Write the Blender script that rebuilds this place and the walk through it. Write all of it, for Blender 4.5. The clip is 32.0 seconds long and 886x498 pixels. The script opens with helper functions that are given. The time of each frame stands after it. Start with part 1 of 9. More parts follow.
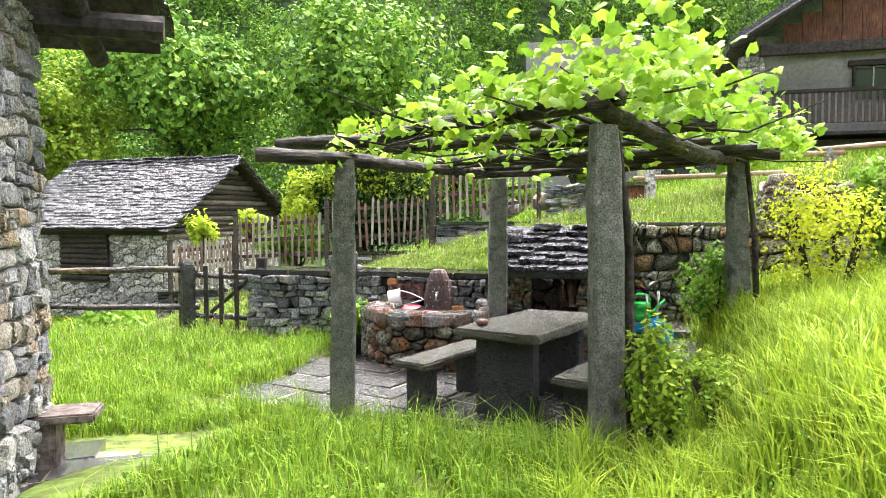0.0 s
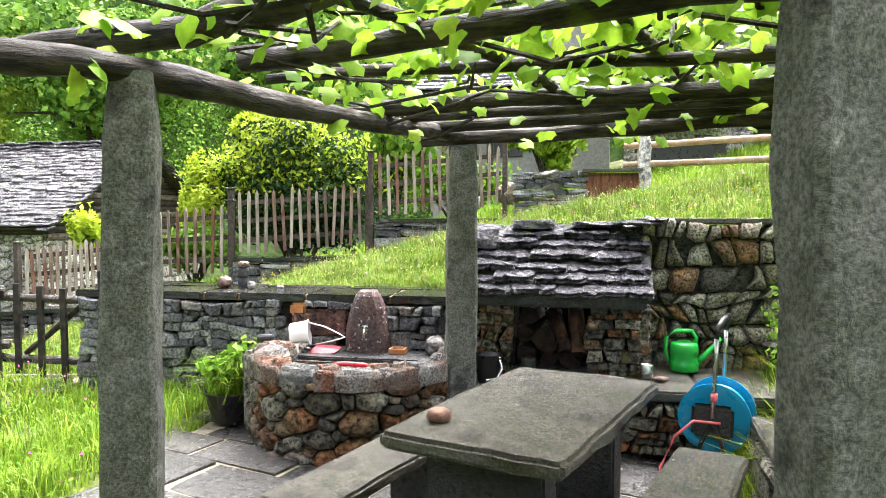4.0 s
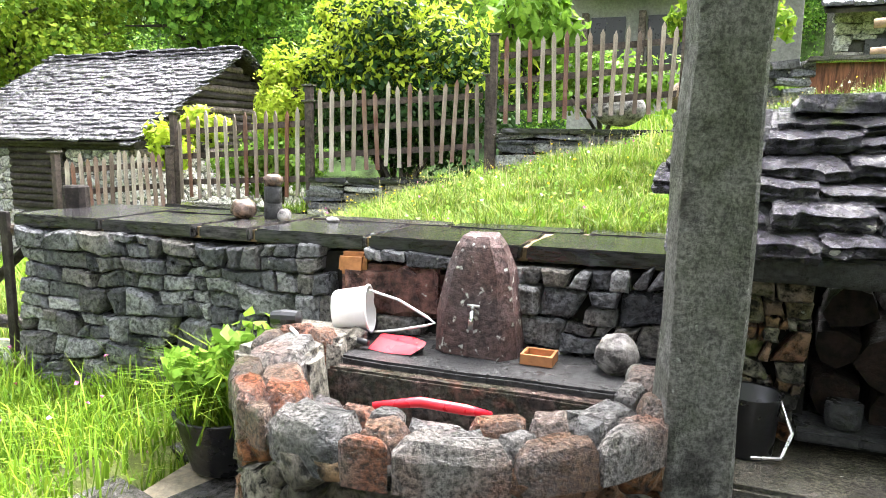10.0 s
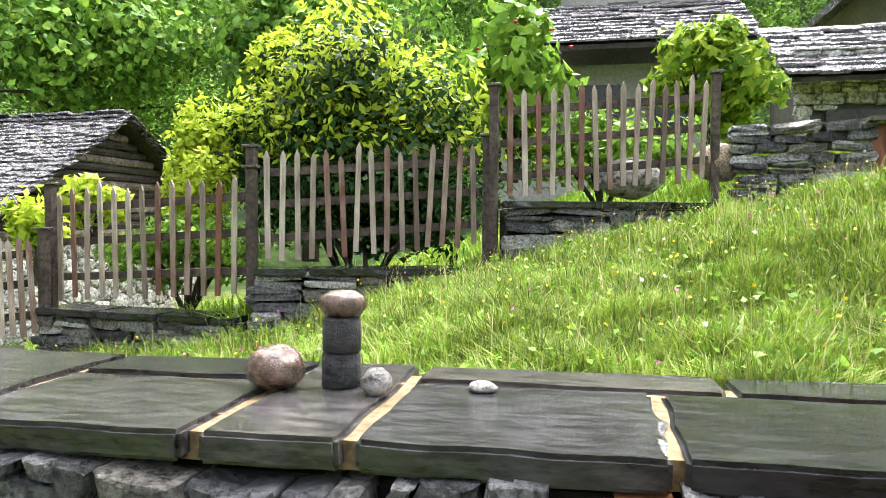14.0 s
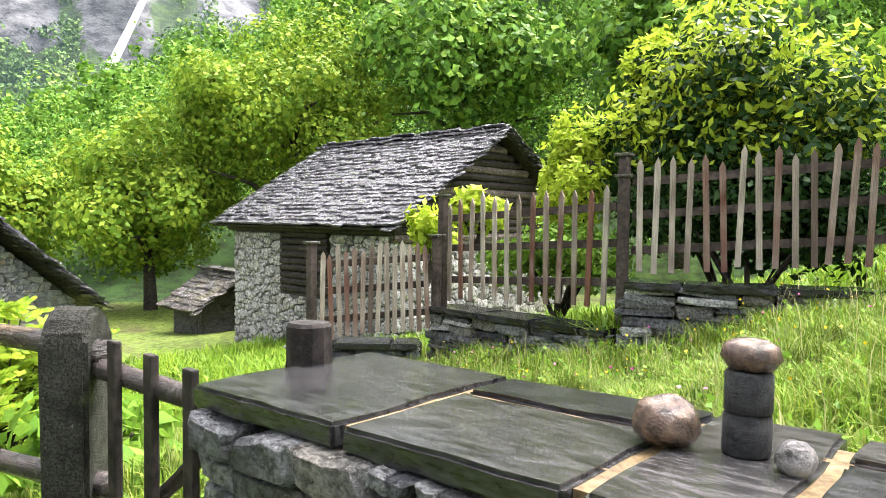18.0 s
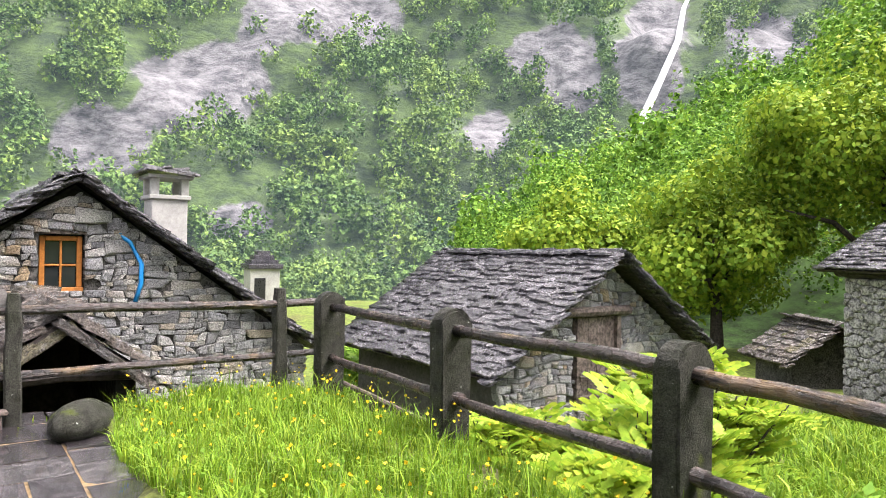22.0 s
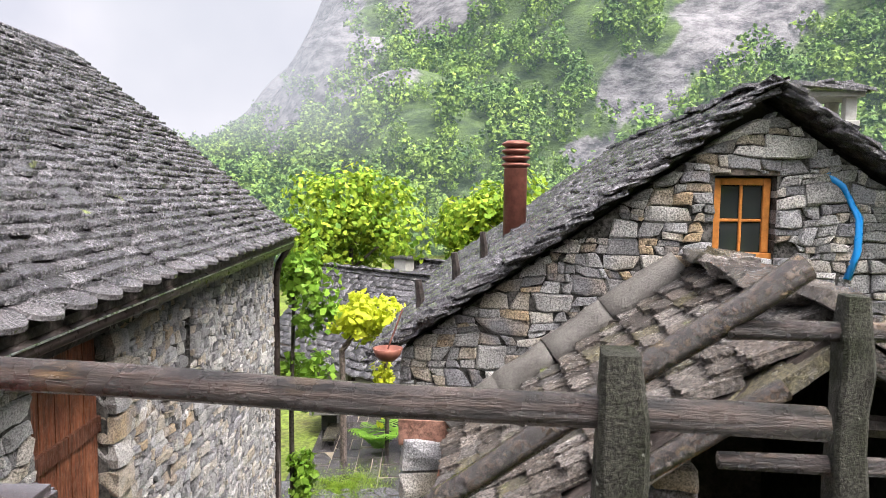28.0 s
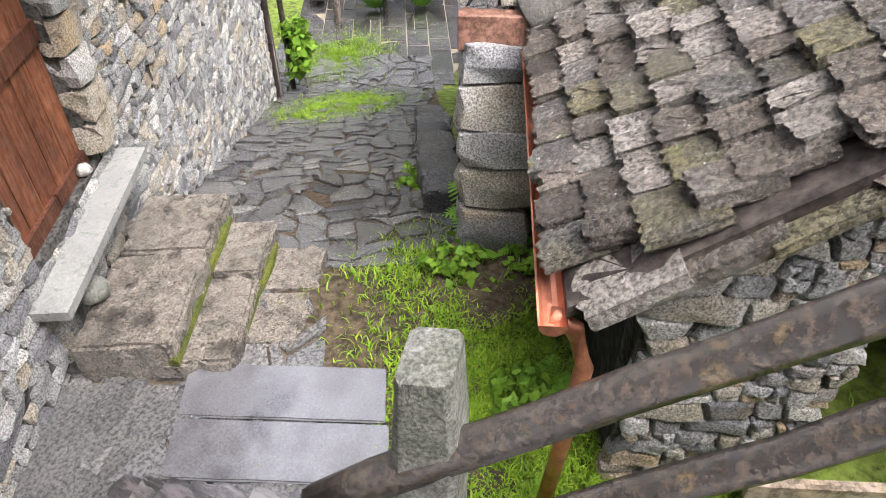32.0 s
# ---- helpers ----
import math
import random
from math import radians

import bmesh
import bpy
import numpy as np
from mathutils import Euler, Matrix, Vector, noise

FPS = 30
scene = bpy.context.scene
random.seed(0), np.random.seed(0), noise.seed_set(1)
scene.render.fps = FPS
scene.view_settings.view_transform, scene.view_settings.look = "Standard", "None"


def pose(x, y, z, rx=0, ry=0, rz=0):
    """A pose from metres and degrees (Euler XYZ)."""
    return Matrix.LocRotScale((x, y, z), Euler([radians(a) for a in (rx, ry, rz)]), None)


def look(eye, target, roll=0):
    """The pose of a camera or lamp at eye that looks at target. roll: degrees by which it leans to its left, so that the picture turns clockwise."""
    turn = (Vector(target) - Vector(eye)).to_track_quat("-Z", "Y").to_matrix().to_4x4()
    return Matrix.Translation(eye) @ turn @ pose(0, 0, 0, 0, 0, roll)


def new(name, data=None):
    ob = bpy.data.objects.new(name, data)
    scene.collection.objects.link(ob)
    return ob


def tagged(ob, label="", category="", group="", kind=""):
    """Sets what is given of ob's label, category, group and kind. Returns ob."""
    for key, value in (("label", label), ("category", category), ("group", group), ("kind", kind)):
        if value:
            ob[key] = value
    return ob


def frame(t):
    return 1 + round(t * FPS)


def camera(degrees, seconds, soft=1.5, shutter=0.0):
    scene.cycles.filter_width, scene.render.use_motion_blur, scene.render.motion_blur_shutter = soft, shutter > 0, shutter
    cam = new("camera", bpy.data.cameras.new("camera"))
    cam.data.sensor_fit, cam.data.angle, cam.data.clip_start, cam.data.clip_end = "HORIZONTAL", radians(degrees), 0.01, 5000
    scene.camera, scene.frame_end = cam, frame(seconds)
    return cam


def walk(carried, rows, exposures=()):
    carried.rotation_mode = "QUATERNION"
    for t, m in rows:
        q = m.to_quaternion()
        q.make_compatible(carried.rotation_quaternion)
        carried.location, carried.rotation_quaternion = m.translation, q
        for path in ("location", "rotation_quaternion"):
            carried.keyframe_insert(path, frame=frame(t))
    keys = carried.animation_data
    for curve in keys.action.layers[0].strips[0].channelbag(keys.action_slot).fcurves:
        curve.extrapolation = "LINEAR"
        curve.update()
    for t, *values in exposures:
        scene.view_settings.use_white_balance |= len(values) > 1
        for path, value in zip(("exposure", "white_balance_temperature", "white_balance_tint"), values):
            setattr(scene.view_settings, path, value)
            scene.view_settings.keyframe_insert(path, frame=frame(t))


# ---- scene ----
cam = camera(64.7, 32.0, 0.7)
PATH = [
    (0, (1.268, -0.418, 1.74), (0.72, 1.503, 1.635), -0.2),
    (0.5, (1.115, -0.098, 1.73), (0.622, 1.839, 1.665), -0.2),
    (1, (1.032, 0.29, 1.785), (0.543, 2.228, 1.713), -0.2),
    (1.5, (0.88, 0.673, 1.74), (0.383, 2.607, 1.633), -0.2),
    (2, (0.791, 1.067, 1.718), (0.297, 3.001, 1.598), -0.1),
    (2.5, (0.744, 1.464, 1.761), (0.233, 3.395, 1.654), -0.0),
    (3, (0.639, 1.822, 1.713), (0.119, 3.751, 1.618), -0.1),
    (3.5, (0.578, 2.2, 1.683), (0.095, 4.139, 1.586), -0.0),
    (4, (0.563, 2.571, 1.67), (0.155, 4.525, 1.561), 0.0),
    (4.5, (0.524, 2.901, 1.633), (0.195, 4.871, 1.517), 0.3),
    (6.5, (0.21, 4.324, 1.473), (0.075, 6.319, 1.425), 0.5),
    (7, (0.263, 4.672, 1.436), (0.328, 6.668, 1.318), 0.5),
    (7.5, (0.253, 4.87, 1.409), (0.462, 6.849, 1.212), 0.8),
    (8, (0.134, 5.009, 1.414), (0.36, 6.981, 1.168), 1.0),
    (8.5, (0.023, 5.093, 1.422), (0.128, 7.073, 1.16), 1.1),
    (9, (-0.086, 5.206, 1.43), (-0.218, 7.183, 1.163), 1.0),
    (9.5, (-0.18, 5.251, 1.424), (-0.626, 7.18, 1.139), 1.0),
    (10, (-0.294, 5.282, 1.4), (-1.02, 7.12, 1.094), 0.8),
    (10.5, (-0.506, 5.31, 1.412), (-1.424, 7.06, 1.101), 0.5),
    (11, (-0.75, 5.399, 1.402), (-1.772, 7.097, 1.132), 0.4),
    (11.5, (-1.0, 5.552, 1.42), (-2.041, 7.248, 1.218), 0.1),
    (12, (-1.231, 5.744, 1.408), (-2.175, 7.501, 1.26), 0.3),
    (12.5, (-1.438, 5.966, 1.432), (-2.191, 7.815, 1.309), 0.3),
    (13, (-1.572, 6.27, 1.423), (-2.149, 8.182, 1.32), 0.4),
    (13.5, (-1.739, 6.527, 1.41), (-2.207, 8.469, 1.327), 0.5),
    (15.5, (-2.363, 7.597, 1.303), (-2.727, 9.558, 1.155), -0.1),
    (16, (-2.391, 7.72, 1.281), (-2.797, 9.669, 1.091), 0.0),
    (16.5, (-2.37, 7.675, 1.285), (-2.925, 9.582, 1.049), 0.0),
    (17, (-2.31, 7.43, 1.293), (-3.084, 9.259, 1.059), 0.2),
    (17.5, (-2.175, 7.207, 1.359), (-3.225, 8.899, 1.18), 0.1),
    (18, (-2.071, 6.949, 1.45), (-3.383, 8.456, 1.366), 0.6),
    (18.5, (-2.149, 6.684, 1.492), (-3.675, 7.976, 1.509), 0.4),
    (19, (-2.299, 6.464, 1.521), (-3.933, 7.612, 1.619), 0.4),
    (19.5, (-2.504, 6.332, 1.519), (-4.195, 7.392, 1.656), 0.5),
    (20, (-2.725, 6.239, 1.538), (-4.462, 7.221, 1.673), 0.6),
    (20.5, (-2.973, 6.07, 1.543), (-4.772, 6.939, 1.65), 0.7),
    (21, (-3.23, 5.974, 1.523), (-5.103, 6.672, 1.597), 0.6),
    (21.5, (-3.475, 5.885, 1.538), (-5.414, 6.374, 1.586), 0.8),
    (22, (-3.596, 5.702, 1.523), (-5.575, 5.992, 1.534), 0.9),
    (22.5, (-3.798, 5.521, 1.519), (-5.794, 5.635, 1.479), 1.1),
    (23, (-4.046, 5.355, 1.498), (-6.041, 5.245, 1.401), 1.1),
    (23.5, (-4.276, 5.13, 1.482), (-6.232, 4.743, 1.338), 1.0),
    (24, (-4.496, 4.879, 1.504), (-6.378, 4.227, 1.317), 0.8),
    (24.5, (-4.754, 4.69, 1.488), (-6.537, 3.816, 1.256), 0.8),
    (25, (-5.066, 4.475, 1.516), (-6.758, 3.44, 1.258), 0.5),
    (25.5, (-5.36, 4.212, 1.541), (-6.993, 3.089, 1.273), 0.4),
    (27.5, (-6.546, 3.352, 1.521), (-8.228, 2.285, 1.337), 0.5),
    (28, (-6.791, 3.065, 1.525), (-8.466, 1.986, 1.359), 0.6),
    (28.5, (-6.974, 2.727, 1.528), (-8.619, 1.604, 1.351), 0.5),
    (29, (-7.224, 2.455, 1.503), (-8.839, 1.297, 1.279), 0.5),
    (29.5, (-7.502, 2.195, 1.484), (-9.095, 1.022, 1.191), 0.3),
    (30, (-7.728, 1.909, 1.423), (-9.309, 0.768, 0.979), -0.1),
    (30.5, (-7.974, 1.7, 1.341), (-9.533, 0.657, 0.644), -0.1),
    (31, (-8.11, 1.584, 1.283), (-9.596, 0.644, 0.328), 0.0),
    (31.5, (-8.152, 1.48, 1.257), (-9.532, 0.631, 0.084), -0.3),
    (32, (-8.121, 1.363, 1.264), (-9.413, 0.592, -0.055), -0.2),
]
walk(cam, [(t, look(eye, target, roll)) for t, eye, target, roll in PATH],
     [(0, 2.85, 6400, 14), (4, 3.05, 6400, 13), (8, 3.45, 6350, 13), (13, 2.9, 6350, 13), (17, 2.75, 6350, 13), (19, 2.6, 6450, 16), (21, 2.35, 6550, 18), (24, 2.2, 6550, 18), (28, 2.2, 6550, 16), (30, 2.35, 6500, 15), (32, 2.45, 6450, 14)])

# ---------------------------------------------------------------- light
world = bpy.data.worlds.new("overcast_sky")
scene.world = world
world.use_nodes = True
wn = world.node_tree.nodes
wl = world.node_tree.links
sky = wn.new("ShaderNodeTexSky")
sky.sky_type = 'NISHITA'
sky.sun_disc = False
sky.sun_elevation = radians(58)
sky.sun_rotation = radians(15)
sky.dust_density = 4.0
sky.air_density = 1.0
grey = wn.new("ShaderNodeHueSaturation")
grey.inputs["Saturation"].default_value = 0.22
wl.new(sky.outputs["Color"], grey.inputs["Color"])
wl.new(grey.outputs["Color"], wn["Background"].inputs["Color"])
wn["Background"].inputs["Strength"].default_value = 0.15
sun = new("sun", bpy.data.lights.new("sun", 'SUN'))
sun.data.energy = 1.9
sun.data.angle = radians(50)
sun.data.color = (1.0, 0.97, 0.92)
sun.matrix_basis = look((.3, 2.8, 7.5), (0, 0, 0))

# ---------------------------------------------------------------- helpers
V3 = Vector
SEAT = {}          # world pose of every parent
rng = np.random.default_rng(7)
rnd = random.Random(11)


def thing(name, at, label, category, group="", kind=""):
    ob = new(name)
    ob.location = at
    ob.empty_display_size = 0.1
    SEAT[ob] = Matrix.Translation(at)
    return tagged(ob, label, category, group, kind)


def hang(ob, parent, m=None):
    ob.parent = parent
    ob.matrix_parent_inverse = SEAT[parent].inverted()
    ob.matrix_basis = m if m is not None else Matrix()
    SEAT[ob] = ob.matrix_basis.copy()
    return ob


def mesh_of(bm, name, material=None, smooth=False):
    me = bpy.data.meshes.new(name)
    bmesh.ops.recalc_face_normals(bm, faces=bm.faces)
    bm.to_mesh(me)
    bm.free()
    if material:
        me.materials.append(material)
    if smooth:
        me.polygons.foreach_set("use_smooth", [True] * len(me.polygons))
    return me


def part(name, bm, material, parent=None, label="", smooth=False, m=None):
    me = bm if isinstance(bm, bpy.types.Mesh) else mesh_of(bm, name, material, smooth)
    ob = new(name, me)
    if parent is not None:
        hang(ob, parent, m)
    elif m is not None:
        ob.matrix_basis = m
        SEAT[ob] = m.copy()
    else:
        SEAT[ob] = Matrix()
    if label:
        ob["label"] = label
    return ob


def np_mesh(name, verts, faces, material, smooth=False):
    verts = np.asarray(verts, np.float32)
    faces = np.asarray(faces, np.int32)
    me = bpy.data.meshes.new(name)
    n, k = faces.shape
    me.vertices.add(len(verts))
    me.vertices.foreach_set("co", verts.ravel())
    me.loops.add(n * k)
    me.loops.foreach_set("vertex_index", faces.ravel())
    me.polygons.add(n)
    me.polygons.foreach_set("loop_start", np.arange(0, n * k, k, dtype=np.int32))
    if smooth:
        me.polygons.foreach_set("use_smooth", np.ones(n, dtype=bool))
    me.update(calc_edges=True)
    me.materials.append(material)
    return me


def frame_m(o, ax, ay, az):
    """A pose from an origin and three axes (with their lengths)."""
    ax, ay, az, o = V3(ax), V3(ay), V3(az), V3(o)
    return Matrix(((ax.x, ay.x, az.x, o.x), (ax.y, ay.y, az.y, o.y), (ax.z, ay.z, az.z, o.z), (0, 0, 0, 1)))


def bm_box(bm, m, bevel=0.0, rough=0.0, cuts=0, seed=0):
    got = bmesh.ops.create_cube(bm, size=1.0, matrix=m)["verts"]
    if cuts:
        edges = list({e for v in got for e in v.link_edges})
        bmesh.ops.subdivide_edges(bm, edges=edges, cuts=cuts, use_grid_fill=True)
        got = [v for v in bm.verts if v.is_valid] if len(got) == len(bm.verts) else got
    if bevel:
        edges = list({e for v in got if v.is_valid for e in v.link_edges})
        bmesh.ops.bevel(bm, geom=edges, offset=bevel, segments=2, affect='EDGES', profile=0.6)
    return got


def box(lo, hi, bevel=0.01, rough=0.0, seed=0, rz=0.0, cuts=0):
    """A bevelled block between two corners; rough: uneven faces; rz turns it about its middle."""
    bm = bmesh.new()
    lo, hi = V3(lo), V3(hi)
    c, s = (lo + hi) / 2, hi - lo
    bmesh.ops.create_cube(bm, size=1.0, matrix=Matrix.Diagonal((s.x, s.y, s.z, 1)))
    if cuts:
        bmesh.ops.subdivide_edges(bm, edges=bm.edges[:], cuts=cuts, use_grid_fill=True)
    if bevel:
        sharp = [e for e in bm.edges if len(e.link_faces) == 2 and e.calc_face_angle() > 1.0]
        bmesh.ops.bevel(bm, geom=sharp, offset=min(bevel, min(s) * 0.3), segments=2, affect='EDGES', profile=0.6)
    if rough:
        for v in bm.verts:
            v.co += noise.noise_vector(v.co * 5 + V3((seed, seed * 2.3, 0))) * rough
    bmesh.ops.transform(bm, matrix=Matrix.Translation(c) @ Matrix.Rotation(radians(rz), 4, 'Z'), verts=bm.verts)
    return bm


def tube(points, radii, sides=8, rough=0.0, seed=0, cap=True):
    """A swept round bar through points; radii: one or one a point."""
    bm = bmesh.new()
    pts = [V3(p) for p in points]
    if not hasattr(radii, "__len__"):
        radii = [radii] * len(pts)
    rings = []
    for i, p in enumerate(pts):
        d = (pts[min(i + 1, len(pts) - 1)] - pts[max(i - 1, 0)]).normalized()
        up = V3((0, 0, 1)) if abs(d.z) < 0.9 else V3((1, 0, 0))
        x = d.cross(up).normalized()
        y = d.cross(x)
        ring = []
        for k in range(sides):
            a = 2 * math.pi * k / sides
            q = p + (x * math.cos(a) + y * math.sin(a)) * radii[i]
            if rough:
                q += noise.noise_vector(q * 4 + V3((seed, 0, seed))) * rough
            ring.append(bm.verts.new(q))
        rings.append(ring)
    for r0, r1 in zip(rings, rings[1:]):
        for k in range(sides):
            bm.faces.new((r0[k], r0[(k + 1) % sides], r1[(k + 1) % sides], r1[k]))
    if cap:
        bm.faces.new(rings[0])
        bm.faces.new(rings[-1])
    return bm


def lathe(profile, at=(0, 0, 0), sides=24, squash=1.0):
    """A turned body: profile of (radius, height)."""
    bm = bmesh.new()
    rings = [[bm.verts.new((at[0] + r * math.cos(2 * math.pi * k / sides), at[1] + squash * r * math.sin(2 * math.pi * k / sides), at[2] + h))
              for k in range(sides)] for r, h in profile]
    for r0, r1 in zip(rings, rings[1:]):
        for k in range(sides):
            bm.faces.new((r0[k], r0[(k + 1) % sides], r1[(k + 1) % sides], r1[k]))
    bm.faces.new(rings[0])
    bm.faces.new(rings[-1])
    return bm


def log_between(p, q, r0, r1=None, sag=0.02, seed=0, n=9, sides=9):
    p, q = V3(p), V3(q)
    pts, rad = [], []
    for i in range(n):
        f = i / (n - 1)
        w = noise.noise_vector(V3((f * 2.2, seed * 3.7, 0))) * sag
        pts.append(p.lerp(q, f) + V3((w.x, w.y, w.z)) * (1 if 0 < i < n - 1 else 0.2))
        rad.append((r0 + ((r1 or r0) - r0) * f) * (1 + 0.12 * noise.noise(V3((f * 5, seed, 2)))))
    return tube(pts, rad, sides, rough=min(0.012, r0 * 0.2), seed=seed)


# ---------------------------------------------------------------- materials
def material(name, colours, rough=0.7, grain=12.0, wear=1.2, bump=0.3, metal=0.0, per=None, tint=0.25, moss=0.0, spec=0.2, streak=None, light=0.0, leafy=0.0, lichen=0.0):
    """Colours along a ramp: the ramp is read by the piece (per: 'object' or 'island') and shifted by stains; grain and
    bump follow the place in metres, and the grain also paints shade into the bump's hollows.
    """
    mt = bpy.data.materials.new(name)
    mt.use_nodes = True
    nt, N, L = mt.node_tree, mt.node_tree.nodes, mt.node_tree.links
    b = N["Principled BSDF"]
    geo = N.new("ShaderNodeNewGeometry")
    place = geo.outputs["Position"]
    if streak:
        mp = N.new("ShaderNodeMapping")
        mp.inputs["Scale"].default_value = streak
        tc = N.new("ShaderNodeTexCoord")
        L.new(tc.outputs["Object"], mp.inputs["Vector"])
        place = mp.outputs["Vector"]
    fine = N.new("ShaderNodeTexNoise")
    fine.inputs["Scale"].default_value = grain
    fine.inputs["Detail"].default_value = 11
    fine.inputs["Roughness"].default_value = 0.7
    L.new(place, fine.inputs["Vector"])
    broad = N.new("ShaderNodeTexNoise")
    broad.inputs["Scale"].default_value = wear
    broad.inputs["Detail"].default_value = 3
    L.new(geo.outputs["Position"], broad.inputs["Vector"])
    ramp = N.new("ShaderNodeValToRGB")
    el = ramp.color_ramp.elements
    n = len(colours)
    while len(el) < n:
        el.new(0.5)
    for i, c in enumerate(colours):
        el[i].position = 0.02 + 0.96 * i / max(1, n - 1)
        el[i].color = (*c, 1)
    if per:
        src = N.new("ShaderNodeObjectInfo").outputs["Random"] if per == 'object' else geo.outputs["Random Per Island"]
        mix = N.new("ShaderNodeMath")
        mix.operation = 'MULTIPLY_ADD'
        L.new(broad.outputs["Fac"], mix.inputs[0])
        mix.inputs[1].default_value = 0.5
        sub = N.new("ShaderNodeMath")
        sub.operation = 'SUBTRACT'
        L.new(src, sub.inputs[0])
        sub.inputs[1].default_value = 0.25
        L.new(sub.outputs[0], mix.inputs[2])
        L.new(mix.outputs[0], ramp.inputs["Fac"])
    else:
        st = N.new("ShaderNodeMapRange")
        st.inputs["From Min"].default_value = 0.3
        st.inputs["From Max"].default_value = 0.7
        L.new(broad.outputs["Fac"], st.inputs["Value"])
        L.new(st.outputs["Result"], ramp.inputs["Fac"])
    # Grain from the bump's noise: low spots darkened, painting crevice shade too
    dark = N.new("ShaderNodeMapRange")
    edge = 0.16 if tint < .3 else 0.1
    dark.inputs["From Min"].default_value = 0.5 - edge
    dark.inputs["From Max"].default_value = 0.5 + edge
    dark.inputs["To Min"].default_value = 1.0 - tint * 1.6
    dark.inputs["To Max"].default_value = 1.0 + tint
    L.new(fine.outputs["Fac"], dark.inputs["Value"])
    hsv = N.new("ShaderNodeHueSaturation")
    hsv.inputs["Saturation"].default_value = 0.97 if leafy else 1.0
    L.new(ramp.outputs["Color"], hsv.inputs["Color"])
    L.new(dark.outputs["Result"], hsv.inputs["Value"])
    col = hsv.outputs["Color"]
    for amount, scale, tone in ((moss, 3.1, (0.11, 0.14, 0.02, 1)), (lichen, 32.0, (0.5, 0.52, 0.47, 1))):
        if amount:
            ms = N.new("ShaderNodeTexNoise")
            ms.inputs["Scale"].default_value = scale
            ms.inputs["Detail"].default_value = 5
            L.new(geo.outputs["Position"], ms.inputs["Vector"])
            mr = N.new("ShaderNodeMapRange")
            mr.inputs["From Min"].default_value = 0.72 - amount * 0.3
            mr.inputs["From Max"].default_value = 0.80 - amount * 0.3
            L.new(ms.outputs["Fac"], mr.inputs["Value"])
            mm = N.new("ShaderNodeMix")
            mm.data_type = 'RGBA'
            mm.inputs[7].default_value = tone
            L.new(mr.outputs["Result"], mm.inputs[0])
            L.new(col, mm.inputs[6])
            col = mm.outputs[2]
    L.new(col, b.inputs["Base Color"])
    rr = N.new("ShaderNodeMapRange")
    rr.inputs["To Min"].default_value = max(0.04, rough * 0.7)
    rr.inputs["To Max"].default_value = min(1, rough * 1.3)
    damp = N.new("ShaderNodeTexNoise")
    damp.inputs["Scale"].default_value = 13.0
    damp.inputs["Detail"].default_value = 6
    L.new(geo.outputs["Position"], damp.inputs["Vector"])
    rr.inputs["From Min"].default_value = 0.36
    rr.inputs["From Max"].default_value = 0.64
    L.new(damp.outputs["Fac"], rr.inputs["Value"])
    L.new(rr.outputs["Result"], b.inputs["Roughness"])
    b.inputs["Metallic"].default_value = metal
    b.inputs["Specular IOR Level"].default_value = 0.1 if leafy else spec
    if bump:
        bp = N.new("ShaderNodeBump")
        bp.inputs["Strength"].default_value = bump
        bp.inputs["Distance"].default_value = 0.045
        L.new(fine.outputs["Fac"], bp.inputs["Height"])
        L.new(bp.outputs["Normal"], b.inputs["Normal"])
    if leafy:
        tr = N.new("ShaderNodeBsdfTranslucent")
        L.new(col, tr.inputs["Color"])
        ms2 = N.new("ShaderNodeMixShader")
        ms2.inputs["Fac"].default_value = leafy
        L.new(b.outputs["BSDF"], ms2.inputs[1])
        L.new(tr.outputs["BSDF"], ms2.inputs[2])
        L.new(ms2.outputs[0], N["Material Output"].inputs["Surface"])
    return mt


M = {}
M["stone"] = material("wall_stone", [(.045, .047, .052), (.15, .153, .163), (.075, .077, .085), (.34, .342, .345), (.11, .113, .123), (.22, .205, .18), (.065, .067, .075), (.46, .46, .45)], .28, 45, 1.6, 1.0, per='object', tint=.42, moss=.02, lichen=.05, spec=.3)
M["stone_warm"] = material("wall_stone_warm", [(.05, .047, .042), (.17, .155, .13), (.095, .08, .06), (.27, .11, .045), (.13, .12, .075), (.3, .28, .24), (.17, .08, .042)], .36, 24, 1.6, 1.0, per='object', tint=.6, moss=.24, lichen=.06, spec=0.2)
M["stone_pale"] = material("wall_stone_pale", [(.16, .16, .163), (.36, .36, .355), (.22, .218, .216), (.52, .51, .485), (.35, .305, .235), (.43, .43, .435), (.18, .18, .19), (.42, .32, .2), (.27, .27, .28)], .5, 60, 1.2, 1.0, per='object', tint=.4, lichen=.05)
M["stone_pale_rest"] = material("wall_stone_pale_far", [(.16, .16, .163), (.36, .36, .355), (.22, .218, .216), (.52, .51, .485), (.35, .305, .235), (.43, .43, .435), (.18, .18, .19)], .5, 60, 1.2, 1.0, per='island', tint=.4, lichen=.05)
M["stone_hut"] = material("hut_stone", [(.17, .17, .162), (.43, .42, .4), (.28, .265, .25), (.52, .5, .47), (.34, .315, .28)], .7, 16, 1.2, .9, per='object', tint=.45)
# Near-black core: the shade of gaps, niche and under-roof walls is in its colour
M["mortar"] = material("gap_shade_core", [(.008, .0075, .007), (.016, .015, .013)], .9, 20, 2, .5)
M["mortar_pale"] = material("lime_core", [(.06, .058, .053), (.11, .105, .097)], .8, 20, 2, .5)
M["mortar_joint"] = material("wall_pointing", [(.03, .029, .027), (.09, .086, .08), (.05, .048, .045)], .8, 24, 3, .9, tint=.5)
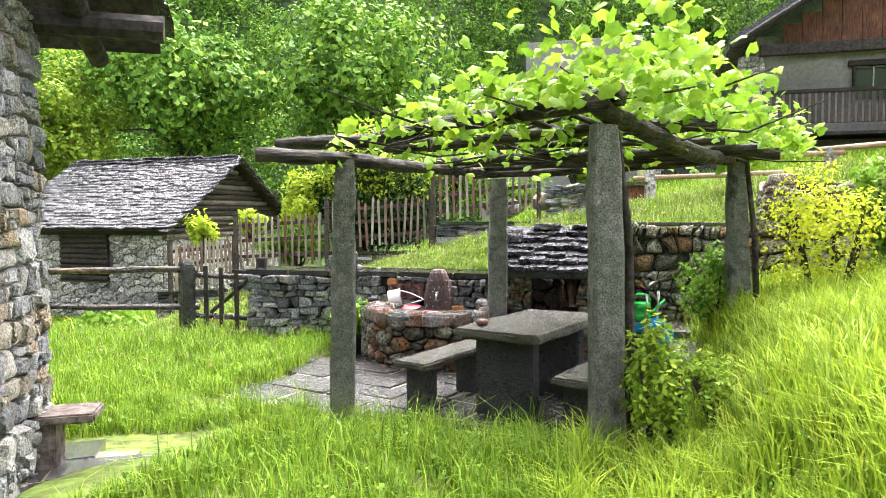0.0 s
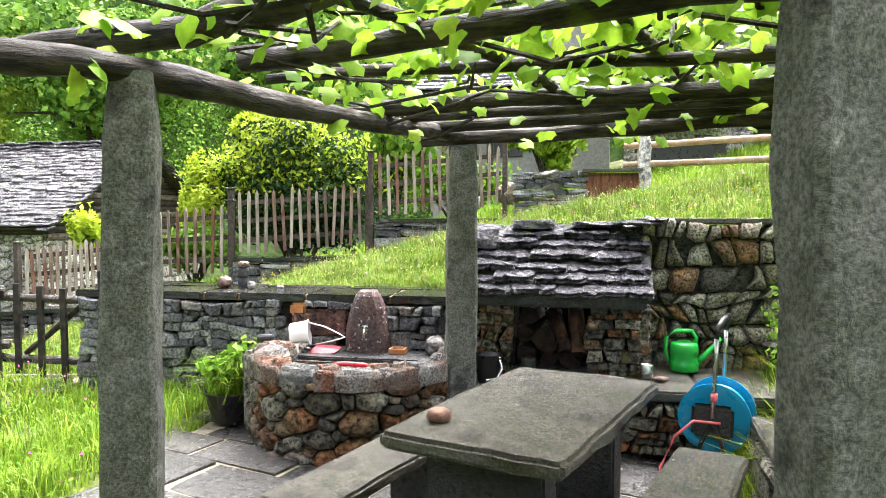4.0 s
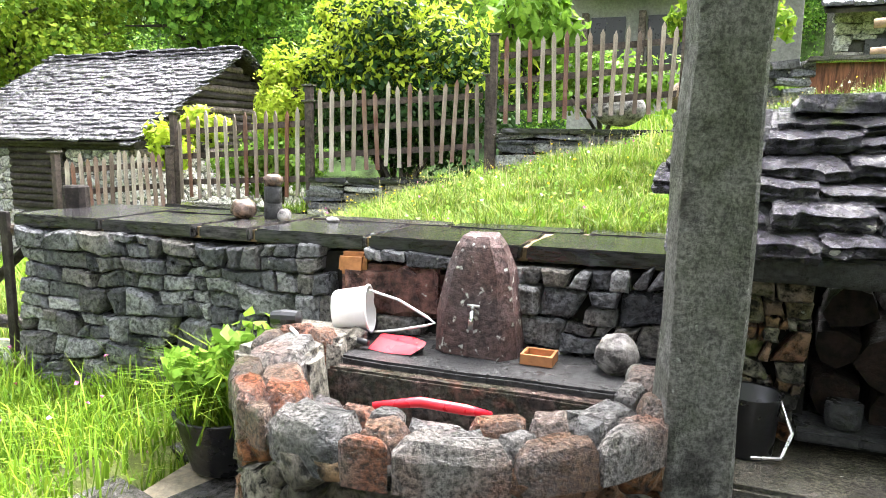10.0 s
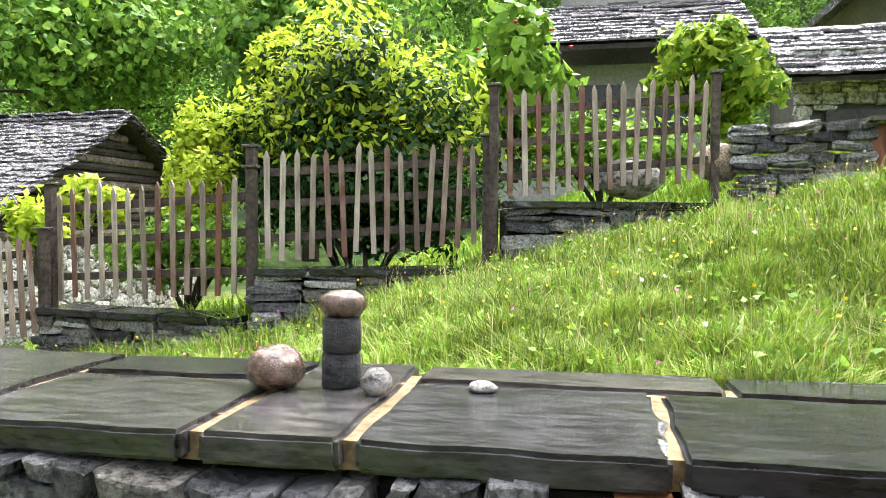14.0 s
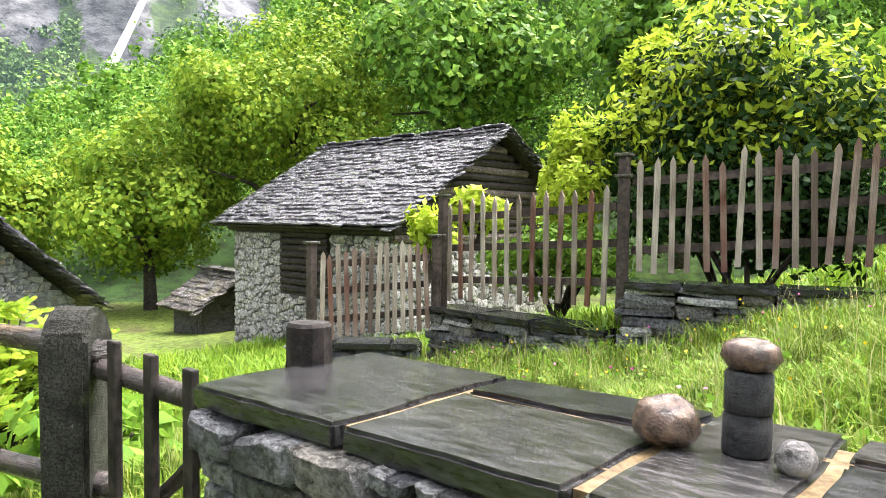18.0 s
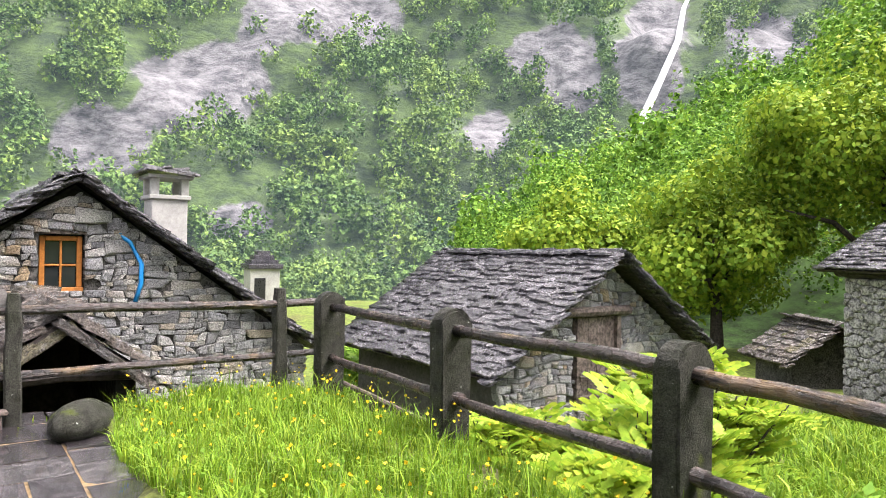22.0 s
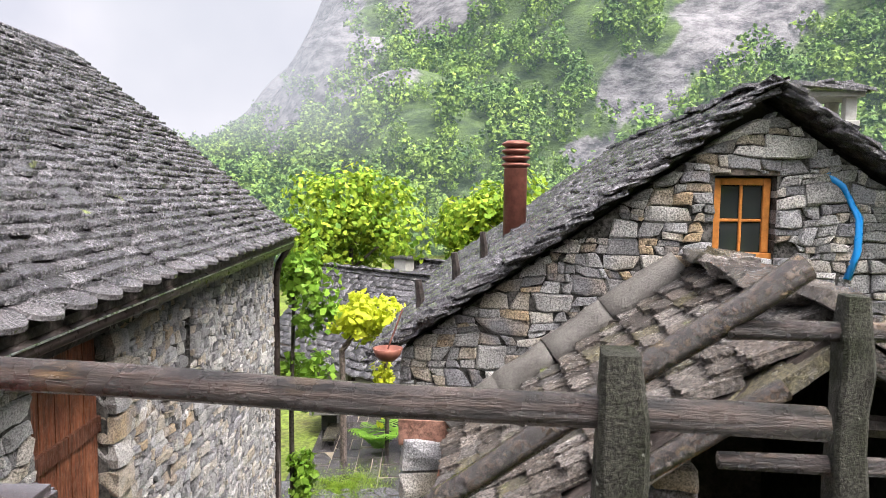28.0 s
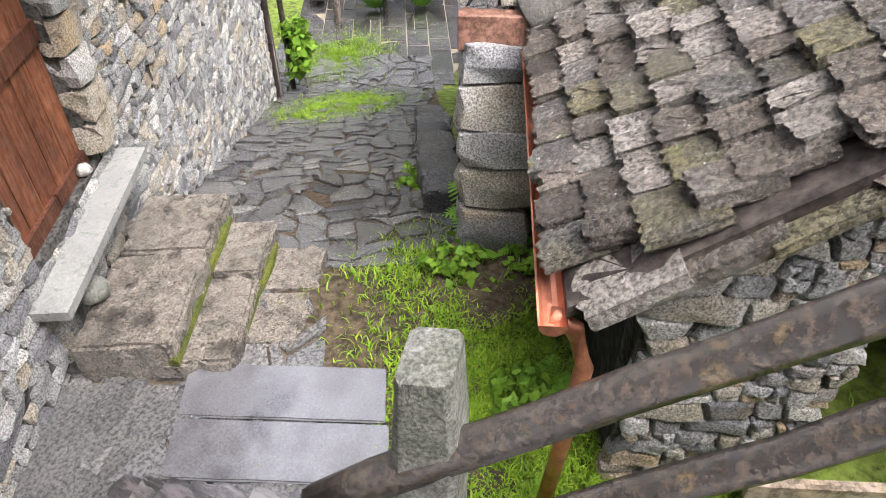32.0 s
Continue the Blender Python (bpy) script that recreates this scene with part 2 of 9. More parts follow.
M["slate"] = material("roof_slate", [(.02, .019, .022), (.05, .047, .054), (.034, .032, .037), (.1, .095, .103), (.045, .043, .048)], .2, 26, 1.5, 1.0, per='object', tint=.6, moss=.04, lichen=.1, spec=.85)
M["slate_rest"] = material("roof_slate_far", [(.02, .019, .022), (.05, .047, .054), (.034, .032, .037), (.1, .095, .103)], .2, 26, 1.5, 1.0, per='island', tint=.6, moss=.04, lichen=.1, spec=.85)
M["slate_dark"] = material("wet_slate", [(.02, .018, .026), (.055, .05, .066), (.034, .031, .042)], .26, 30, 2, 1.0, per='object', tint=.6, moss=.03, spec=.6)
M["slate_brown"] = material("brown_slate", [(.04, .033, .028), (.12, .1, .085), (.065, .054, .044), (.2, .178, .16), (.055, .052, .05), (.1, .088, .05)], .22, 34, 2, 1.0, per='object', tint=.38, moss=.12, lichen=.05, spec=.6)
M["slate_eave"] = material("pale_eave_slate", [(.05, .047, .05), (.1, .094, .098), (.07, .066, .07)], .2, 50, 3, .5, per='object', tint=.4, spec=.6)
M["flag"] = material("wet_flagstone", [(.03, .026, .028), (.068, .061, .065), (.042, .038, .039), (.085, .078, .077)], .07, 2.4, 1.4, .35, per='object', tint=.5, spec=.9, streak=(6, 1.4, 1.2))
M["flag"].node_tree.nodes["Principled BSDF"].inputs["Coat Weight"].default_value = .6
M["flag"].node_tree.nodes["Principled BSDF"].inputs["Coat Roughness"].default_value = .04
# The flagstone again, darker for the vine's shade, rougher, with a little moss
M["flag_shaded"] = material("vine_shaded_flagstone", [(.025, .023, .023), (.055, .052, .05), (.035, .033, .03), (.07, .064, .06)], .22, 30, 2.4, .5, per='object', tint=.45, moss=.06, spec=.35)
M["joint"] = material("flag_joint", [(.26, .22, .15), (.18, .16, .12)], .7, 30, 3, .4)
M["ochre_joint"] = material("ochre_mortar", [(.2, .135, .06), (.14, .1, .055)], .7, 30, 3, .4, tint=.3)
M["granite"] = material("granite_post", [(.08, .08, .073), (.24, .24, .22), (.14, .147, .12), (.27, .27, .25)], .5, 80, 5, .9, tint=.32, moss=.1, lichen=.07, spec=.15)
M["granite_dark"] = material("granite_fence_post", [(.018, .018, .014), (.06, .06, .048), (.03, .034, .02)], .5, 90, 6, .9, tint=.4, moss=.22, lichen=.1, spec=0.15)
M["slab"] = material("stone_table_slab", [(.032, .028, .021), (.07, .064, .047), (.045, .045, .028)], .14, 70, 5, .5, tint=.35, moss=.12, lichen=.03, spec=.45)
M["slab_dark"] = material("dark_stone_slab", [(.028, .028, .029), (.05, .05, .05)], .35, 40, 2.0, .6, tint=.3, spec=0.2)
M["wet_slab"] = material("wet_polished_slab", [(.035, .03, .032), (.06, .052, .055)], .05, 60, 3, .05, tint=.2, spec=1.0)
M["capstone"] = material("wet_capstone", [(.014, .014, .016), (.034, .034, .036), (.022, .022, .023), (.046, .044, .043)], .05, 6, 2.2, .1, per='object', tint=.4, moss=.02, spec=.4, streak=(1.6, 7, 7))
M["log"] = material("weathered_log", [(.035, .026, .022), (.075, .058, .048), (.05, .04, .034)], .42, 14, 3, .6, tint=.5, streak=(6, 6, .6), moss=.12)
M["rail"] = material("wet_dark_rail", [(.02, .014, .013), (.05, .037, .032), (.03, .022, .019), (.11, .07, .035)], .28, 3, 2.2, .8, tint=.55, streak=(1.2, 1.2, 12), spec=.45)
M["rail_worn"] = material("worn_wet_handrail", [(.014, .01, .009), (.04, .028, .02), (.02, .014, .012), (.075, .052, .026)], .16, 40, 9, .7, tint=.45, spec=.6)
M["stone_bank"] = material("bank_boulder", [(.13, .12, .1), (.34, .315, .245), (.18, .16, .12), (.32, .18, .09), (.48, .45, .385), (.24, .22, .14)], .38, 48, 1.8, 1.0, per='object', tint=.55, moss=.22, lichen=.05, spec=.2)
M["sill_stone"] = material("pale_sill_stone", [(.17, .17, .165), (.23, .23, .22)], .35, 40, 2, .4, tint=.18)
M["beam"] = material("mossy_beam", [(.02, .015, .013), (.06, .048, .036), (.03, .026, .018)], .5, 3, 3, 1.0, tint=.55, moss=.25, streak=(1.5, 1.5, 12))
M["picket"] = material("grey_picket", [(.11, .08, .062), (.3, .25, .2), (.13, .058, .04), (.42, .37, .3), (.2, .16, .125), (.17, .08, .052)], .6, 3, 2, .3, per='object', tint=.35, streak=(6, 6, .8))
M["picket_rail"] = material("dark_fence_rail", [(.05, .038, .032), (.09, .07, .06)], .6, 18, 2, .4, tint=.3)
M["door_wood"] = material("brown_door_wood", [(.1, .036, .02), (.19, .075, .04)], .4, 5, 3, .4, tint=.35, streak=(6, 6, .7))
M["grey_wood"] = material("grey_plank", [(.09, .07, .06), (.16, .13, .115)], .7, 14, 3, .4, tint=.4)
M["pale_plank"] = material("pale_weathered_plank", [(.24, .18, .13), (.36, .28, .21), (.28, .23, .19)], .65, 10, 3, .5, tint=.4)
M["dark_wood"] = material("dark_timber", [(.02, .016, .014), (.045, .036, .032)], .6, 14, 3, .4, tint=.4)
M["window_wood"] = material("orange_window_wood", [(.42, .16, .035), (.5, .2, .05)], .4, 14, 3, .15, tint=.2)
M["concrete"] = material("grey_mortar_cap", [(.1, .093, .085), (.145, .137, .125), (.12, .112, .1)], .45, 45, 1.6, .7, tint=.22, spec=.4)
M["plaster"] = material("grey_plaster", [(.2, .195, .185), (.3, .29, .275)], .8, 12, .7, .2, tint=.2)
M["plaster_pale"] = material("pale_plaster", [(.33, .325, .3), (.43, .42, .39)], .8, 12, 1.2, .2, tint=.12)
# Black plastic of tubs and grips; also flat sheets painting the shade inside openings
M["black"] = material("black_plastic_and_opening_shade", [(.012, .012, .013), (.02, .02, .022)], .35, 20, 3, .1, tint=.1, spec=.5)
M["green_plastic"] = material("green_plastic", [(.015, .38, .05), (.02, .43, .06)], .3, 8, 3, .05, tint=.06, spec=.5)
M["blue_plastic"] = material("blue_plastic", [(.0, .22, .42), (.01, .26, .46)], .3, 8, 3, .05, tint=.06, spec=.5)
M["blue_hose"] = material("blue_hose", [(.0, .2, .55), (.01, .25, .6)], .35, 8, 3, .05, tint=.06, spec=.5)
M["red_plastic"] = material("red_plastic", [(.55, .01, .02), (.62, .015, .03)], .3, 8, 3, .05, tint=.06, spec=.5)
M["pink_plastic"] = material("pink_plastic", [(.6, .1, .12), (.66, .13, .14)], .4, 8, 3, .05, tint=.06, spec=.5)
M["white_plastic"] = material("white_plastic", [(.74, .73, .72), (.8, .8, .79)], .35, 8, 2, .05, tint=.06, spec=.5)
M["steel"] = material("bright_steel", [(.55, .55, .55), (.62, .62, .62)], .3, 30, 3, .05, metal=1.0, tint=.1, spec=.5)
M["copper"] = material("copper_sheet", [(.42, .16, .1), (.5, .21, .13)], .4, 8, 2, .1, metal=.8, tint=.25, spec=.5)
M["rust_pipe"] = material("brown_flue", [(.15, .055, .04), (.2, .08, .055)], .4, 8, 2, .1, metal=.3, tint=.2)
M["gutter"] = material("dark_gutter", [(.03, .022, .02), (.05, .04, .036)], .35, 8, 2, .1, metal=.4, tint=.2)
M["cloth"] = material("red_canvas", [(.62, .1, .06), (.72, .14, .09)], .75, 40, 3, .2, tint=.15)
M["terracotta"] = material("terracotta", [(.3, .13, .05), (.4, .18, .08)], .6, 20, 3, .2, tint=.2)
M["redstone"] = material("red_sandstone", [(.14, .07, .05), (.22, .12, .09)], .5, 20, 5, .3, tint=.3)
M["moss_clump"] = material("moss", [(.045, .06, .01), (.09, .1, .014)], .95, 60, 4, .8, tint=.4)
M["ground"] = material("meadow_soil", [(.07, .1, .018), (.11, .15, .025), (.08, .075, .03)], .9, 6, .5, .6, tint=.35)
M["earth"] = material("damp_earth", [(.04, .03, .02), (.075, .055, .035)], .8, 14, 1, .8, tint=.4)
M["grass"] = material("grass_blades", [(.055, .13, .007), (.18, .31, .014), (.11, .22, .01), (.28, .38, .026), (.08, .17, .008)], .42, 3, .5, 0, per='island', tint=.2, leafy=.3)
M["meadow"] = material("meadow_blades", [(.05, .11, .008), (.14, .24, .014), (.09, .17, .01), (.22, .3, .026), (.2, .22, .05), (.07, .14, .008)], .45, 3, .7, 0, per='island', tint=.3, leafy=.28)
M["grass_bank"] = material("bank_blades", [(.1, .18, .008), (.28, .4, .018), (.2, .31, .013), (.38, .46, .03)], .42, 3, .5, 0, per='island', tint=.2, leafy=.35)
M["grass_dry"] = material("seed_heads", [(.35, .33, .14), (.42, .36, .2), (.3, .32, .1)], .7, 3, .5, 0, per='island', tint=.15, leafy=.3)
M["leaf_vine"] = material("vine_leaf", [(.12, .25, .01), (.26, .43, .022), (.18, .34, .015), (.36, .5, .04)], .4, 30, .8, .1, per='object', tint=.15, leafy=.4)
M["leaf_vine_rest"] = material("vine_leaf_mass", [(.12, .25, .01), (.26, .43, .022), (.18, .34, .015), (.36, .5, .04)], .4, 30, .8, .1, per='island', tint=.15, leafy=.4)
M["leaf_laurel"] = material("laurel_leaf", [(.012, .04, .01), (.03, .075, .014), (.02, .055, .012), (.05, .1, .02)], .28, 30, .8, 0, per='island', tint=.1, leafy=.2)
M["leaf_lime"] = material("young_leaf", [(.28, .4, .02), (.42, .52, .03), (.36, .46, .03)], .4, 30, .8, 0, per='island', tint=.1, leafy=.4)
M["leaf_yellow"] = material("yellow_green_leaf", [(.4, .48, .02), (.55, .58, .03)], .4, 30, .8, 0, per='island', tint=.1, leafy=.45)
M["leaf_mid"] = material("garden_leaf", [(.09, .2, .015), (.15, .29, .025), (.2, .34, .03), (.12, .24, .02)], .42, 20, .4, 0, per='island', tint=.15, leafy=.35)
M["leaf_chestnut"] = material("chestnut_leaf", [(.075, .16, .01), (.2, .33, .02), (.33, .42, .03), (.13, .24, .015)], .55, 8, .15, 0, per='island', tint=.2, leafy=.3)
M["leaf_forest"] = material("forest_leaf", [(.035, .1, .012), (.11, .24, .025), (.2, .37, .04), (.07, .17, .018), (.27, .42, .04)], .6, 4, .06, 0, per='island', tint=.3, leafy=.25)
M["bark"] = material("bark", [(.03, .025, .02), (.06, .05, .04)], .85, 14, 2, .8, tint=.4)
# Reddish split wood, its colour lowered for the shade of the niche
M["log_end"] = material("split_firewood", [(.03, .014, .009), (.09, .045, .03), (.02, .011, .009), (.12, .07, .05)], .5, 12, 3, .9, per='object', tint=.55)
M["petal_red"] = material("rose_petals", [(.4, .02, .015), (.5, .04, .03)], .6, 20, 3, 0)
M["petal_pink"] = material("clover_petals", [(.5, .12, .3), (.6, .2, .4)], .6, 20, 3, 0, per='island')
M["petal_yellow"] = material("buttercup_petals", [(.75, .55, .02), (.8, .6, .03)], .5, 20, 3, 0, per='island')
M["earth_flower"] = material("pale_umbel", [(.6, .6, .5), (.7, .7, .6)], .6, 20, 3, 0, per='island')



def glass():
    mt = bpy.data.materials.new("window_glass")
    mt.use_nodes = True
    b = mt.node_tree.nodes["Principled BSDF"]
    b.inputs["Base Color"].default_value = (.02, .025, .025, 1)
    b.inputs["Roughness"].default_value = 0.04
    b.inputs["Specular IOR Level"].default_value = 0.8
    return mt


M["glass"] = glass()


def water():
    mt = bpy.data.materials.new("still_water")
    mt.use_nodes = True
    N, L = mt.node_tree.nodes, mt.node_tree.links
    b = N["Principled BSDF"]
    b.inputs["Base Color"].default_value = (.02, .016, .012, 1)
    b.inputs["Roughness"].default_value = 0.03
    return mt


M["water"] = water()


# ---------------------------------------------------------------- pieces
def stone_shape(seed, flat=1.0):
    """A rough-hewn block in a unit cube: 26 corners, 48 triangles."""
    bm = bmesh.new()
    bmesh.ops.create_cube(bm, size=1.0)
    bmesh.ops.subdivide_edges(bm, edges=bm.edges[:], cuts=1, use_grid_fill=True)
    r = random.Random(seed)
    for v in bm.verts:
        p = v.co * 2
        k = (abs(p.x) ** 9 + abs(p.y) ** 9 + abs(p.z) ** 9) ** (1 / 9)
        v.co = p / max(k, 1e-6) * 0.5
        v.co += V3((r.uniform(-.075, .075), r.uniform(-.08, .08), r.uniform(-.09, .09) * flat))
    me = mesh_of(bm, "stone")
    me.polygons.foreach_set("use_smooth", [False] * len(me.polygons))
    return me


def slate_shape(seed):
    """A split slate, 1 x 1, of unit thickness, with a ragged lower edge (at y = -0.5)."""
    r = random.Random(seed)
    xs = [-.5, -.36, -.22, -.08, .08, .2, .34, .5]
    lower = [(x + (r.uniform(-.03, .03) if abs(x) < .5 else 0), -.5 + r.uniform(-.06, .07) + (r.uniform(.02, .14) if abs(x) == .5 else 0)) for x in xs]
    outline = lower + [(.5 + r.uniform(-.03, .03), .0), (.48, .5), (-.48, .5), (-.5 + r.uniform(-.03, .03), 0)]
    bm = bmesh.new()
    top = [bm.verts.new((x * .96, y, .5 + r.uniform(-.3, .2))) for x, y in outline]
    low = [bm.verts.new((x, y - (.025 if y < -.3 else 0), -.5 + r.uniform(-.1, .1))) for x, y in outline]
    bm.faces.new(top)
    bm.faces.new(low[::-1])
    n = len(outline)
    for i in range(n):
        bm.faces.new((top[i], low[i], low[(i + 1) % n], top[(i + 1) % n]))
    bmesh.ops.triangulate(bm, faces=[f for f in bm.faces if len(f.verts) > 4])
    return mesh_of(bm, "slate")


def flag_shape(seed):
    r = random.Random(seed)
    bm = bmesh.new()
    bmesh.ops.create_cube(bm, size=1.0)
    for v in bm.verts:
        v.co.x += r.uniform(-.012, .012)
        v.co.y += r.uniform(-.012, .012)
    bmesh.ops.bevel(bm, geom=[e for e in bm.edges if e.verts[0].co.z > 0 and e.verts[1].co.z > 0], offset=.02, segments=1, affect='EDGES')
    return mesh_of(bm, "flagstone")


STONES = [stone_shape(s) for s in range(12)]


SLATES = [slate_shape(40 + s) for s in range(12)]
FLAGS = [flag_shape(80 + s) for s in range(5)]
SHAPED = {}


def with_material(shapes, mt):
    key = (shapes[0].name, mt.name)
    if key not in SHAPED:
        out = []
        for me in shapes:
            c = me.copy()
            c.materials.clear()
            c.materials.append(mt)
            out.append(c)
        SHAPED[key] = out
    return SHAPED[key]


def lay(parent, name, shapes, mt, poses, limit=300, rest=None, near=None):
    """Lays pieces as parts of their own; past the limit those farther from near are joined."""
    ms = with_material(shapes, mt)
    r = random.Random(len(poses) + 5)
    if near is not None and len(poses) > limit:
        poses = sorted(poses, key=lambda m: (m.translation - V3(near)).length)
    for m in poses[:limit]:
        ob = bpy.data.objects.new(name, ms[r.randrange(len(ms))])
        scene.collection.objects.link(ob)
        hang(ob, parent, m)
    if len(poses) > limit:
        bank = []
        for me in shapes:
            co = np.empty(len(me.vertices) * 3, np.float32)
            me.vertices.foreach_get("co", co)
            me.calc_loop_triangles()
            tri = np.empty(len(me.loop_triangles) * 3, np.int32)
            me.loop_triangles.foreach_get("vertices", tri)
            bank.append((co.reshape(-1, 3), tri.reshape(-1, 3)))
        vs, fs, off = [], [], 0
        for m in poses[limit:]:
            co, tri = bank[r.randrange(len(bank))]
            a = np.array(m)
            vs.append(co @ a[:3, :3].T + a[:3, 3])
            fs.append(tri + off)
            off += len(co)
        ob = part(name + "_rest", np_mesh(name + "_rest", np.concatenate(vs), np.concatenate(fs), rest or mt), None, parent)
        ob["kind"] = "stuff"


def wall_stones(p0, p1, z0, z1, out, row=(.1, .2), wide=(.16, .45), depth=.14, seed=1, holes=(), top=None, bottom=None, gap=.003, thin=.45):
    """Poses of the stones of a wall face from p0 to p1 (plan), out: the side it faces."""
    r = random.Random(seed)
    p0, p1 = V3((*p0, 0)), V3((*p1, 0))
    length = (p1 - p0).length
    ax = (p1 - p0).normalized()
    nz = V3((*out, 0)).normalized()
    got = []
    z = z0
    while z < z1 - .02:
        h = min(r.uniform(*row), z1 - z)
        s = -r.uniform(0, .1)
        while s < length:
            w = r.uniform(*wide) * (0.7 + h / row[1] * .5)
            if s + w > length - wide[0] * .5:
                w = length - s
            c = s + w / 2
            cells = [(z, h)]
            if r.random() < thin and h > row[0] * 1.2:
                f = r.uniform(.35, .65)
                cells = [(z, h * f), (z + h * f, h * (1 - f))]
            for zz, hh in cells:
                mid = zz + hh / 2
                if any(a - w * .3 < c < b + w * .3 and lo - hh * .3 < mid < hi + hh * .3 for a, b, lo, hi in holes):
                    continue
                if top and mid + hh * .3 > top(c):
                    continue
                if bottom and mid < bottom(c) - .05:
                    continue
                d = depth * r.uniform(.92, 1.1)
                o = p0 + ax * c + nz * (r.uniform(-.014, .014)) + V3((0, 0, mid + r.uniform(-.01, .01)))
                rot = Matrix.Rotation(r.uniform(-.09, .09), 4, nz)
                m = frame_m(o, ax * (w - gap), nz * d * (1 if r.random() < .5 else -1), V3((0, 0, hh - gap * .7)))
                m = Matrix.Translation(o) @ rot @ Matrix.Translation(-o) @ m
                got.append(m)
            s += w
        z += h
    return got


def roof_slates(e0, e1, up, run, course=.2, wide=(.25, .5), thick=.06, seed=1, jag=.035, lift=.15, end_up=None):
    """Poses of the slates of a roof slope: eave from e0 to e1, up: the unit way up the slope, run: its length."""
    r = random.Random(seed)
    e0, e1, up = V3(e0), V3(e1), V3(up).normalized()
    ax = (e1 - e0).normalized()
    length = (e1 - e0).length
    nrm = ax.cross(up).normalized()
    if nrm.z < 0:
        nrm = -nrm
    got = []
    k = 0
    while k * course < run:
        s = -r.uniform(0, wide[0])
        while s < length:
            w = r.uniform(*wide)
            deep = course * r.uniform(1.5, 1.9)
            c = s + w / 2
            cc = min(max(c, w * .3), length - w * .3)
            tilt = Matrix.Rotation(-lift * r.uniform(.6, 1.4), 4, ax)
            upv = tilt.to_3x3() @ up if (ax.cross(up)).z > 0 else Matrix.Rotation(lift * r.uniform(.6, 1.4), 4, ax).to_3x3() @ up
            nv = ax.cross(upv)
            if nv.z < 0:
                nv = -nv
            o = e0 + ax * cc + up * (k * course + deep * .42 + r.uniform(-jag, jag)) + nrm * (thick * .9 + r.uniform(0, .03))
            got.append(frame_m(o, ax * (w * 1.0), upv * deep, nv * thick * r.uniform(.7, 1.3)))
            s += w
        k += 1
    return got


# ---------------------------------------------------------------- rubble: stones packed into each other
def packed(w, h, lo, hi, seed):
    """Middles and radii of stones of mixed size that fill a rectangle, the large ones first."""
    r = np.random.default_rng(seed)
    at_, rad = np.zeros((6000, 2)), np.zeros(6000)
    n = 0
    for level, tries in zip(np.geomspace(hi, lo, 6), (.3, .35, .4, .5, .9, 2.2)):
        for q in r.uniform((0, 0), (w, h), (int(w * h / level ** 2 * tries) + 3, 2)):
            d = np.hypot(at_[:n, 0] - q[0], at_[:n, 1] - q[1])
            if n < 6000 and not (d < (rad[:n] + level) * .9).any():
                at_[n], rad[n] = q, level
                n += 1
    return at_[:n], rad[:n]


def clipped(poly, nx_, ny_, c):
    """The part of a polygon where nx * x + ny * y is at most c."""
    out = []
    for i, p in enumerate(poly):
        q = poly[(i + 1) % len(poly)]
        a, b = nx_ * p[0] + ny_ * p[1] - c, nx_ * q[0] + ny_ * q[1] - c
        if a <= 0:
            out.append(p)
        if (a < 0 < b) or (b < 0 < a):
            f = a / (a - b)
            out.append((p[0] + (q[0] - p[0]) * f, p[1] + (q[1] - p[1]) * f))
    return out


def bedded(w, h, lo, hi, aspect, seed):
    """Roughly squared stones in uneven beds that fill a rectangle: polygons, bent a little together."""
    r = random.Random(seed)
    todo, got = [(0.0, 0.0, w, h)], []
    while todo:
        x, y, ww, hh = todo.pop()
        if hh > hi * r.uniform(.75, 1.2) and ww < max(1.2, hh * 7):
            f = hh * r.uniform(.35, .65)
            todo += [(x, y, ww, f), (x, y + f, ww, hh - f)]
        elif ww > aspect * hh * r.uniform(.6, 1.5) or ww > hi * aspect * 1.1:
            f = ww * r.uniform(.3, .7)
            todo += [(x, y, f, hh), (x + f, y, ww - f, hh)]
        elif hh > lo * 2 and r.random() < .4:
            f = hh * r.uniform(.35, .65)
            todo += [(x, y, ww, f), (x, y + f, ww, hh - f)]
        else:
            got.append((x, y, ww, hh))

    def bent(x, y):
        n1 = noise.noise_vector(V3((x * 1.3 + seed, y * 2.6, 3)))
        n2 = noise.noise_vector(V3((x * 5 + seed, y * 7, 8)))
        return x + n1.x * lo * 1.6 + n2.x * lo * .8, y + n1.y * lo * 1.3 + n2.y * lo * .5

    out = []
    for x, y, ww, hh in got:
        c = [(x, y), (x + ww * r.uniform(.3, .7), y), (x + ww, y), (x + ww, y + hh), (x + ww * r.uniform(.3, .7), y + hh), (x, y + hh)]
        k = r.choice((0, 2, 3, 5))
        q = c[k]
        if r.random() < .5:
            c[k] = (q[0] + (1 if k in (0, 5) else -1) * hh * .3, q[1] + (1 if k in (0, 2) else -1) * hh * .2)
        out.append([bent(*q_) for q_ in c])
    return out


def straight(p0, p1, out):
    """A mapping (along, height, outwards) for a straight wall face, and its length."""
    a, b = V3((p0[0], p0[1], 0)), V3((p1[0], p1[1], 0))
    ax, nz = (b - a).normalized(), V3((out[0], out[1], 0)).normalized()
    return (lambda u, z, d: a + ax * u + nz * d + V3((0, 0, z))), (b - a).length


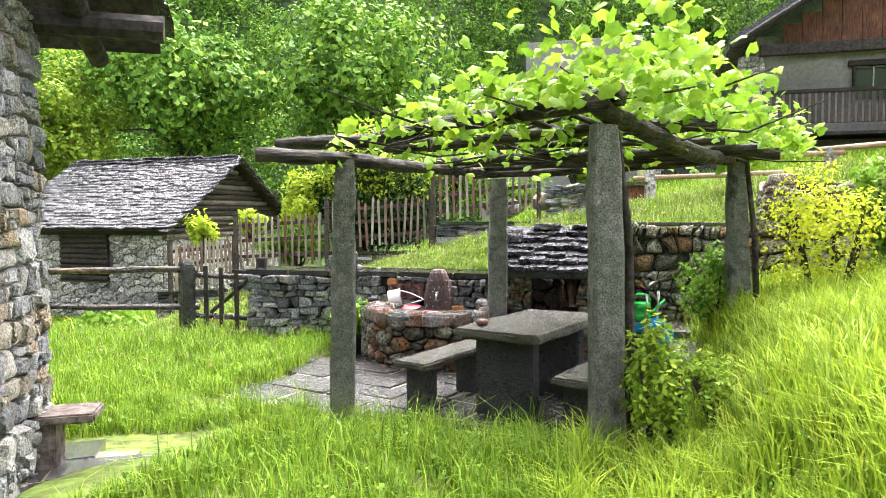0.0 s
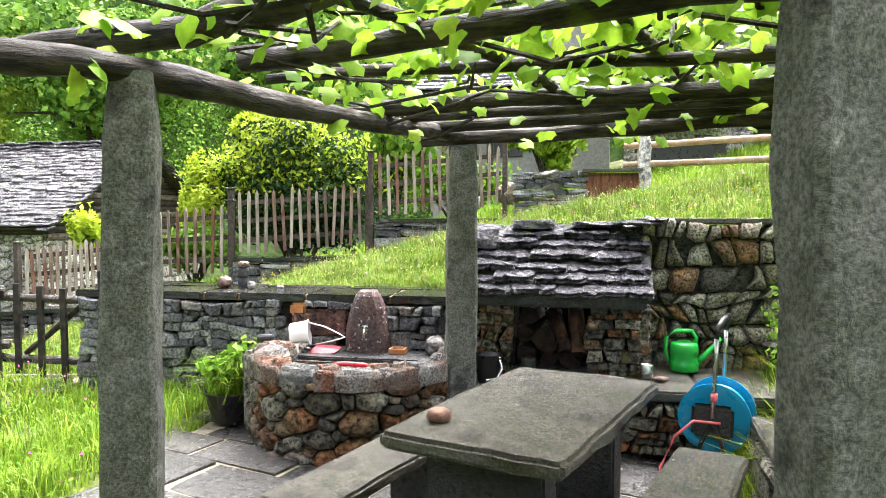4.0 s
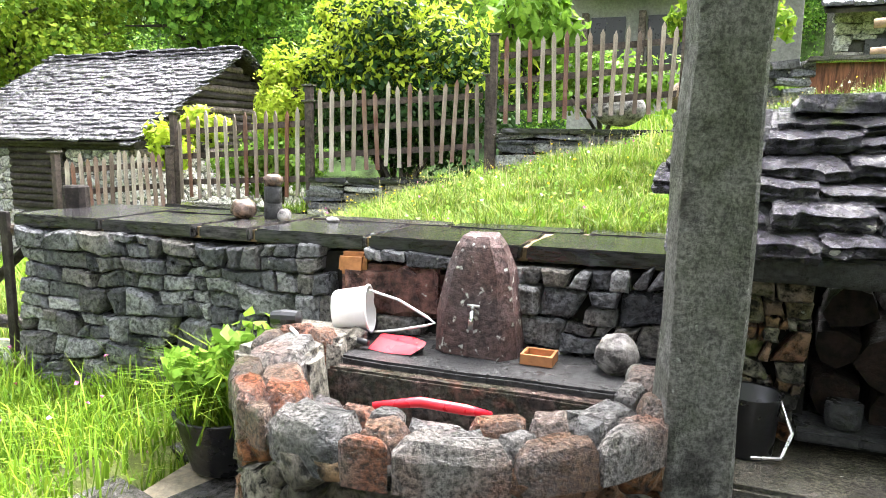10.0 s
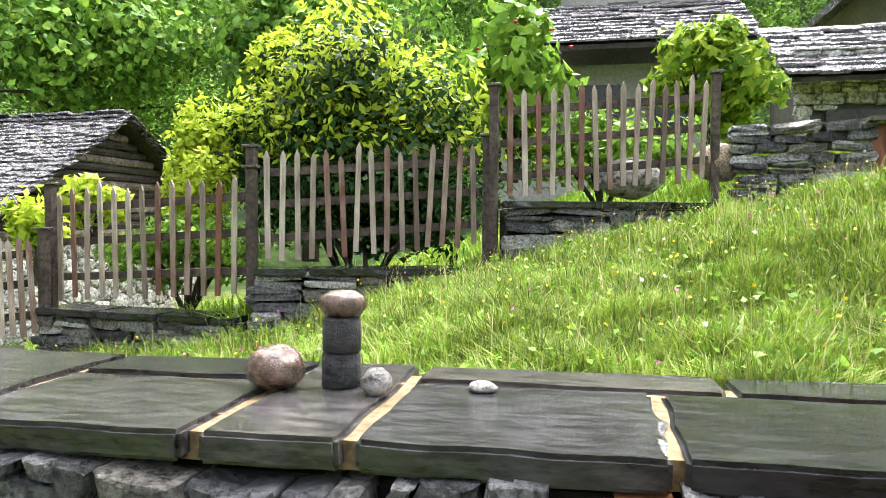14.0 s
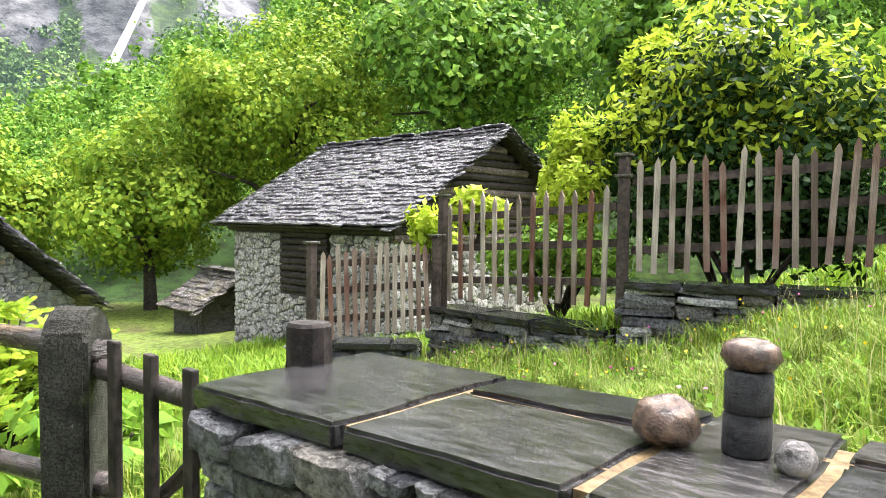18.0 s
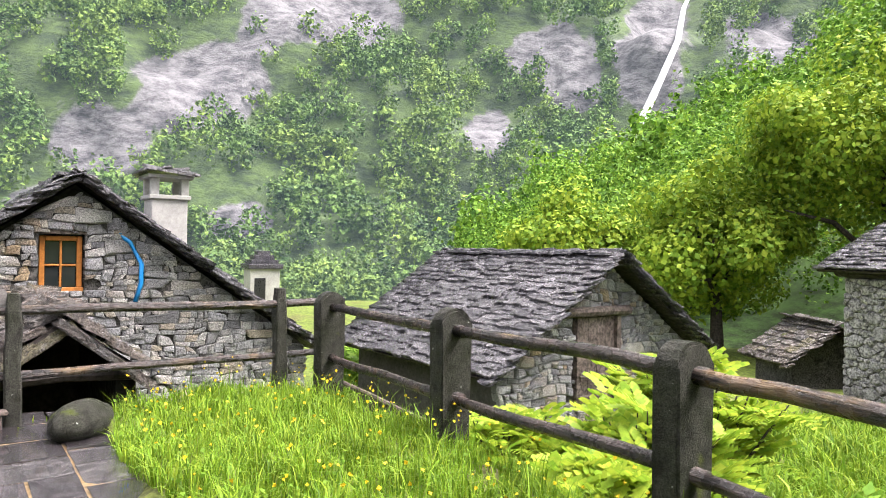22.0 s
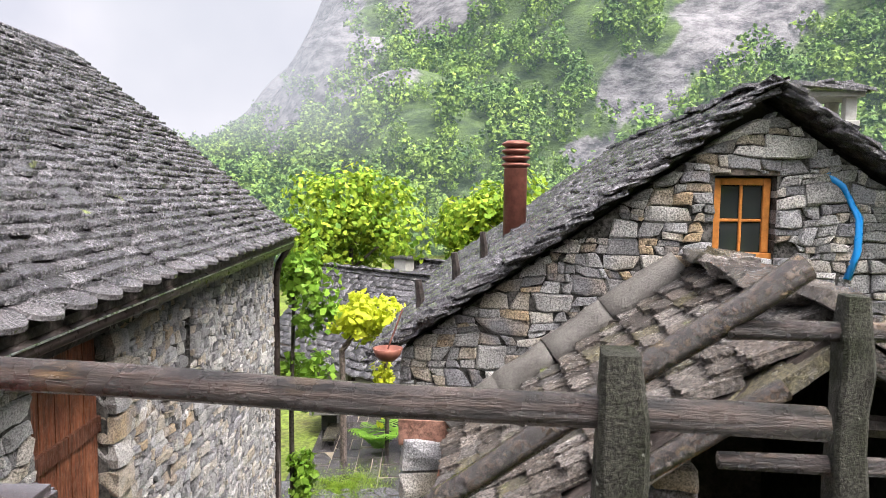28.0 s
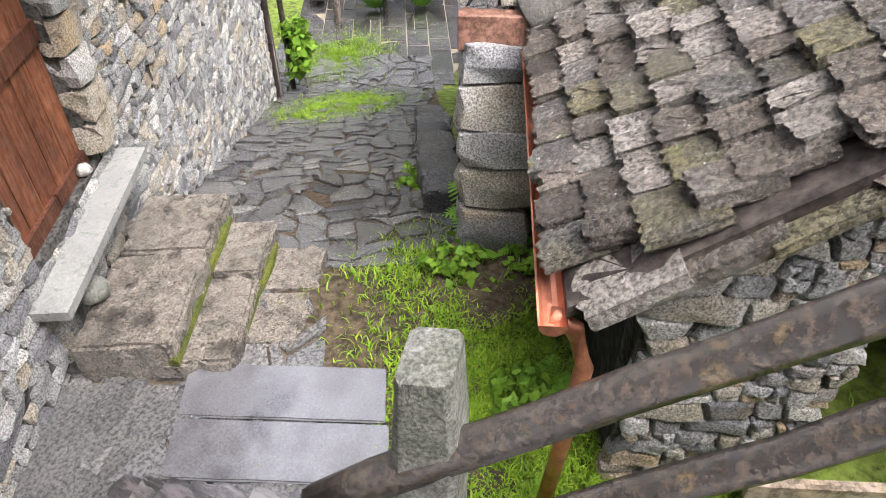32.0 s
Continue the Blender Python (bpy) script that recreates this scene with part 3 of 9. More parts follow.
def woven(length, h, z0, size, stretch, seed):
    """Polygons between stones packed over a rectangle."""
    pts, rad = packed(length / stretch, h, size[0], size[1], seed)
    out = []
    for i, p in enumerate(pts):
        d2 = ((pts - p) ** 2).sum(1)
        k = 2.6 * size[1]
        poly = [(max(0, p[0] - k), max(0, p[1] - k)), (min(length / stretch, p[0] + k), max(0, p[1] - k)), (min(length / stretch, p[0] + k), min(h, p[1] + k)), (max(0, p[0] - k), min(h, p[1] + k))]
        for j in np.argsort(d2)[1:24]:
            q = pts[j]
            poly = clipped(poly, 2 * (q[0] - p[0]), 2 * (q[1] - p[1]), q @ q - p @ p - rad[j] ** 2 + rad[i] ** 2)
            if len(poly) < 3:
                break
        if len(poly) > 2:
            out.append([(x * stretch, y + z0) for x, y in poly])
    return out


def rubble(parent, name, mapped, z0, z1, size, stretch, depth, mt, seed, holes=(), top=None, bottom=None, gap=.006, soft_=.2, bulge=.3, limit=300, rest=None, near=None, rounded=False, tilt=.12, beds=0):
    """Stones that fit each other like dry rubble, over a face given by its mapping and length."""
    at_, length = mapped
    r = random.Random(seed)
    h = z1 - z0
    if beds:
        cells = [[(x, y + z0) for x, y in q] for q in bedded(length, h, size[0] * 2, size[1] * 2, beds, seed)]
    else:
        cells = woven(length, h, z0, size, stretch, seed)
    stones = []
    for poly in cells:
        mx_, my_ = sum(q[0] for q in poly) / len(poly), sum(q[1] for q in poly) / len(poly)
        if (bottom and my_ < bottom(mx_) - .1) or (top and my_ > top(mx_) - .01):
            continue
        cx, cy = sum(q[0] for q in poly) / len(poly), sum(q[1] for q in poly) / len(poly)
        gone = False
        for a, b, lo, hi in holes:
            cut = max((a - cx, (1, 0, a)), (cx - b, (-1, 0, -b)), (lo - cy, (0, 1, lo)), (cy - hi, (0, -1, -hi)))
            if cut[0] < 0:
                gone = True
            elif any(a < q[0] < b and lo < q[1] < hi for q in poly) or (a < cx < b) or (lo < cy < hi):
                poly = clipped(poly, *cut[1])
        if gone or len(poly) < 3:
            continue
        if top:
            poly = [(x, min(y, top(x))) for x, y in poly]
        area = abs(sum(poly[k_][0] * poly[(k_ + 1) % len(poly)][1] - poly[(k_ + 1) % len(poly)][0] * poly[k_][1] for k_ in range(len(poly)))) / 2
        if area < .0006:
            continue
        cx, cy = sum(q[0] for q in poly) / len(poly), sum(q[1] for q in poly) / len(poly)
        ring = []
        n = len(poly)
        for k_ in range(n):
            p0_, p1_ = poly[k_], poly[(k_ + 1) % n]
            for f in (soft_, 1 - soft_):
                x, y = p0_[0] + (p1_[0] - p0_[0]) * f, p0_[1] + (p1_[1] - p0_[1]) * f
                x, y = x + r.uniform(-.006, .006), y + r.uniform(-.006, .006)
                away = math.hypot(x - cx, y - cy) + 1e-6
                keep_ = max(.6, 1 - gap / away)
                ring.append((cx + (x - cx) * keep_, cy + (y - cy) * keep_))
        n = len(ring)
        wide = max(q[0] for q in ring) - min(q[0] for q in ring)
        tall = max(q[1] for q in ring) - min(q[1] for q in ring)
        b = bulge * min(wide, tall, depth * 1.6)
        tx, ty, sh = r.uniform(-tilt, tilt), r.uniform(-tilt, tilt), r.uniform(-.02, .015)
        vs = [at_(x, y, -depth / 2) for x, y in ring]
        vs += [at_(x, y, depth / 2 + sh - b * r.uniform(.75, 1.1) + tx * (x - cx) + ty * (y - cy)) for x, y in ring]
        inn = []
        for x, y in ring:
            f = r.uniform(.68, .88)
            x, y = cx + (x - cx) * f, cy + (y - cy) * f
            inn.append(at_(x, y, depth / 2 + sh + b * r.uniform(-.22, .18) + tx * (x - cx) + ty * (y - cy)))
        vs += inn + [at_(cx + r.uniform(-.1, .1) * wide, cy + r.uniform(-.1, .1) * tall, depth / 2 + sh + b * r.uniform(-.05, .3))]
        fs = []
        for k_ in range(n):
            m_ = (k_ + 1) % n
            fs += [(k_, m_, n + m_, n + k_), (n + k_, n + m_, 2 * n + m_, 2 * n + k_), (2 * n + k_, 2 * n + m_, 3 * n)]
        a, b_, c = vs[n], vs[n + 1], vs[3 * n]
        if (b_ - a).cross(c - a).dot(at_(cx, cy, 1) - at_(cx, cy, 0)) < 0:
            fs = [f[::-1] for f in fs]
        stones.append((vs, fs))
    if near is not None:
        stones.sort(key=lambda s_: (s_[0][-1] - V3(near)).length)
    for vs, fs in stones[:limit]:
        me = bpy.data.meshes.new(name)
        me.from_pydata(vs, [], fs)
        me.materials.append(mt)
        if rounded:
            me.polygons.foreach_set("use_smooth", [True] * len(fs))
        part(name, me, None, parent)
    if len(stones) > limit:
        allv, allf = [], []
        for vs, fs in stones[limit:]:
            o = len(allv)
            allv += vs
            allf += [tuple(k_ + o for k_ in f) for f in fs]
        me = bpy.data.meshes.new(name + "_rest")
        me.from_pydata(allv, [], allf)
        me.materials.append(rest or mt)
        part(name + "_rest", me, None, parent)["kind"] = "stuff"
    return len(stones)


def split_slab(w, deep, thick, seed):
    """A thick split slate: ragged front edge in layers, wavy top; front at -y, lying on z = 0."""
    r = random.Random(seed)
    n = 11
    front = []
    for i in range(n):
        f = i / (n - 1)
        front.append(((f - .5) * w + r.uniform(-.01, .01), -deep / 2 + r.uniform(-.02, .022) + .05 * max(0, abs(f - .5) * 2 - .72) * r.uniform(.3, 1.6)))
    outline = front + [(w / 2 + r.uniform(-.015, .01), 0), (w / 2, deep / 2), (0, deep / 2), (-w / 2, deep / 2), (-w / 2 + r.uniform(-.01, .015), 0)]
    bm = bmesh.new()
    rings = []
    for z, k in ((0, -.012), (thick * r.uniform(.25, .45), .004), (thick * r.uniform(.55, .75), -.014), (thick, -.004)):
        rings.append([bm.verts.new((x * (1 + k / w), y - (k if y < -.02 else 0) + (r.uniform(-.009, .009) if y < -.02 else 0), z + (r.uniform(-.007, .007) if z else 0))) for x, y in outline])
    inner = [bm.verts.new((x * .86 + r.uniform(-.01, .01), y * .6 + r.uniform(-.015, .015), thick + r.uniform(-.006, .012))) for x, y in outline]
    c = bm.verts.new((r.uniform(-.05, .05), .02, thick + r.uniform(-.004, .01)))
    m = len(outline)
    for r0, r1 in zip(rings + [rings[-1]], rings[1:] + [inner]):
        if r0 is r1:
            continue
        for i in range(m):
            bm.faces.new((r0[i], r0[(i + 1) % m], r1[(i + 1) % m], r1[i]))
    for i in range(m):
        bm.faces.new((inner[i], inner[(i + 1) % m], c))
    bm.faces.new(rings[0][::-1])
    return bm


# ---------------------------------------------------------------- the lie of the land
TERRACE = [(-4.45, 8.2), (-4.92, 8.14), (-6.95, 7.5), (-8.95, 6.62), (-11.05, 5.65), (-11.2, 5.05), (-10.15, 2.85), (-8.55, 2.4), (-7.5, .3), (-3.5, -7), (9, -7), (9, 7.5), (6.2, 8.0), (2.7, 8.62), (1, 8.62), (-3.8, 8.5)]


def inside(x, y, poly):
    hit = np.zeros(np.shape(x), bool)
    n = len(poly)
    for i in range(n):
        (x0, y0), (x1, y1) = poly[i], poly[(i + 1) % n]
        if y0 == y1:
            continue
        hit ^= ((y0 > y) != (y1 > y)) & (x < (x1 - x0) * (y - y0) / (y1 - y0) + x0)
    return hit


def smooth(a, b, v):
    t = np.clip((v - a) / (b - a), 0, 1)
    return t * t * (3 - 2 * t)


def ripple(x, y):
    return .03 * np.sin(x * 1.7 + y * .6) + .025 * np.sin(y * 2.3 - x * .9) + .015 * np.sin(4.1 * x + 3.3 * y)


def land(x, y):
    """Height of the ground at a place in the plan (arrays or numbers)."""
    x, y = np.asarray(x, float), np.asarray(y, float)
    north = np.interp(x, [-24, -14, -12, -9, -6.9, -4.8, -4, -2.8, -2, -.8, 1.4, 4, 9], [-2.2, -1.5, -1.2, -.7, -.05, .38, .56, .88, 1.1, 1.4, 1.85, 2.3, 2.8])
    south = np.interp(x, [-24, -14, -9, -6, -4, -3, -2, -.5, 1, 2.5, 4, 9], [-2.4, -2.3, -1.0, -.15, .15, .6, .76, .88, 1.4, 1.45, 2.0, 2.4])
    hill = south + (north - south) * np.clip((y - 8.8) / 3.7, 0, 1) ** 1.2
    hill = hill + .13 * np.clip(y - 15, 0, 12) * smooth(-7, -2, x)
    hill = np.where((y < 8.9) & (x > .6), np.minimum(hill, 1.5), hill) + ripple(x, y) * .5
    s = (x + 11.5) * -.83 + (y + 1.5) * -.56
    alley = -3.05 - .335 * np.clip(s, 0, 9.4)
    q = (x + 11.3) * -.46 + (y - 5.2) * .89
    out = alley + (hill - alley) * np.maximum(smooth(-.6, 1.4, q), smooth(-9.5, -7, x) * smooth(6.2, 7.6, y))
    ter = .2 * smooth(4.7, 3.2, y) * smooth(-3.2, -1.2, x) + .75 * smooth(1.5, 2.3, x) + .22 * np.maximum(0, x - 2.3) + ripple(x, y) * smooth(2.6, 1.2, np.abs(y - 3.0) * 0 + 1.0)
    ter = ter + .03
    paved = (x > -2.45) & (x < 1.5) & (y > 4.85)
    ter = np.where(paved, -.06, ter)
    flags = (y < np.interp(x, [-10.6, -9.9, -8.7, -7.6, -6, -4.6, -3.6], [3.5, 3.72, 4.3, 4.75, 4.9, 4.35, 3.9]) - .05) & (x < -3.6) & (x > -10.6)
    ter = np.where(flags, -.06, ter)
    return np.where(inside(x, y, TERRACE), ter, out)


def axis(lo, hi, step, far):
    near = list(np.arange(lo, hi, step))
    a, b, d = [lo], [near[-1]], step
    while a[-1] > -far:
        d *= 1.35
        a.append(a[-1] - d)
    d = step
    while b[-1] < far:
        d *= 1.35
        b.append(b[-1] + d)
    return np.array(a[:0:-1] + near + b[1:])


gx, gy = axis(-24, 7, .22, 900), axis(-13, 20, .22, 900)
GX, GY = np.meshgrid(gx, gy)
GZ = land(GX, GY)
far_out = np.maximum(np.abs(GX + 6), np.abs(GY - 5))
GZ = GZ * smooth(70, 30, far_out) - 9 * smooth(40, 90, far_out)
nx, ny = len(gx), len(gy)
ii = np.arange(nx * ny).reshape(ny, nx)
quads = np.stack([ii[:-1, :-1], ii[:-1, 1:], ii[1:, 1:], ii[1:, :-1]], -1).reshape(-1, 4)
ground = part("ground", np_mesh("ground", np.stack([GX, GY, GZ], -1).reshape(-1, 3), quads, M["ground"], True), None)
tagged(ground, "sloping meadow ground with grass and bare soil", "ground", kind="structure")


# ---------------------------------------------------------------- backdrop of hills
def backdrop_material(name, rock, wood, haze, fog, rocky, scale, masked=False):
    mt = bpy.data.materials.new(name)
    mt.use_nodes = True
    N, L = mt.node_tree.nodes, mt.node_tree.links
    b = N["Principled BSDF"]
    geo = N.new("ShaderNodeNewGeometry")
    sep = N.new("ShaderNodeMapping")
    sep.inputs["Scale"].default_value = (1, 1, .45)
    L.new(geo.outputs["Position"], sep.inputs["Vector"])
    big = N.new("ShaderNodeTexNoise")
    big.inputs["Scale"].default_value = scale
    big.inputs["Detail"].default_value = 9
    big.inputs["Roughness"].default_value = .62
    L.new(sep.outputs["Vector"], big.inputs["Vector"])
    pick = N.new("ShaderNodeMapRange")
    pick.inputs["From Min"].default_value = rocky - .03
    pick.inputs["From Max"].default_value = rocky + .03
    if masked:
        att = N.new("ShaderNodeAttribute")
        att.attribute_name = "rock"
        add = N.new("ShaderNodeMath")
        add.operation = 'MULTIPLY_ADD'
        add.inputs[1].default_value = 1.3
        L.new(big.outputs["Fac"], add.inputs[0])
        L.new(att.outputs["Fac"], add.inputs[2])
        L.new(add.outputs[0], pick.inputs["Value"])
    else:
        L.new(big.outputs["Fac"], pick.inputs["Value"])
    fine = N.new("ShaderNodeTexNoise")
    fine.inputs["Scale"].default_value = .22
    fine.inputs["Detail"].default_value = 12
    fine.inputs["Roughness"].default_value = .75
    beds_ = N.new("ShaderNodeMapping")
    beds_.inputs["Scale"].default_value = (.8, .8, 1.5)
    beds_.inputs["Rotation"].default_value = (.5, .35, 0)
    L.new(geo.outputs["Position"], beds_.inputs["Vector"])
    L.new(beds_.outputs["Vector"], fine.inputs["Vector"])
    r1, r2 = N.new("ShaderNodeValToRGB"), N.new("ShaderNodeValToRGB")
    for rp, cols in ((r1, rock), (r2, wood)):
        rp.color_ramp.elements[0].position, rp.color_ramp.elements[1].position = .4, .58
        rp.color_ramp.elements[0].color = (*cols[0], 1)
        rp.color_ramp.elements[1].color = (*cols[1], 1)
        L.new(fine.outputs["Fac"], rp.inputs["Fac"])
    mix = N.new("ShaderNodeMix")
    mix.data_type = 'RGBA'
    L.new(pick.outputs["Result"], mix.inputs[0])
    L.new(r2.outputs["Color"], mix.inputs[6])
    L.new(r1.outputs["Color"], mix.inputs[7])
    L.new(mix.outputs[2], b.inputs["Base Color"])
    b.inputs["Roughness"].default_value = .9
    bp = N.new("ShaderNodeBump")
    bp.inputs["Strength"].default_value = 1.0
    bp.inputs["Distance"].default_value = 1.3
    L.new(fine.outputs["Fac"], bp.inputs["Height"])
    L.new(bp.outputs["Normal"], b.inputs["Normal"])
    # Even bluish glow mixed into the surface, painting the haze of the air
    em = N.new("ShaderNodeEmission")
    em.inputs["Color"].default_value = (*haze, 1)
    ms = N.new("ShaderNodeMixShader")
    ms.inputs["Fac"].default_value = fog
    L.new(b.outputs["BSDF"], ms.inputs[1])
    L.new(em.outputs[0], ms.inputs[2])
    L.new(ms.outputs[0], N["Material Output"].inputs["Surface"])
    return mt


# mountain and leaf_far glow faintly, with distance haze put into their colour
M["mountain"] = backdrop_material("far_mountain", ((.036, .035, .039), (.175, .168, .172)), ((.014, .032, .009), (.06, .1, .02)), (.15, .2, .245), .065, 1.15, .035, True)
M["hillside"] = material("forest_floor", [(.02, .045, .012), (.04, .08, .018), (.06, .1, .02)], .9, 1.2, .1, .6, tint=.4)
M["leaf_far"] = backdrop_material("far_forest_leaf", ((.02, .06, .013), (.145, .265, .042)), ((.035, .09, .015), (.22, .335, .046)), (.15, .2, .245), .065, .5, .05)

HUB = np.array([-3.0, 6.0])


def profile(az, table):
    return np.interp(az, [t[0] for t in table], [t[1] for t in table])


E_NEAR = [(-75, 20), (-45, 30), (0, 38), (28, 36), (38, 27), (46, 18), (55, 11.5), (63, 7.5), (72, 3.5), (80, -2), (90, -6)]
E_FAR = [(25, 26), (44, 28), (55, 27), (60, 27), (66, 29), (75, 33), (92, 36), (108, 35), (118, 33), (124, 28), (129, 22), (132, 16), (135, 9), (138, 5.5), (143, 3.5), (155, 2.5), (175, 6), (200, 14), (240, 18)]


def hill_z(az, r):
    """Height of the near wooded hillside."""
    r0 = np.interp(az, [-75, -30, 0, 20, 40, 60, 90], [40, 36, 34, 30, 27, 28, 30])
    x, y = HUB[0] - r * np.sin(np.radians(az)), HUB[1] + r * np.cos(np.radians(az))
    base = land(x, y)
    top = np.tan(np.radians(profile(az, E_NEAR))) * 95
    rise = np.clip((r - r0) / (95 - r0), 0, 1)
    return base * (1 - smooth(0, .25, rise)) + (-2 + (top + 2) * rise) * smooth(0, .25, rise)


def far_z(az, r):
    top = np.tan(np.radians(profile(az, E_FAR))) * 330
    f = np.clip((r - 120) / 210, 0, 1)
    steep = f ** 1.25
    x, y = r * np.sin(np.radians(az)), r * np.cos(np.radians(az))
    lump = 7 * np.sin(x * .05 + 2) * np.sin(y * .043) + 5 * np.sin(x * .11 + y * .07) + 2.5 * np.sin(x * .23 - y * .19)
    return -10 + (top + 10) * steep + lump * smooth(0, .25, f) * np.clip(top / 60, .1, 1)


CLIFFS = [(108, 7.5, 5, 4.5, .4), (101, 12, 6, 4.5, .6), (94, 17.5, 6, 3.5, .5), (112, 3.2, 3.5, 2.5, .2), (131, 11, 6.5, 5, 0), (124, 14.5, 5, 6, .4), (74, 16, 4, 2.6, 0), (78, 9.5, 2.5, 2, 0), (71.5, 13, 2.5, 2, 0), (65, 13.5, 3.2, 6, 0), (57, 16, 4, 3.2, 0), (98, 2.2, 3.6, 2.4, .2), (137, 9, 4, 5, 0), (90, 24, 9, 4, 0)]


def rocky(x, y, z):
    """How bare the mountain is: cliffs in broad bands, woods between them."""
    dx, dy = x - HUB[0], y - HUB[1]
    az = math.degrees(math.atan2(-dx, dy))
    el = math.degrees(math.atan2(z - 1.5, math.hypot(dx, dy)))
    n = noise.fractal(V3((x * .02, y * .02, z * .03)), 1.0, 2.0, 4)
    best = -.3
    for a, e, ra, re, lean_ in CLIFFS:
        u = (az - a + lean_ * (el - e)) / ra
        v = (el - e) / re
        best = max(best, 1.25 - math.sqrt(u * u + v * v))
    return max(0.0, min(1.0, .22 + .72 * best + .34 * n))


def polar(name, az, rr, fz, mt, label):
    A, R = np.meshgrid(az, rr)
    Z = fz(A, R)
    X, Y = HUB[0] - R * np.sin(np.radians(A)), HUB[1] + R * np.cos(np.radians(A))
    k = np.arange(A.size).reshape(A.shape)
    q = np.stack([k[:-1, :-1], k[:-1, 1:], k[1:, 1:], k[1:, :-1]], -1).reshape(-1, 4)
    ob = part(name, np_mesh(name, np.stack([X, Y, Z], -1).reshape(-1, 3), q, mt, True), None)
    return tagged(ob, label, "mountain", kind="structure")


polar("backdrop_hillside", np.arange(-75, 92, 1.5), np.arange(26, 101, 2.5), lambda a, r: hill_z(a, r) - .15, M["hillside"], "steep wooded hillside rising behind the huts")
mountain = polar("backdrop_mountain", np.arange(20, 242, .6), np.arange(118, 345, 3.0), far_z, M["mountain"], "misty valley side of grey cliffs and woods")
bare = mountain.data.attributes.new("rock", 'FLOAT', 'POINT')
bare_at = []
for v in mountain.data.vertices:
    x, y, z = v.co
    k = rocky(x, y, z)
    bare_at.append(k)
    out = V3((x - HUB[0], y - HUB[1], 0)).normalized()
    crag = noise.fractal(V3((x * .035, y * .035, z * .02)), .9, 2.1, 5)
    v.co += (out * (9 * k + 2) + V3((0, 0, 2 * k))) * crag * min(1, max(.1, (z + 10) / 30))
bare.data.foreach_set("value", bare_at)


# cloud low over the valley, beyond the mountains
def cloud_material():
    mt = bpy.data.materials.new("low_cloud")
    mt.use_nodes = True
    N, L = mt.node_tree.nodes, mt.node_tree.links
    N.remove(N["Principled BSDF"])
    em = N.new("ShaderNodeEmission")
    geo = N.new("ShaderNodeNewGeometry")
    ns = N.new("ShaderNodeTexNoise")
    ns.inputs["Scale"].default_value = .006
    ns.inputs["Detail"].default_value = 4
    L.new(geo.outputs["Position"], ns.inputs["Vector"])
    rp = N.new("ShaderNodeValToRGB")
    rp.color_ramp.elements[0].position, rp.color_ramp.elements[1].position = .35, .65
    rp.color_ramp.elements[0].color = (.165, .175, .195, 1)
    rp.color_ramp.elements[1].color = (.225, .23, .24, 1)
    L.new(ns.outputs["Fac"], rp.inputs["Fac"])
    L.new(rp.outputs["Color"], em.inputs["Color"])
    L.new(em.outputs[0], N["Material Output"].inputs["Surface"])
    return mt


polar("backdrop_cloud", np.arange(20, 242, 3), np.array([600., 601.]), lambda a, r: (r - 600) * 250 - 40, cloud_material(), "pale overcast cloud closing the valley")

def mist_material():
    mt = bpy.data.materials.new("mist_glow_sheet")
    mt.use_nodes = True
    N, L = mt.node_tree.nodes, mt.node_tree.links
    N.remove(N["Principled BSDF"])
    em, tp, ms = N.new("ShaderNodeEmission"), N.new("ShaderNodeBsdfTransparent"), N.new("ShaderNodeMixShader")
    # Pale emission seen through noise: haze painted on a thin sheet
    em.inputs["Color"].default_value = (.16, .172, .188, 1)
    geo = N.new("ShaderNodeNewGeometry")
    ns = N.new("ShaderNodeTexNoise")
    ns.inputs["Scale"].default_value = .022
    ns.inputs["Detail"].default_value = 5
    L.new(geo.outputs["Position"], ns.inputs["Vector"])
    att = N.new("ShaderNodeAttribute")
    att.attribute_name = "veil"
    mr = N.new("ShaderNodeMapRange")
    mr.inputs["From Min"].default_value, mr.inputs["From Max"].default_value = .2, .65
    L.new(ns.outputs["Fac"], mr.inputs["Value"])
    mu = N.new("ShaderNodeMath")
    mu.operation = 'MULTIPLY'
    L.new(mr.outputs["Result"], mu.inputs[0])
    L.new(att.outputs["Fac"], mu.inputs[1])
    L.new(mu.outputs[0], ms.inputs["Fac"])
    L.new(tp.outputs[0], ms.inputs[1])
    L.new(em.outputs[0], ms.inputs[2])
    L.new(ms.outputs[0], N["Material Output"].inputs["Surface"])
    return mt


# Upright glowing sheet added before the cliffs as mist, faded by its veil attribute
mist = polar("backdrop_mist", np.arange(122, 150, .5), np.arange(117.0, 118.01, .05), lambda a, r: (r - 117) * 50 - 4, mist_material(), "pale mist in front of the cliffs, a faintly glowing sheet")
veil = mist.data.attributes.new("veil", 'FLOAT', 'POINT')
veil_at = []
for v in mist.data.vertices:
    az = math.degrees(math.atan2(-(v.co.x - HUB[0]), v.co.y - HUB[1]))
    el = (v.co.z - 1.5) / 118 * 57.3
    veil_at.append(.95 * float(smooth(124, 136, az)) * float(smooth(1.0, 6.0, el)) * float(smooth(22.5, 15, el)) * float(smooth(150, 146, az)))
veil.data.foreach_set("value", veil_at)

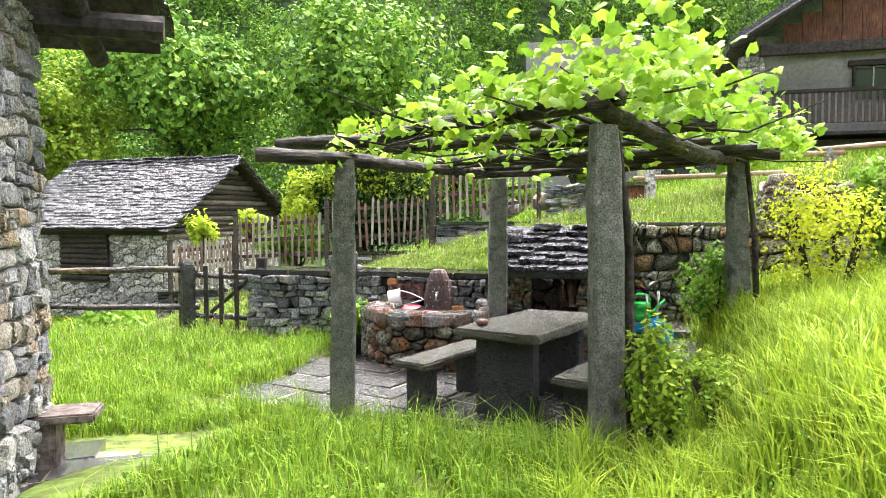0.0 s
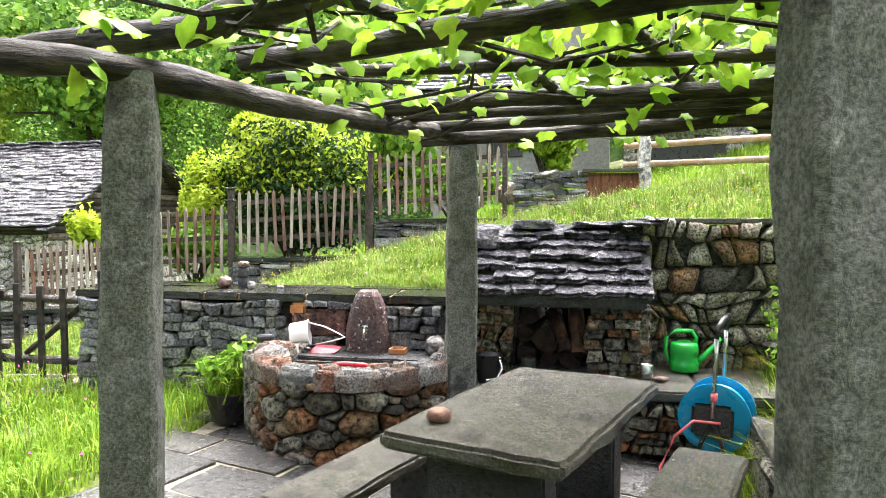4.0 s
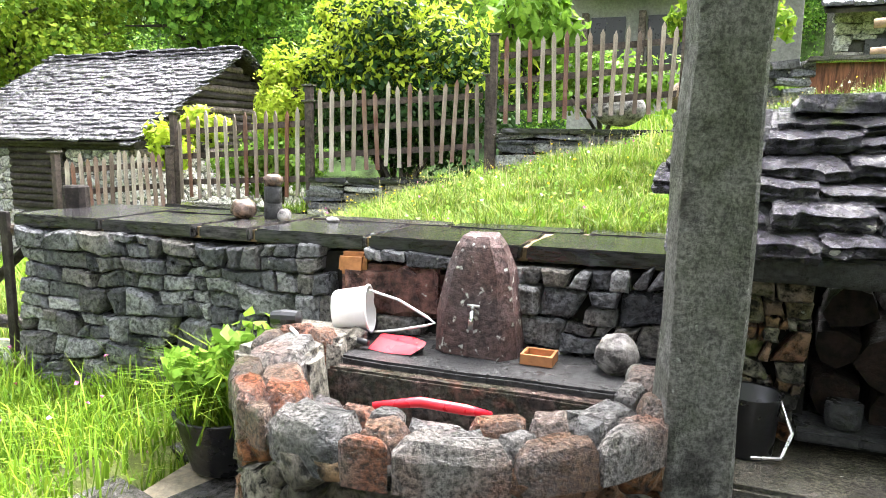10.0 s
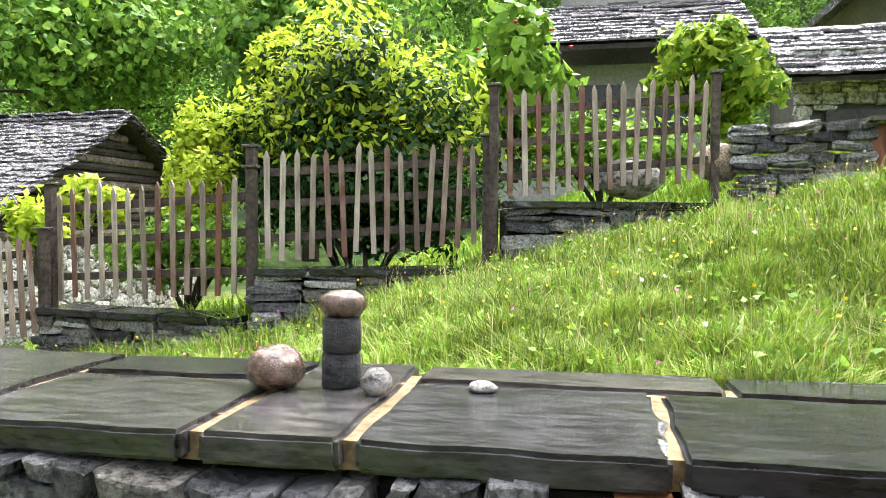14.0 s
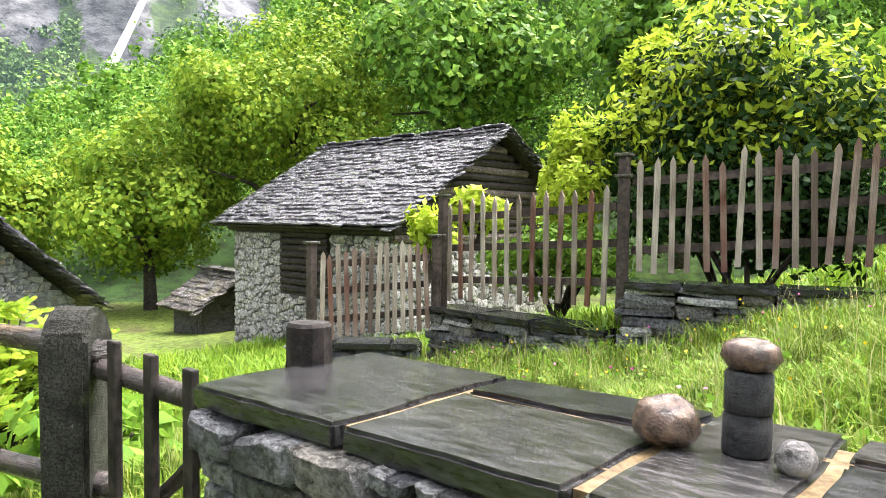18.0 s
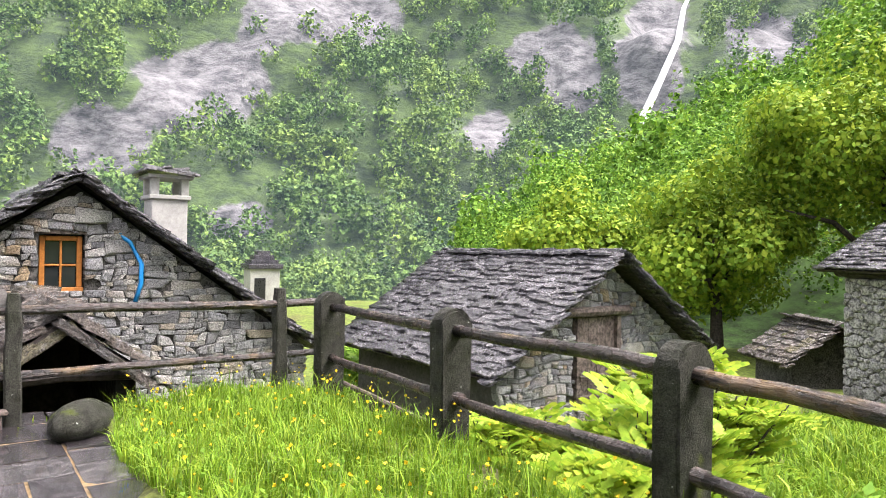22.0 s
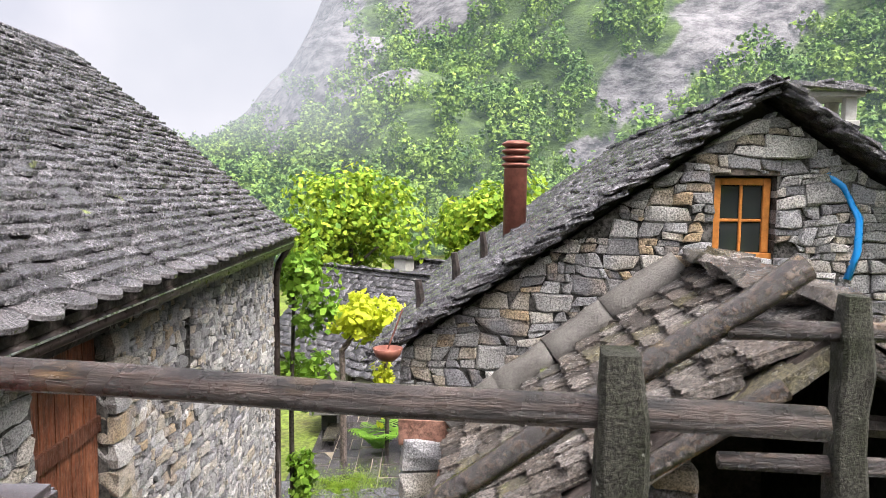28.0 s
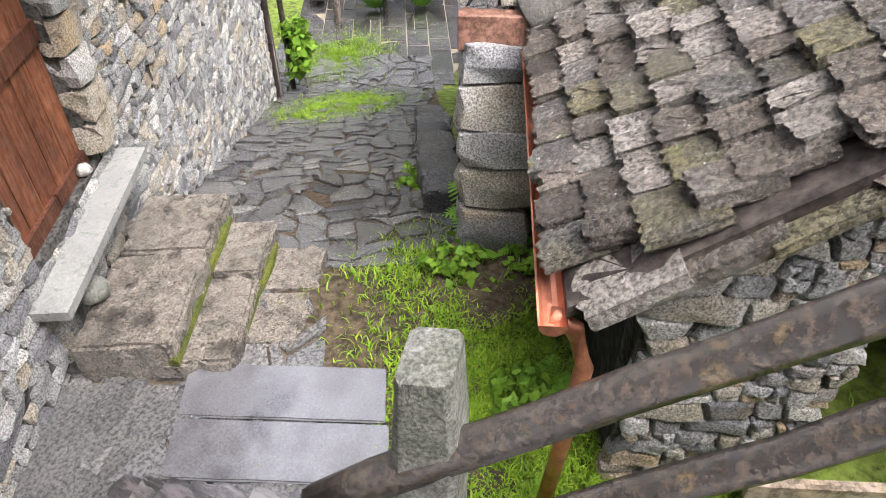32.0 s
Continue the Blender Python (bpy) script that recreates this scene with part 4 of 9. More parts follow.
# waterfall
az_w = [62.6, 63.0, 63.9, 64.9, 65.9, 66.6]
el_w = [19.8, 18.6, 16.3, 13.6, 11.0, 9.2]
wd_w = [.18, .24, .3, .36, .45, .55]
vs, fs = [], []
for i, (a, e, w) in enumerate(zip(az_w, el_w, wd_w)):
    rr_ = np.arange(122, 330, 1.0)
    hit = np.degrees(np.arctan2(far_z(np.full(rr_.shape, a), rr_) - 1.5, rr_))
    d0 = float(rr_[np.argmax(hit > e)]) - 13
    for sgn in (-1, -.3, .3, 1):
        aa = radians(a - sgn * w * .8 + .25 * math.sin(i * 2.1))
        d = d0 + (3 if abs(sgn) == 1 else 0)
        vs.append((-2.3 - d * math.sin(aa), 6.45 + d * math.cos(aa), 1.5 + d * math.tan(radians(e))))
    if i:
        for k in range(3):
            b0 = (i - 1) * 4 + k
            fs.append((b0, b0 + 1, b0 + 5, b0 + 4))
M["fall"] = material("white_water", [(.55, .57, .6), (.7, .72, .74)], .6, .8, .1, .3, tint=.12)
tagged(part("waterfall", np_mesh("waterfall", vs, fs, M["fall"], True), None), "tall white waterfall dropping down a cliff", "waterfall", kind="structure")


# ---------------------------------------------------------------- foliage
def leaf_quads(points, normals, size, seed, stretch=1.5, fold=.18):
    """Diamond leaves at points: four corners each."""
    r = np.random.default_rng(seed)
    n = len(points)
    size = np.broadcast_to(size, (n,)) * r.uniform(.65, 1.35, n)
    nn = normals + r.normal(0, .55, (n, 3))
    nn /= np.linalg.norm(nn, axis=1, keepdims=True) + 1e-9
    t = np.cross(nn, r.normal(0, 1, (n, 3)))
    t /= np.linalg.norm(t, axis=1, keepdims=True) + 1e-9
    u = np.cross(nn, t)
    s = size[:, None]
    v = np.stack([points - t * s * stretch / 2, points + u * s / 2 - nn * s * fold, points + t * s * stretch / 2, points - u * s / 2 - nn * s * fold], 1)
    return v.reshape(-1, 3)


def quads_of(n, at=0):
    return (np.arange(n * 4).reshape(-1, 4) + at)


def cloud_points(n, centre, radii, seed, lumps=7, shell=.5):
    """Points on a lumpy crown: several overlapping balls inside an ellipsoid, thinned within."""
    r = np.random.default_rng(seed)
    c = r.normal(0, 1, (lumps * 4, 3))
    c /= np.linalg.norm(c, axis=1, keepdims=True)
    lumps = len(c)
    c *= r.uniform(.3, .82, (lumps, 1))
    c[:, 2] = np.abs(c[:, 2]) * r.choice([1, 1, -.7], lumps)
    rad = r.uniform(.14, .34, lumps)
    k = r.integers(0, lumps, n)
    d = r.normal(0, 1, (n, 3))
    d /= np.linalg.norm(d, axis=1, keepdims=True)
    f = rad[k] * (shell + (1.15 - shell) * r.uniform(0, 1, n) ** .7)
    p = c[k] + d * f[:, None]
    nrm = d * .7 + p * .5 + np.array([0, 0, .25])
    return np.asarray(centre) + p * np.asarray(radii), nrm


def foliage(name, pts, nrm, size, mt, parent, seed=1, stretch=1.5, label="", stuff=False):
    v = leaf_quads(pts, nrm, size, seed, stretch)
    ob = part(name, np_mesh(name, v, quads_of(len(pts)), mt), None, parent, label)
    if stuff:
        ob["kind"] = "stuff"
    return ob


def tree(name, at, height, crown, leaves, leaf, mt, seed, label, lumps=9, trunk=.16, lean=.3):
    t = thing(name, at, label, "tree")
    r = random.Random(seed)
    o = V3(at)
    top = o + V3((r.uniform(-lean, lean), r.uniform(-lean, lean), height * .62))
    mid = o.lerp(top, .5) + V3((r.uniform(-.2, .2), r.uniform(-.2, .2), 0))
    bm = tube([o - V3((0, 0, .2)), o.lerp(mid, .5), mid, top], [trunk * 1.25, trunk, trunk * .8, trunk * .5], 9, .03, seed)
    part("trunk", bm, M["bark"], t, smooth=True)
    for k in range(6):
        a = k * 1.05 + r.uniform(0, .6)
        st = o.lerp(top, r.uniform(.45, .95))
        en = st + V3((math.cos(a) * crown[0] * .62, math.sin(a) * crown[1] * .62, crown[2] * r.uniform(.1, .6)))
        md = st.lerp(en, .5) + V3((0, 0, .12 * crown[2]))
        part("limb", tube([st, md, en], [trunk * .45, trunk * .3, trunk * .1], 6, .02, seed + k), M["bark"], t, smooth=True)
    c = o + V3((0, 0, height - crown[2] * .95))
    p, n = cloud_points(leaves, c, crown, seed, lumps)
    foliage("crown", p, n, leaf, mt, t, seed)
    return t


def forest(name, spots, mt, label, seed, per=70, leaf=.9):
    """Many far trees as one mass: spots of (x, y, z, radius, height)."""
    vs, n = [], 0
    for i, (x, y, z, rad, hgt) in enumerate(spots):
        p, nn = cloud_points(per, (x, y, z + hgt * .5), (rad, rad, hgt * .62), seed + i, 6, .6)
        vs.append(leaf_quads(p, nn, leaf * rad / 2.6, seed + i, 1.25))
        n += per
    ob = part(name, np_mesh(name, np.concatenate(vs), quads_of(n), mt), None)
    return tagged(ob, label, "woods", kind="stuff")


def spots_on(n, az, rr, fz, rad, hgt, seed, keep=None):
    r = np.random.default_rng(seed)
    out = []
    while len(out) < n:
        a, d = r.uniform(*az), rr[0] + (rr[1] - rr[0]) * r.uniform() ** .8
        x, y = HUB[0] - d * math.sin(radians(a)), HUB[1] + d * math.cos(radians(a))
        if keep and not keep(a, d, x, y):
            continue
        k = r.uniform(.75, 1.3)
        out.append((x, y, float(fz(np.array(a), np.array(d))), rad * k, hgt * k * r.uniform(.9, 1.2)))
    return out


near_spots = spots_on(210, (-60, 78), (31, 52), hill_z, 2.7, 6.5, 3, lambda a, d, x, y: not (a < 8 and d < 40))
foliage_near = forest("woods_near", near_spots, M["leaf_forest"], "broadleaved woods in fresh spring green on the slope", 100, 1150, .15)
forest("woods_hill", spots_on(520, (-65, 80), (50, 97), hill_z, 3.3, 7.5, 5), M["leaf_forest"], "dense broadleaved woods up the hillside", 900, 430, .3)
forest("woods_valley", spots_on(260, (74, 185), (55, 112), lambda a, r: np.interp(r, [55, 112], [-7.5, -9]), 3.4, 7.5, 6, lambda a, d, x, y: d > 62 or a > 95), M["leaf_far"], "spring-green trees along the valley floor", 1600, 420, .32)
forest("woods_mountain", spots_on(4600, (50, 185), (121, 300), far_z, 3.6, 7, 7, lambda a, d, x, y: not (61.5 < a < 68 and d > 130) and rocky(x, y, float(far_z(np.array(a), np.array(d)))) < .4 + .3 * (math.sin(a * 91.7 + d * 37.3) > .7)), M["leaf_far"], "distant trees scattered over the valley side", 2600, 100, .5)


# ---------------------------------------------------------------- grass
def grass(name, spots, height, mt, seed, label, width=.007, bend=.45):
    """Blades at spots (x, y, z): a bent strip of three triangles each."""
    r = np.random.default_rng(seed)
    n = len(spots)
    tuft_ = np.sin(spots[:, 0] * 6.3 + 2 * np.sin(spots[:, 1] * 4.1)) * np.sin(spots[:, 1] * 5.7 + 2 * np.sin(spots[:, 0] * 3.3))
    h = height * r.uniform(.45, 1.3, n) * (1 + .4 * tuft_)
    a = r.uniform(0, 2 * math.pi, n)
    d = np.stack([np.cos(a), np.sin(a), np.zeros(n)], 1)
    s = np.stack([-np.sin(a), np.cos(a), np.zeros(n)], 1)
    w = width * r.uniform(.7, 1.5, n)
    k = np.minimum(1.3, bend * r.uniform(.3, 2.4, n))
    up = np.array([0, 0, 1.0])
    mid = spots + up * (h * .6)[:, None] + d * (h * k * .3)[:, None]
    tip = spots + up * (h * (1 - k * .25))[:, None] + d * (h * k)[:, None]
    wide = s * w[:, None]
    v = np.stack([spots - wide, spots + wide, mid - wide * .8, mid + wide * .8, tip], 1).reshape(-1, 3)
    f = np.array([[0, 1, 3], [0, 3, 2], [2, 3, 4]])
    f = (np.arange(n)[:, None, None] * 5 + f).reshape(-1, 3)
    ob = part(name, np_mesh(name, v, f, mt), None)
    return tagged(ob, label, "grass", kind="stuff")


def scatter(n, lo, hi, keep, seed, clump=0.0):
    r = np.random.default_rng(seed)
    got = []
    total = 0
    while total < n:
        p = r.uniform(lo, hi, (n * 2, 2))
        ok = keep(p[:, 0], p[:, 1])
        p = p[ok]
        if clump:
            f = np.sin(p[:, 0] * 5.1 + 2 * np.sin(p[:, 1] * 3.7)) * np.sin(p[:, 1] * 4.3 + np.sin(p[:, 0] * 2.9))
            p = p[f > r.uniform(-1.2, 1.0 - clump, len(p)) * 1.0 - .2]
        got.append(p)
        total += len(p)
    p = np.concatenate(got)[:n]
    return np.column_stack([p, land(p[:, 0], p[:, 1]) - .01])


def on_lawn(x, y):
    """The unpaved part of the terrace."""
    t = inside(x, y, TERRACE)
    paved = (x > -2.4) & (x < 1.45) & (y > 4.95 + .12 * np.sin(x * 3))
    flags = (y < np.interp(x, [-10.6, -9.9, -8.7, -7.6, -6, -4.6, -3.6], [3.5, 3.72, 4.3, 4.75, 4.9, 4.35, 3.9]) + .03 + .08 * np.sin(x * 2.3)) & (x < -3.6)
    house = ((x + 2.55) * .53 + (y - 3.2) * -.85 > -.75) & (x < -1.5)
    return t & ~paved & ~flags & ~house


def on_slope(x, y):
    """The meadow above the walls, inside the picket fence."""
    fence = np.interp(x, [-7.4, -4.8, -2.9, -.8, 6], [12.6, 12.1, 13.2, 13.7, 14.5])
    south = np.where(x > -.4, 8.68, 8.78)
    gate = (x > -8.5) & (x < -3.9)
    return (y > np.where(gate, 8.45 + (x + 4.5) * .3, south)) & (y < fence) & (x > -9) & (x < 6)


grass("lawn_grass", scatter(150000, (-11.2, -1.6), (5.5, 8.3), on_lawn, 21, .45), .16, M["grass"], 22, "long wet meadow grass on the terrace", .0042)
grass("lawn_grass_tall", scatter(14000, (-11.2, -.6), (5.5, 8.3), on_lawn, 23, .3), .3, M["grass"], 24, "tall bent grass stalks", .003, .5)
grass("slope_grass", scatter(130000, (-9, 8.4), (6, 14.5), on_slope, 25, .3), .17, M["meadow"], 26, "thick wet meadow grass above the walls", .0045)
grass("slope_seed_heads", scatter(3500, (-7, 8.9), (6, 14), on_slope, 27), .3, M["grass_dry"], 28, "pale grass seed heads", .0016, .3)
grass("bank_grass", scatter(60000, (.9, -.6), (4.6, 7.6), on_lawn, 63, .35), .26, M["grass_bank"], 64, "tall bright grass on the bank beside the pergola", .0042, .5)
grass("meadow_near", scatter(60000, (-4.6, 8.7), (.4, 11.2), on_slope, 65, .3), .17, M["meadow"], 66, "fine dense meadow grass behind the garden wall", .003, .5)
outer = scatter(60000, (-16, 5.5), (-4, 18), lambda x, y: ~inside(x, y, TERRACE) & ~on_slope(x, y) & (((x + 11.3) * -.46 + (y - 5.2) * .89) > .3), 29, .2)
grass("outer_grass", outer, .3, M["grass"], 30, "rough grass beyond the rail fence", .012)

grass("upper_grass", scatter(38000, (-9, 12.2), (8, 21), lambda x, y: ~on_slope(x, y) & ((x < -7) | (y > 12.4)), 61, .2), .22, M["grass"], 62, "rough grass behind the picket fence", .011)

# ---------------------------------------------------------------- houses and huts
def prism(poly, depth_vec):
    """A closed solid: a flat polygon pushed along a vector."""
    bm = bmesh.new()
    a = [bm.verts.new(p) for p in poly]
    b = [bm.verts.new(V3(p) + V3(depth_vec)) for p in poly]
    bm.faces.new(a)
    bm.faces.new(b[::-1])
    for i in range(len(a)):
        j = (i + 1) % len(a)
        bm.faces.new((a[i], a[j], b[j], b[i]))
    return bm


def plan(o, s, u, t, p, z):
    return V3((o[0] + u[0] * s + p[0] * t, o[1] + u[1] * s + p[1] * t, z))


def gable_house(t, o, u, p, length, width, z0, eave, ridge, wall, over=.3, slate="slate", rest="slate_rest", course=.21, wide=(.28, .55), seed=1, near=None, thick=.04, ends=.18, limit=300):
    """Core and two roof slopes of a gabled house; o: plan corner, u along the ridge, p across."""
    half = width / 2
    slope = (ridge - eave) / half
    pent = [plan(o, 0, u, 0, p, z0), plan(o, 0, u, width, p, z0), plan(o, 0, u, width, p, eave), plan(o, 0, u, half, p, ridge), plan(o, 0, u, 0, p, eave)]
    part("wall", prism(pent, V3((u[0], u[1], 0)) * length), wall, t)
    rl = math.hypot(half + over, (half + over) * slope)
    for side in (0, 1):
        e0 = plan(o, -ends, u, -over if side == 0 else width + over, p, eave - over * slope)
        e1 = plan(o, length + ends, u, -over if side == 0 else width + over, p, eave - over * slope)
        rg = plan(o, -ends, u, half, p, ridge)
        up = (rg - e0).normalized()
        nrm = (e1 - e0).cross(up).normalized()
        nrm = nrm if nrm.z > 0 else -nrm
        base = prism([e0 + nrm * .03, e1 + nrm * .03, e1 + up * rl + nrm * .03, e0 + up * rl + nrm * .03], nrm * .05)
        rf = part("roof", base, M["dark_wood"], t)
        poses = roof_slates(e0 + nrm * .08, e1 + nrm * .08, up, rl, course, wide, thick, seed + side)
        lay(rf, "slate", SLATES, M[slate], poses, limit if side == 0 or near is None else 40, M[rest], near)
    out = V3((-u[0], -u[1], 0))
    for side in (-over, width + over):
        rake(t, plan(o, -ends, u, side, p, eave - over * slope + .1), plan(o, -ends, u, half, p, ridge + .12), out, M[slate], seed + int(side * 3))
    caps = []
    r = random.Random(seed + 9)
    s = -ends
    while s < length + ends:
        w = r.uniform(.35, .6)
        a = plan(o, s + w / 2, u, half, p, ridge + .11 + r.uniform(-.02, .02))
        caps.append(frame_m(a, V3((u[0], u[1], 0)) * w, V3((p[0], p[1], r.uniform(-.1, .1))) * .5, V3((0, 0, .05))))
        s += w * .92
    lay(t, "ridge_slate", SLATES, M[slate], caps)


def rake(parent, a, b, side, mt, seed, wide=.34, thick=.055):
    """Ragged slabs stacked along the sloping edge of a gable, from a up to b."""
    r = random.Random(seed)
    a, b, side = V3(a), V3(b), V3(side).normalized()
    ax = (b - a).normalized()
    n = max(2, int((b - a).length / .2))
    got = []
    for k in range(n):
        for lay_ in (0, 1):
            c = a.lerp(b, (k + .5 * lay_) / n) + side * r.uniform(-.03, .07) + V3((0, 0, lay_ * thick * .9 - .02))
            flat = V3((ax.x, ax.y, ax.z * .6)).normalized()
            got.append(frame_m(c, flat * r.uniform(.26, .42), side * wide * r.uniform(.8, 1.1), flat.cross(side).normalized() * thick * r.uniform(.7, 1.2)))
    lay(parent, "edge_slate", STONES, mt, got)


def top_of_gable(half, eave, ridge):
    return lambda s: ridge - abs(s - half) / half * (ridge - eave) - .02


# house beside the start of the path: corner, wall, eave
K = (-2.55, 3.2)
US, PS = (-.852, -.524), (.524, -.852)
house_s = thing("stone_house", (*K, 0), "grey stone house with big dressed corner blocks and slate eave", "house")
LS = 5.8
part("wall", prism([plan(K, .02, US, .0, PS, -.3), plan(K, LS - .1, US, .0, PS, -.3), plan(K, LS - .1, US, .0, PS, 3.1), plan(K, .02, US, .0, PS, 3.1)], V3((*PS, 0)) * 4.6), M["mortar_pale"], house_s)
rubble(house_s, "stone", straight(K, plan(K, LS, US, 0, PS, 0)[:2], (-PS[0], -PS[1])), -.05, 3.0, (.03, .13), 1.7, .2, M["stone_pale"], 3, limit=170, rest=M["stone_pale_rest"], near=(-7, 1, 1.5), beds=1.8)
rubble(house_s, "stone", straight(K, plan(K, 0, US, 4.0, PS, 0)[:2], (-US[0], -US[1])), .05, 3.0, (.03, .13), 1.7, .2, M["stone_pale"], 4, limit=110, rest=M["stone_pale_rest"], near=(-2.5, 3.2, 1.2), beds=1.8)
qn = []
for k in range(8):
    z = .15 + k * .37
    w, d = (.62, .42) if k % 2 else (.4, .62)
    for s_at in (0, LS):
        sg = 1 if s_at == 0 else -1
        qn.append(frame_m(plan(K, s_at + sg * (w / 2 - .06), US, d / 2 - .06, PS, z), V3((*US, 0)) * w, V3((*PS, 0)) * d, V3((0, 0, .35))))
lay(house_s, "corner_block", STONES, M["stone_pale"], qn)
eave_s = thing("roof_eave", (*K, 3.1), "dark slate eave with jutting beams", "roof")
for k in range(6):
    a = plan(K, -.35 + k * 1.15, US, -.55, PS, 2.86)
    part("rafter", log_between(a, plan(K, -.35 + k * 1.15, US, 2, PS, 3.5), .07, .08, .02, k), M["dark_wood"], eave_s)
part("purlin", log_between(plan(K, -.85, US, .05, PS, 2.95), plan(K, LS + .4, US, .05, PS, 2.95), .09, .09, .03, 3), M["dark_wood"], eave_s)
e0, e1 = plan(K, -.75, US, -.7, PS, 2.95), plan(K, LS + .5, US, -.7, PS, 2.95)
up = V3((PS[0] * .82, PS[1] * .82, .57))
rf = part("roof", prism([e0, e1, e1 + up * 4, e0 + up * 4], V3((0, 0, .06))), M["dark_wood"], eave_s)
lay(rf, "slate", SLATES, M["slate"], roof_slates(e0 + V3((0, 0, .07)), e1 + V3((0, 0, .07)), up, 2.2, .22, (.3, .55), .04, 5), 200)

# house with the gable window
GU, GP = (-.886, -.464), (-.464, .886)
OC = (-12.56, -1.12)
house_c = thing("gable_house", (-14, 1.6, -3), "rubble stone house with slate roof and small attic window", "house")
WC, HC = 7.0, 2.3
gable_house(house_c, (OC[0] + GU[0] * .14, OC[1] + GU[1] * .14), GU, GP, 8.5, WC, -5.5, -.05, 2.42, M["mortar_pale"], .25, "slate", "slate_rest", .14, (.2, .42), 31, (-13, -1, 1), .05, .3)
half = WC / 2


def under_roof(s):
    return 2.42 - abs(s - half) / half * 2.47 - .05


WIN_S = 3.05
holes_c = [(WIN_S - .02, WIN_S + .56, .9, 1.72)]
g1 = (OC[0] + GP[0] * WC, OC[1] + GP[1] * WC)
rubble(house_c, "stone", straight(OC, g1, (.886, .464)), -2.7, 2.4, (.03, .115), 3.2, .2, M["stone_pale"], 33, holes_c, under_roof, None, .002, .08, .14, 320, M["stone_pale_rest"], (-13.6, .6, .6), beds=2.8)


def on_gable(s, t, z):
    return plan(OC, t, GU, s, GP, z)


def gable_block(s0, s1, t0, t1, z0, z1):
    bm = prism([on_gable(s0, t0, z0), on_gable(s1, t0, z0), on_gable(s1, t0, z1), on_gable(s0, t0, z1)], V3((*GU, 0)) * (t1 - t0))
    bmesh.ops.bevel(bm, geom=bm.edges[:], offset=.008, segments=1, affect='EDGES')
    return bm


def face_of(parent, at_, polys, back, deep, mt):
    """The pointed face of a wall, left open where its polygons in (s, z) leave it open."""
    for poly in polys:
        a, b = at_(0, 0, 0), at_(0, 1, 0)
        part("pointing", prism([at_(s_, back, z_) for s_, z_ in poly], (b - a) * deep), mt, parent)


wa, wb, wlo, whi = WIN_S - .02, WIN_S + .56, .89, 1.7
face_of(house_c, on_gable, [[(0, -5), (wa, -5), (wa, under_roof(wa) - .02), (0, -.1)], [(wb, -5), (WC, -5), (WC, -.1), (half, 2.36), (wb, under_roof(wb) - .02)],
                            [(wa, -5), (wb, -5), (wb, wlo), (wa, wlo)], [(wa, whi), (wb, whi), (wb, under_roof(wb) - .02), (wa, under_roof(wa) - .02)]], -.055, .19, M["mortar_joint"])
win = thing("attic_window", on_gable(WIN_S, 0, .9), "small four-pane window in an orange-stained wooden frame", "window")
SEAT[win] = Matrix.Translation(win.location)
for nm, a in (("jamb", (WIN_S, WIN_S + .07, .04, .12, .95, 1.68)), ("jamb", (WIN_S + .47, WIN_S + .54, .04, .12, .95, 1.68)), ("head", (WIN_S + .07, WIN_S + .47, .04, .12, 1.61, 1.68)),
              ("sill", (WIN_S - .02, WIN_S + .56, .0, .13, .89, .95)), ("mullion", (WIN_S + .255, WIN_S + .285, .06, .1, .95, 1.61)), ("glazing_bar", (WIN_S + .07, WIN_S + .255, .06, .1, 1.25, 1.28)), ("glazing_bar", (WIN_S + .285, WIN_S + .47, .06, .1, 1.25, 1.28))):
    part(nm, gable_block(*a), M["window_wood"], win)
for s0 in (WIN_S + .07, WIN_S + .285):
    for z0 in (.95, 1.28):
        part("pane", gable_block(s0, s0 + .185, .08, .09, z0, z0 + (.3 if z0 < 1 else .33)), M["glass"], win)
tagged(part("lintel", gable_block(WIN_S - .15, WIN_S + .72, -.06, .14, 1.7, 1.84), M["grey_wood"], house_c), "weathered reddish timber lintel")
part("stone", gable_block(1.72, 2.12, -.02, .14, .52, .68), M["terracotta"], house_c, "ochre stone")
# blue hose on the gable
hose_pts = [on_gable(4.02, -.06, 1.75), on_gable(4.2, -.08, 1.6), on_gable(4.36, -.1, 1.3), on_gable(4.36, -.1, 1.0), on_gable(4.28, -.1, .72)]
tagged(part("hose", tube(hose_pts, .035, 8), M["blue_hose"], None, smooth=True), "bright blue hose hanging down the gable", "hose")
# chimney and flue
chim = thing("chimney", (-20.3, 1.95, 1), "pale plastered chimney with slate hood on the roof", "chimney")
CH = V3((-19.2, 2.0, 0))
part("shaft", box((CH.x - .36, CH.y - .36, .4), (CH.x + .36, CH.y + .36, 2.55), .02, .01, 4, 27), M["plaster_pale"], chim)
part("collar", box((CH.x - .42, CH.y - .42, 2.55), (CH.x + .42, CH.y + .42, 2.64), .02, 0, 4, 27), M["plaster_pale"], chim)
for dx, dy in ((-.3, -.3), (.3, -.3), (.3, .3), (-.3, .3)):
    w = Matrix.Rotation(radians(27), 3, 'Z') @ V3((dx, dy, 0))
    part("pier", box((CH.x + w.x - .08, CH.y + w.y - .08, 2.64), (CH.x + w.x + .08, CH.y + w.y + .08, 2.98), .01, 0, 4, 27), M["plaster_pale"], chim)
part("hood_slab", box((CH.x - .46, CH.y - .46, 2.98), (CH.x + .46, CH.y + .46, 3.06), .02, 0, 4, 27), M["plaster_pale"], chim)
hoods = []
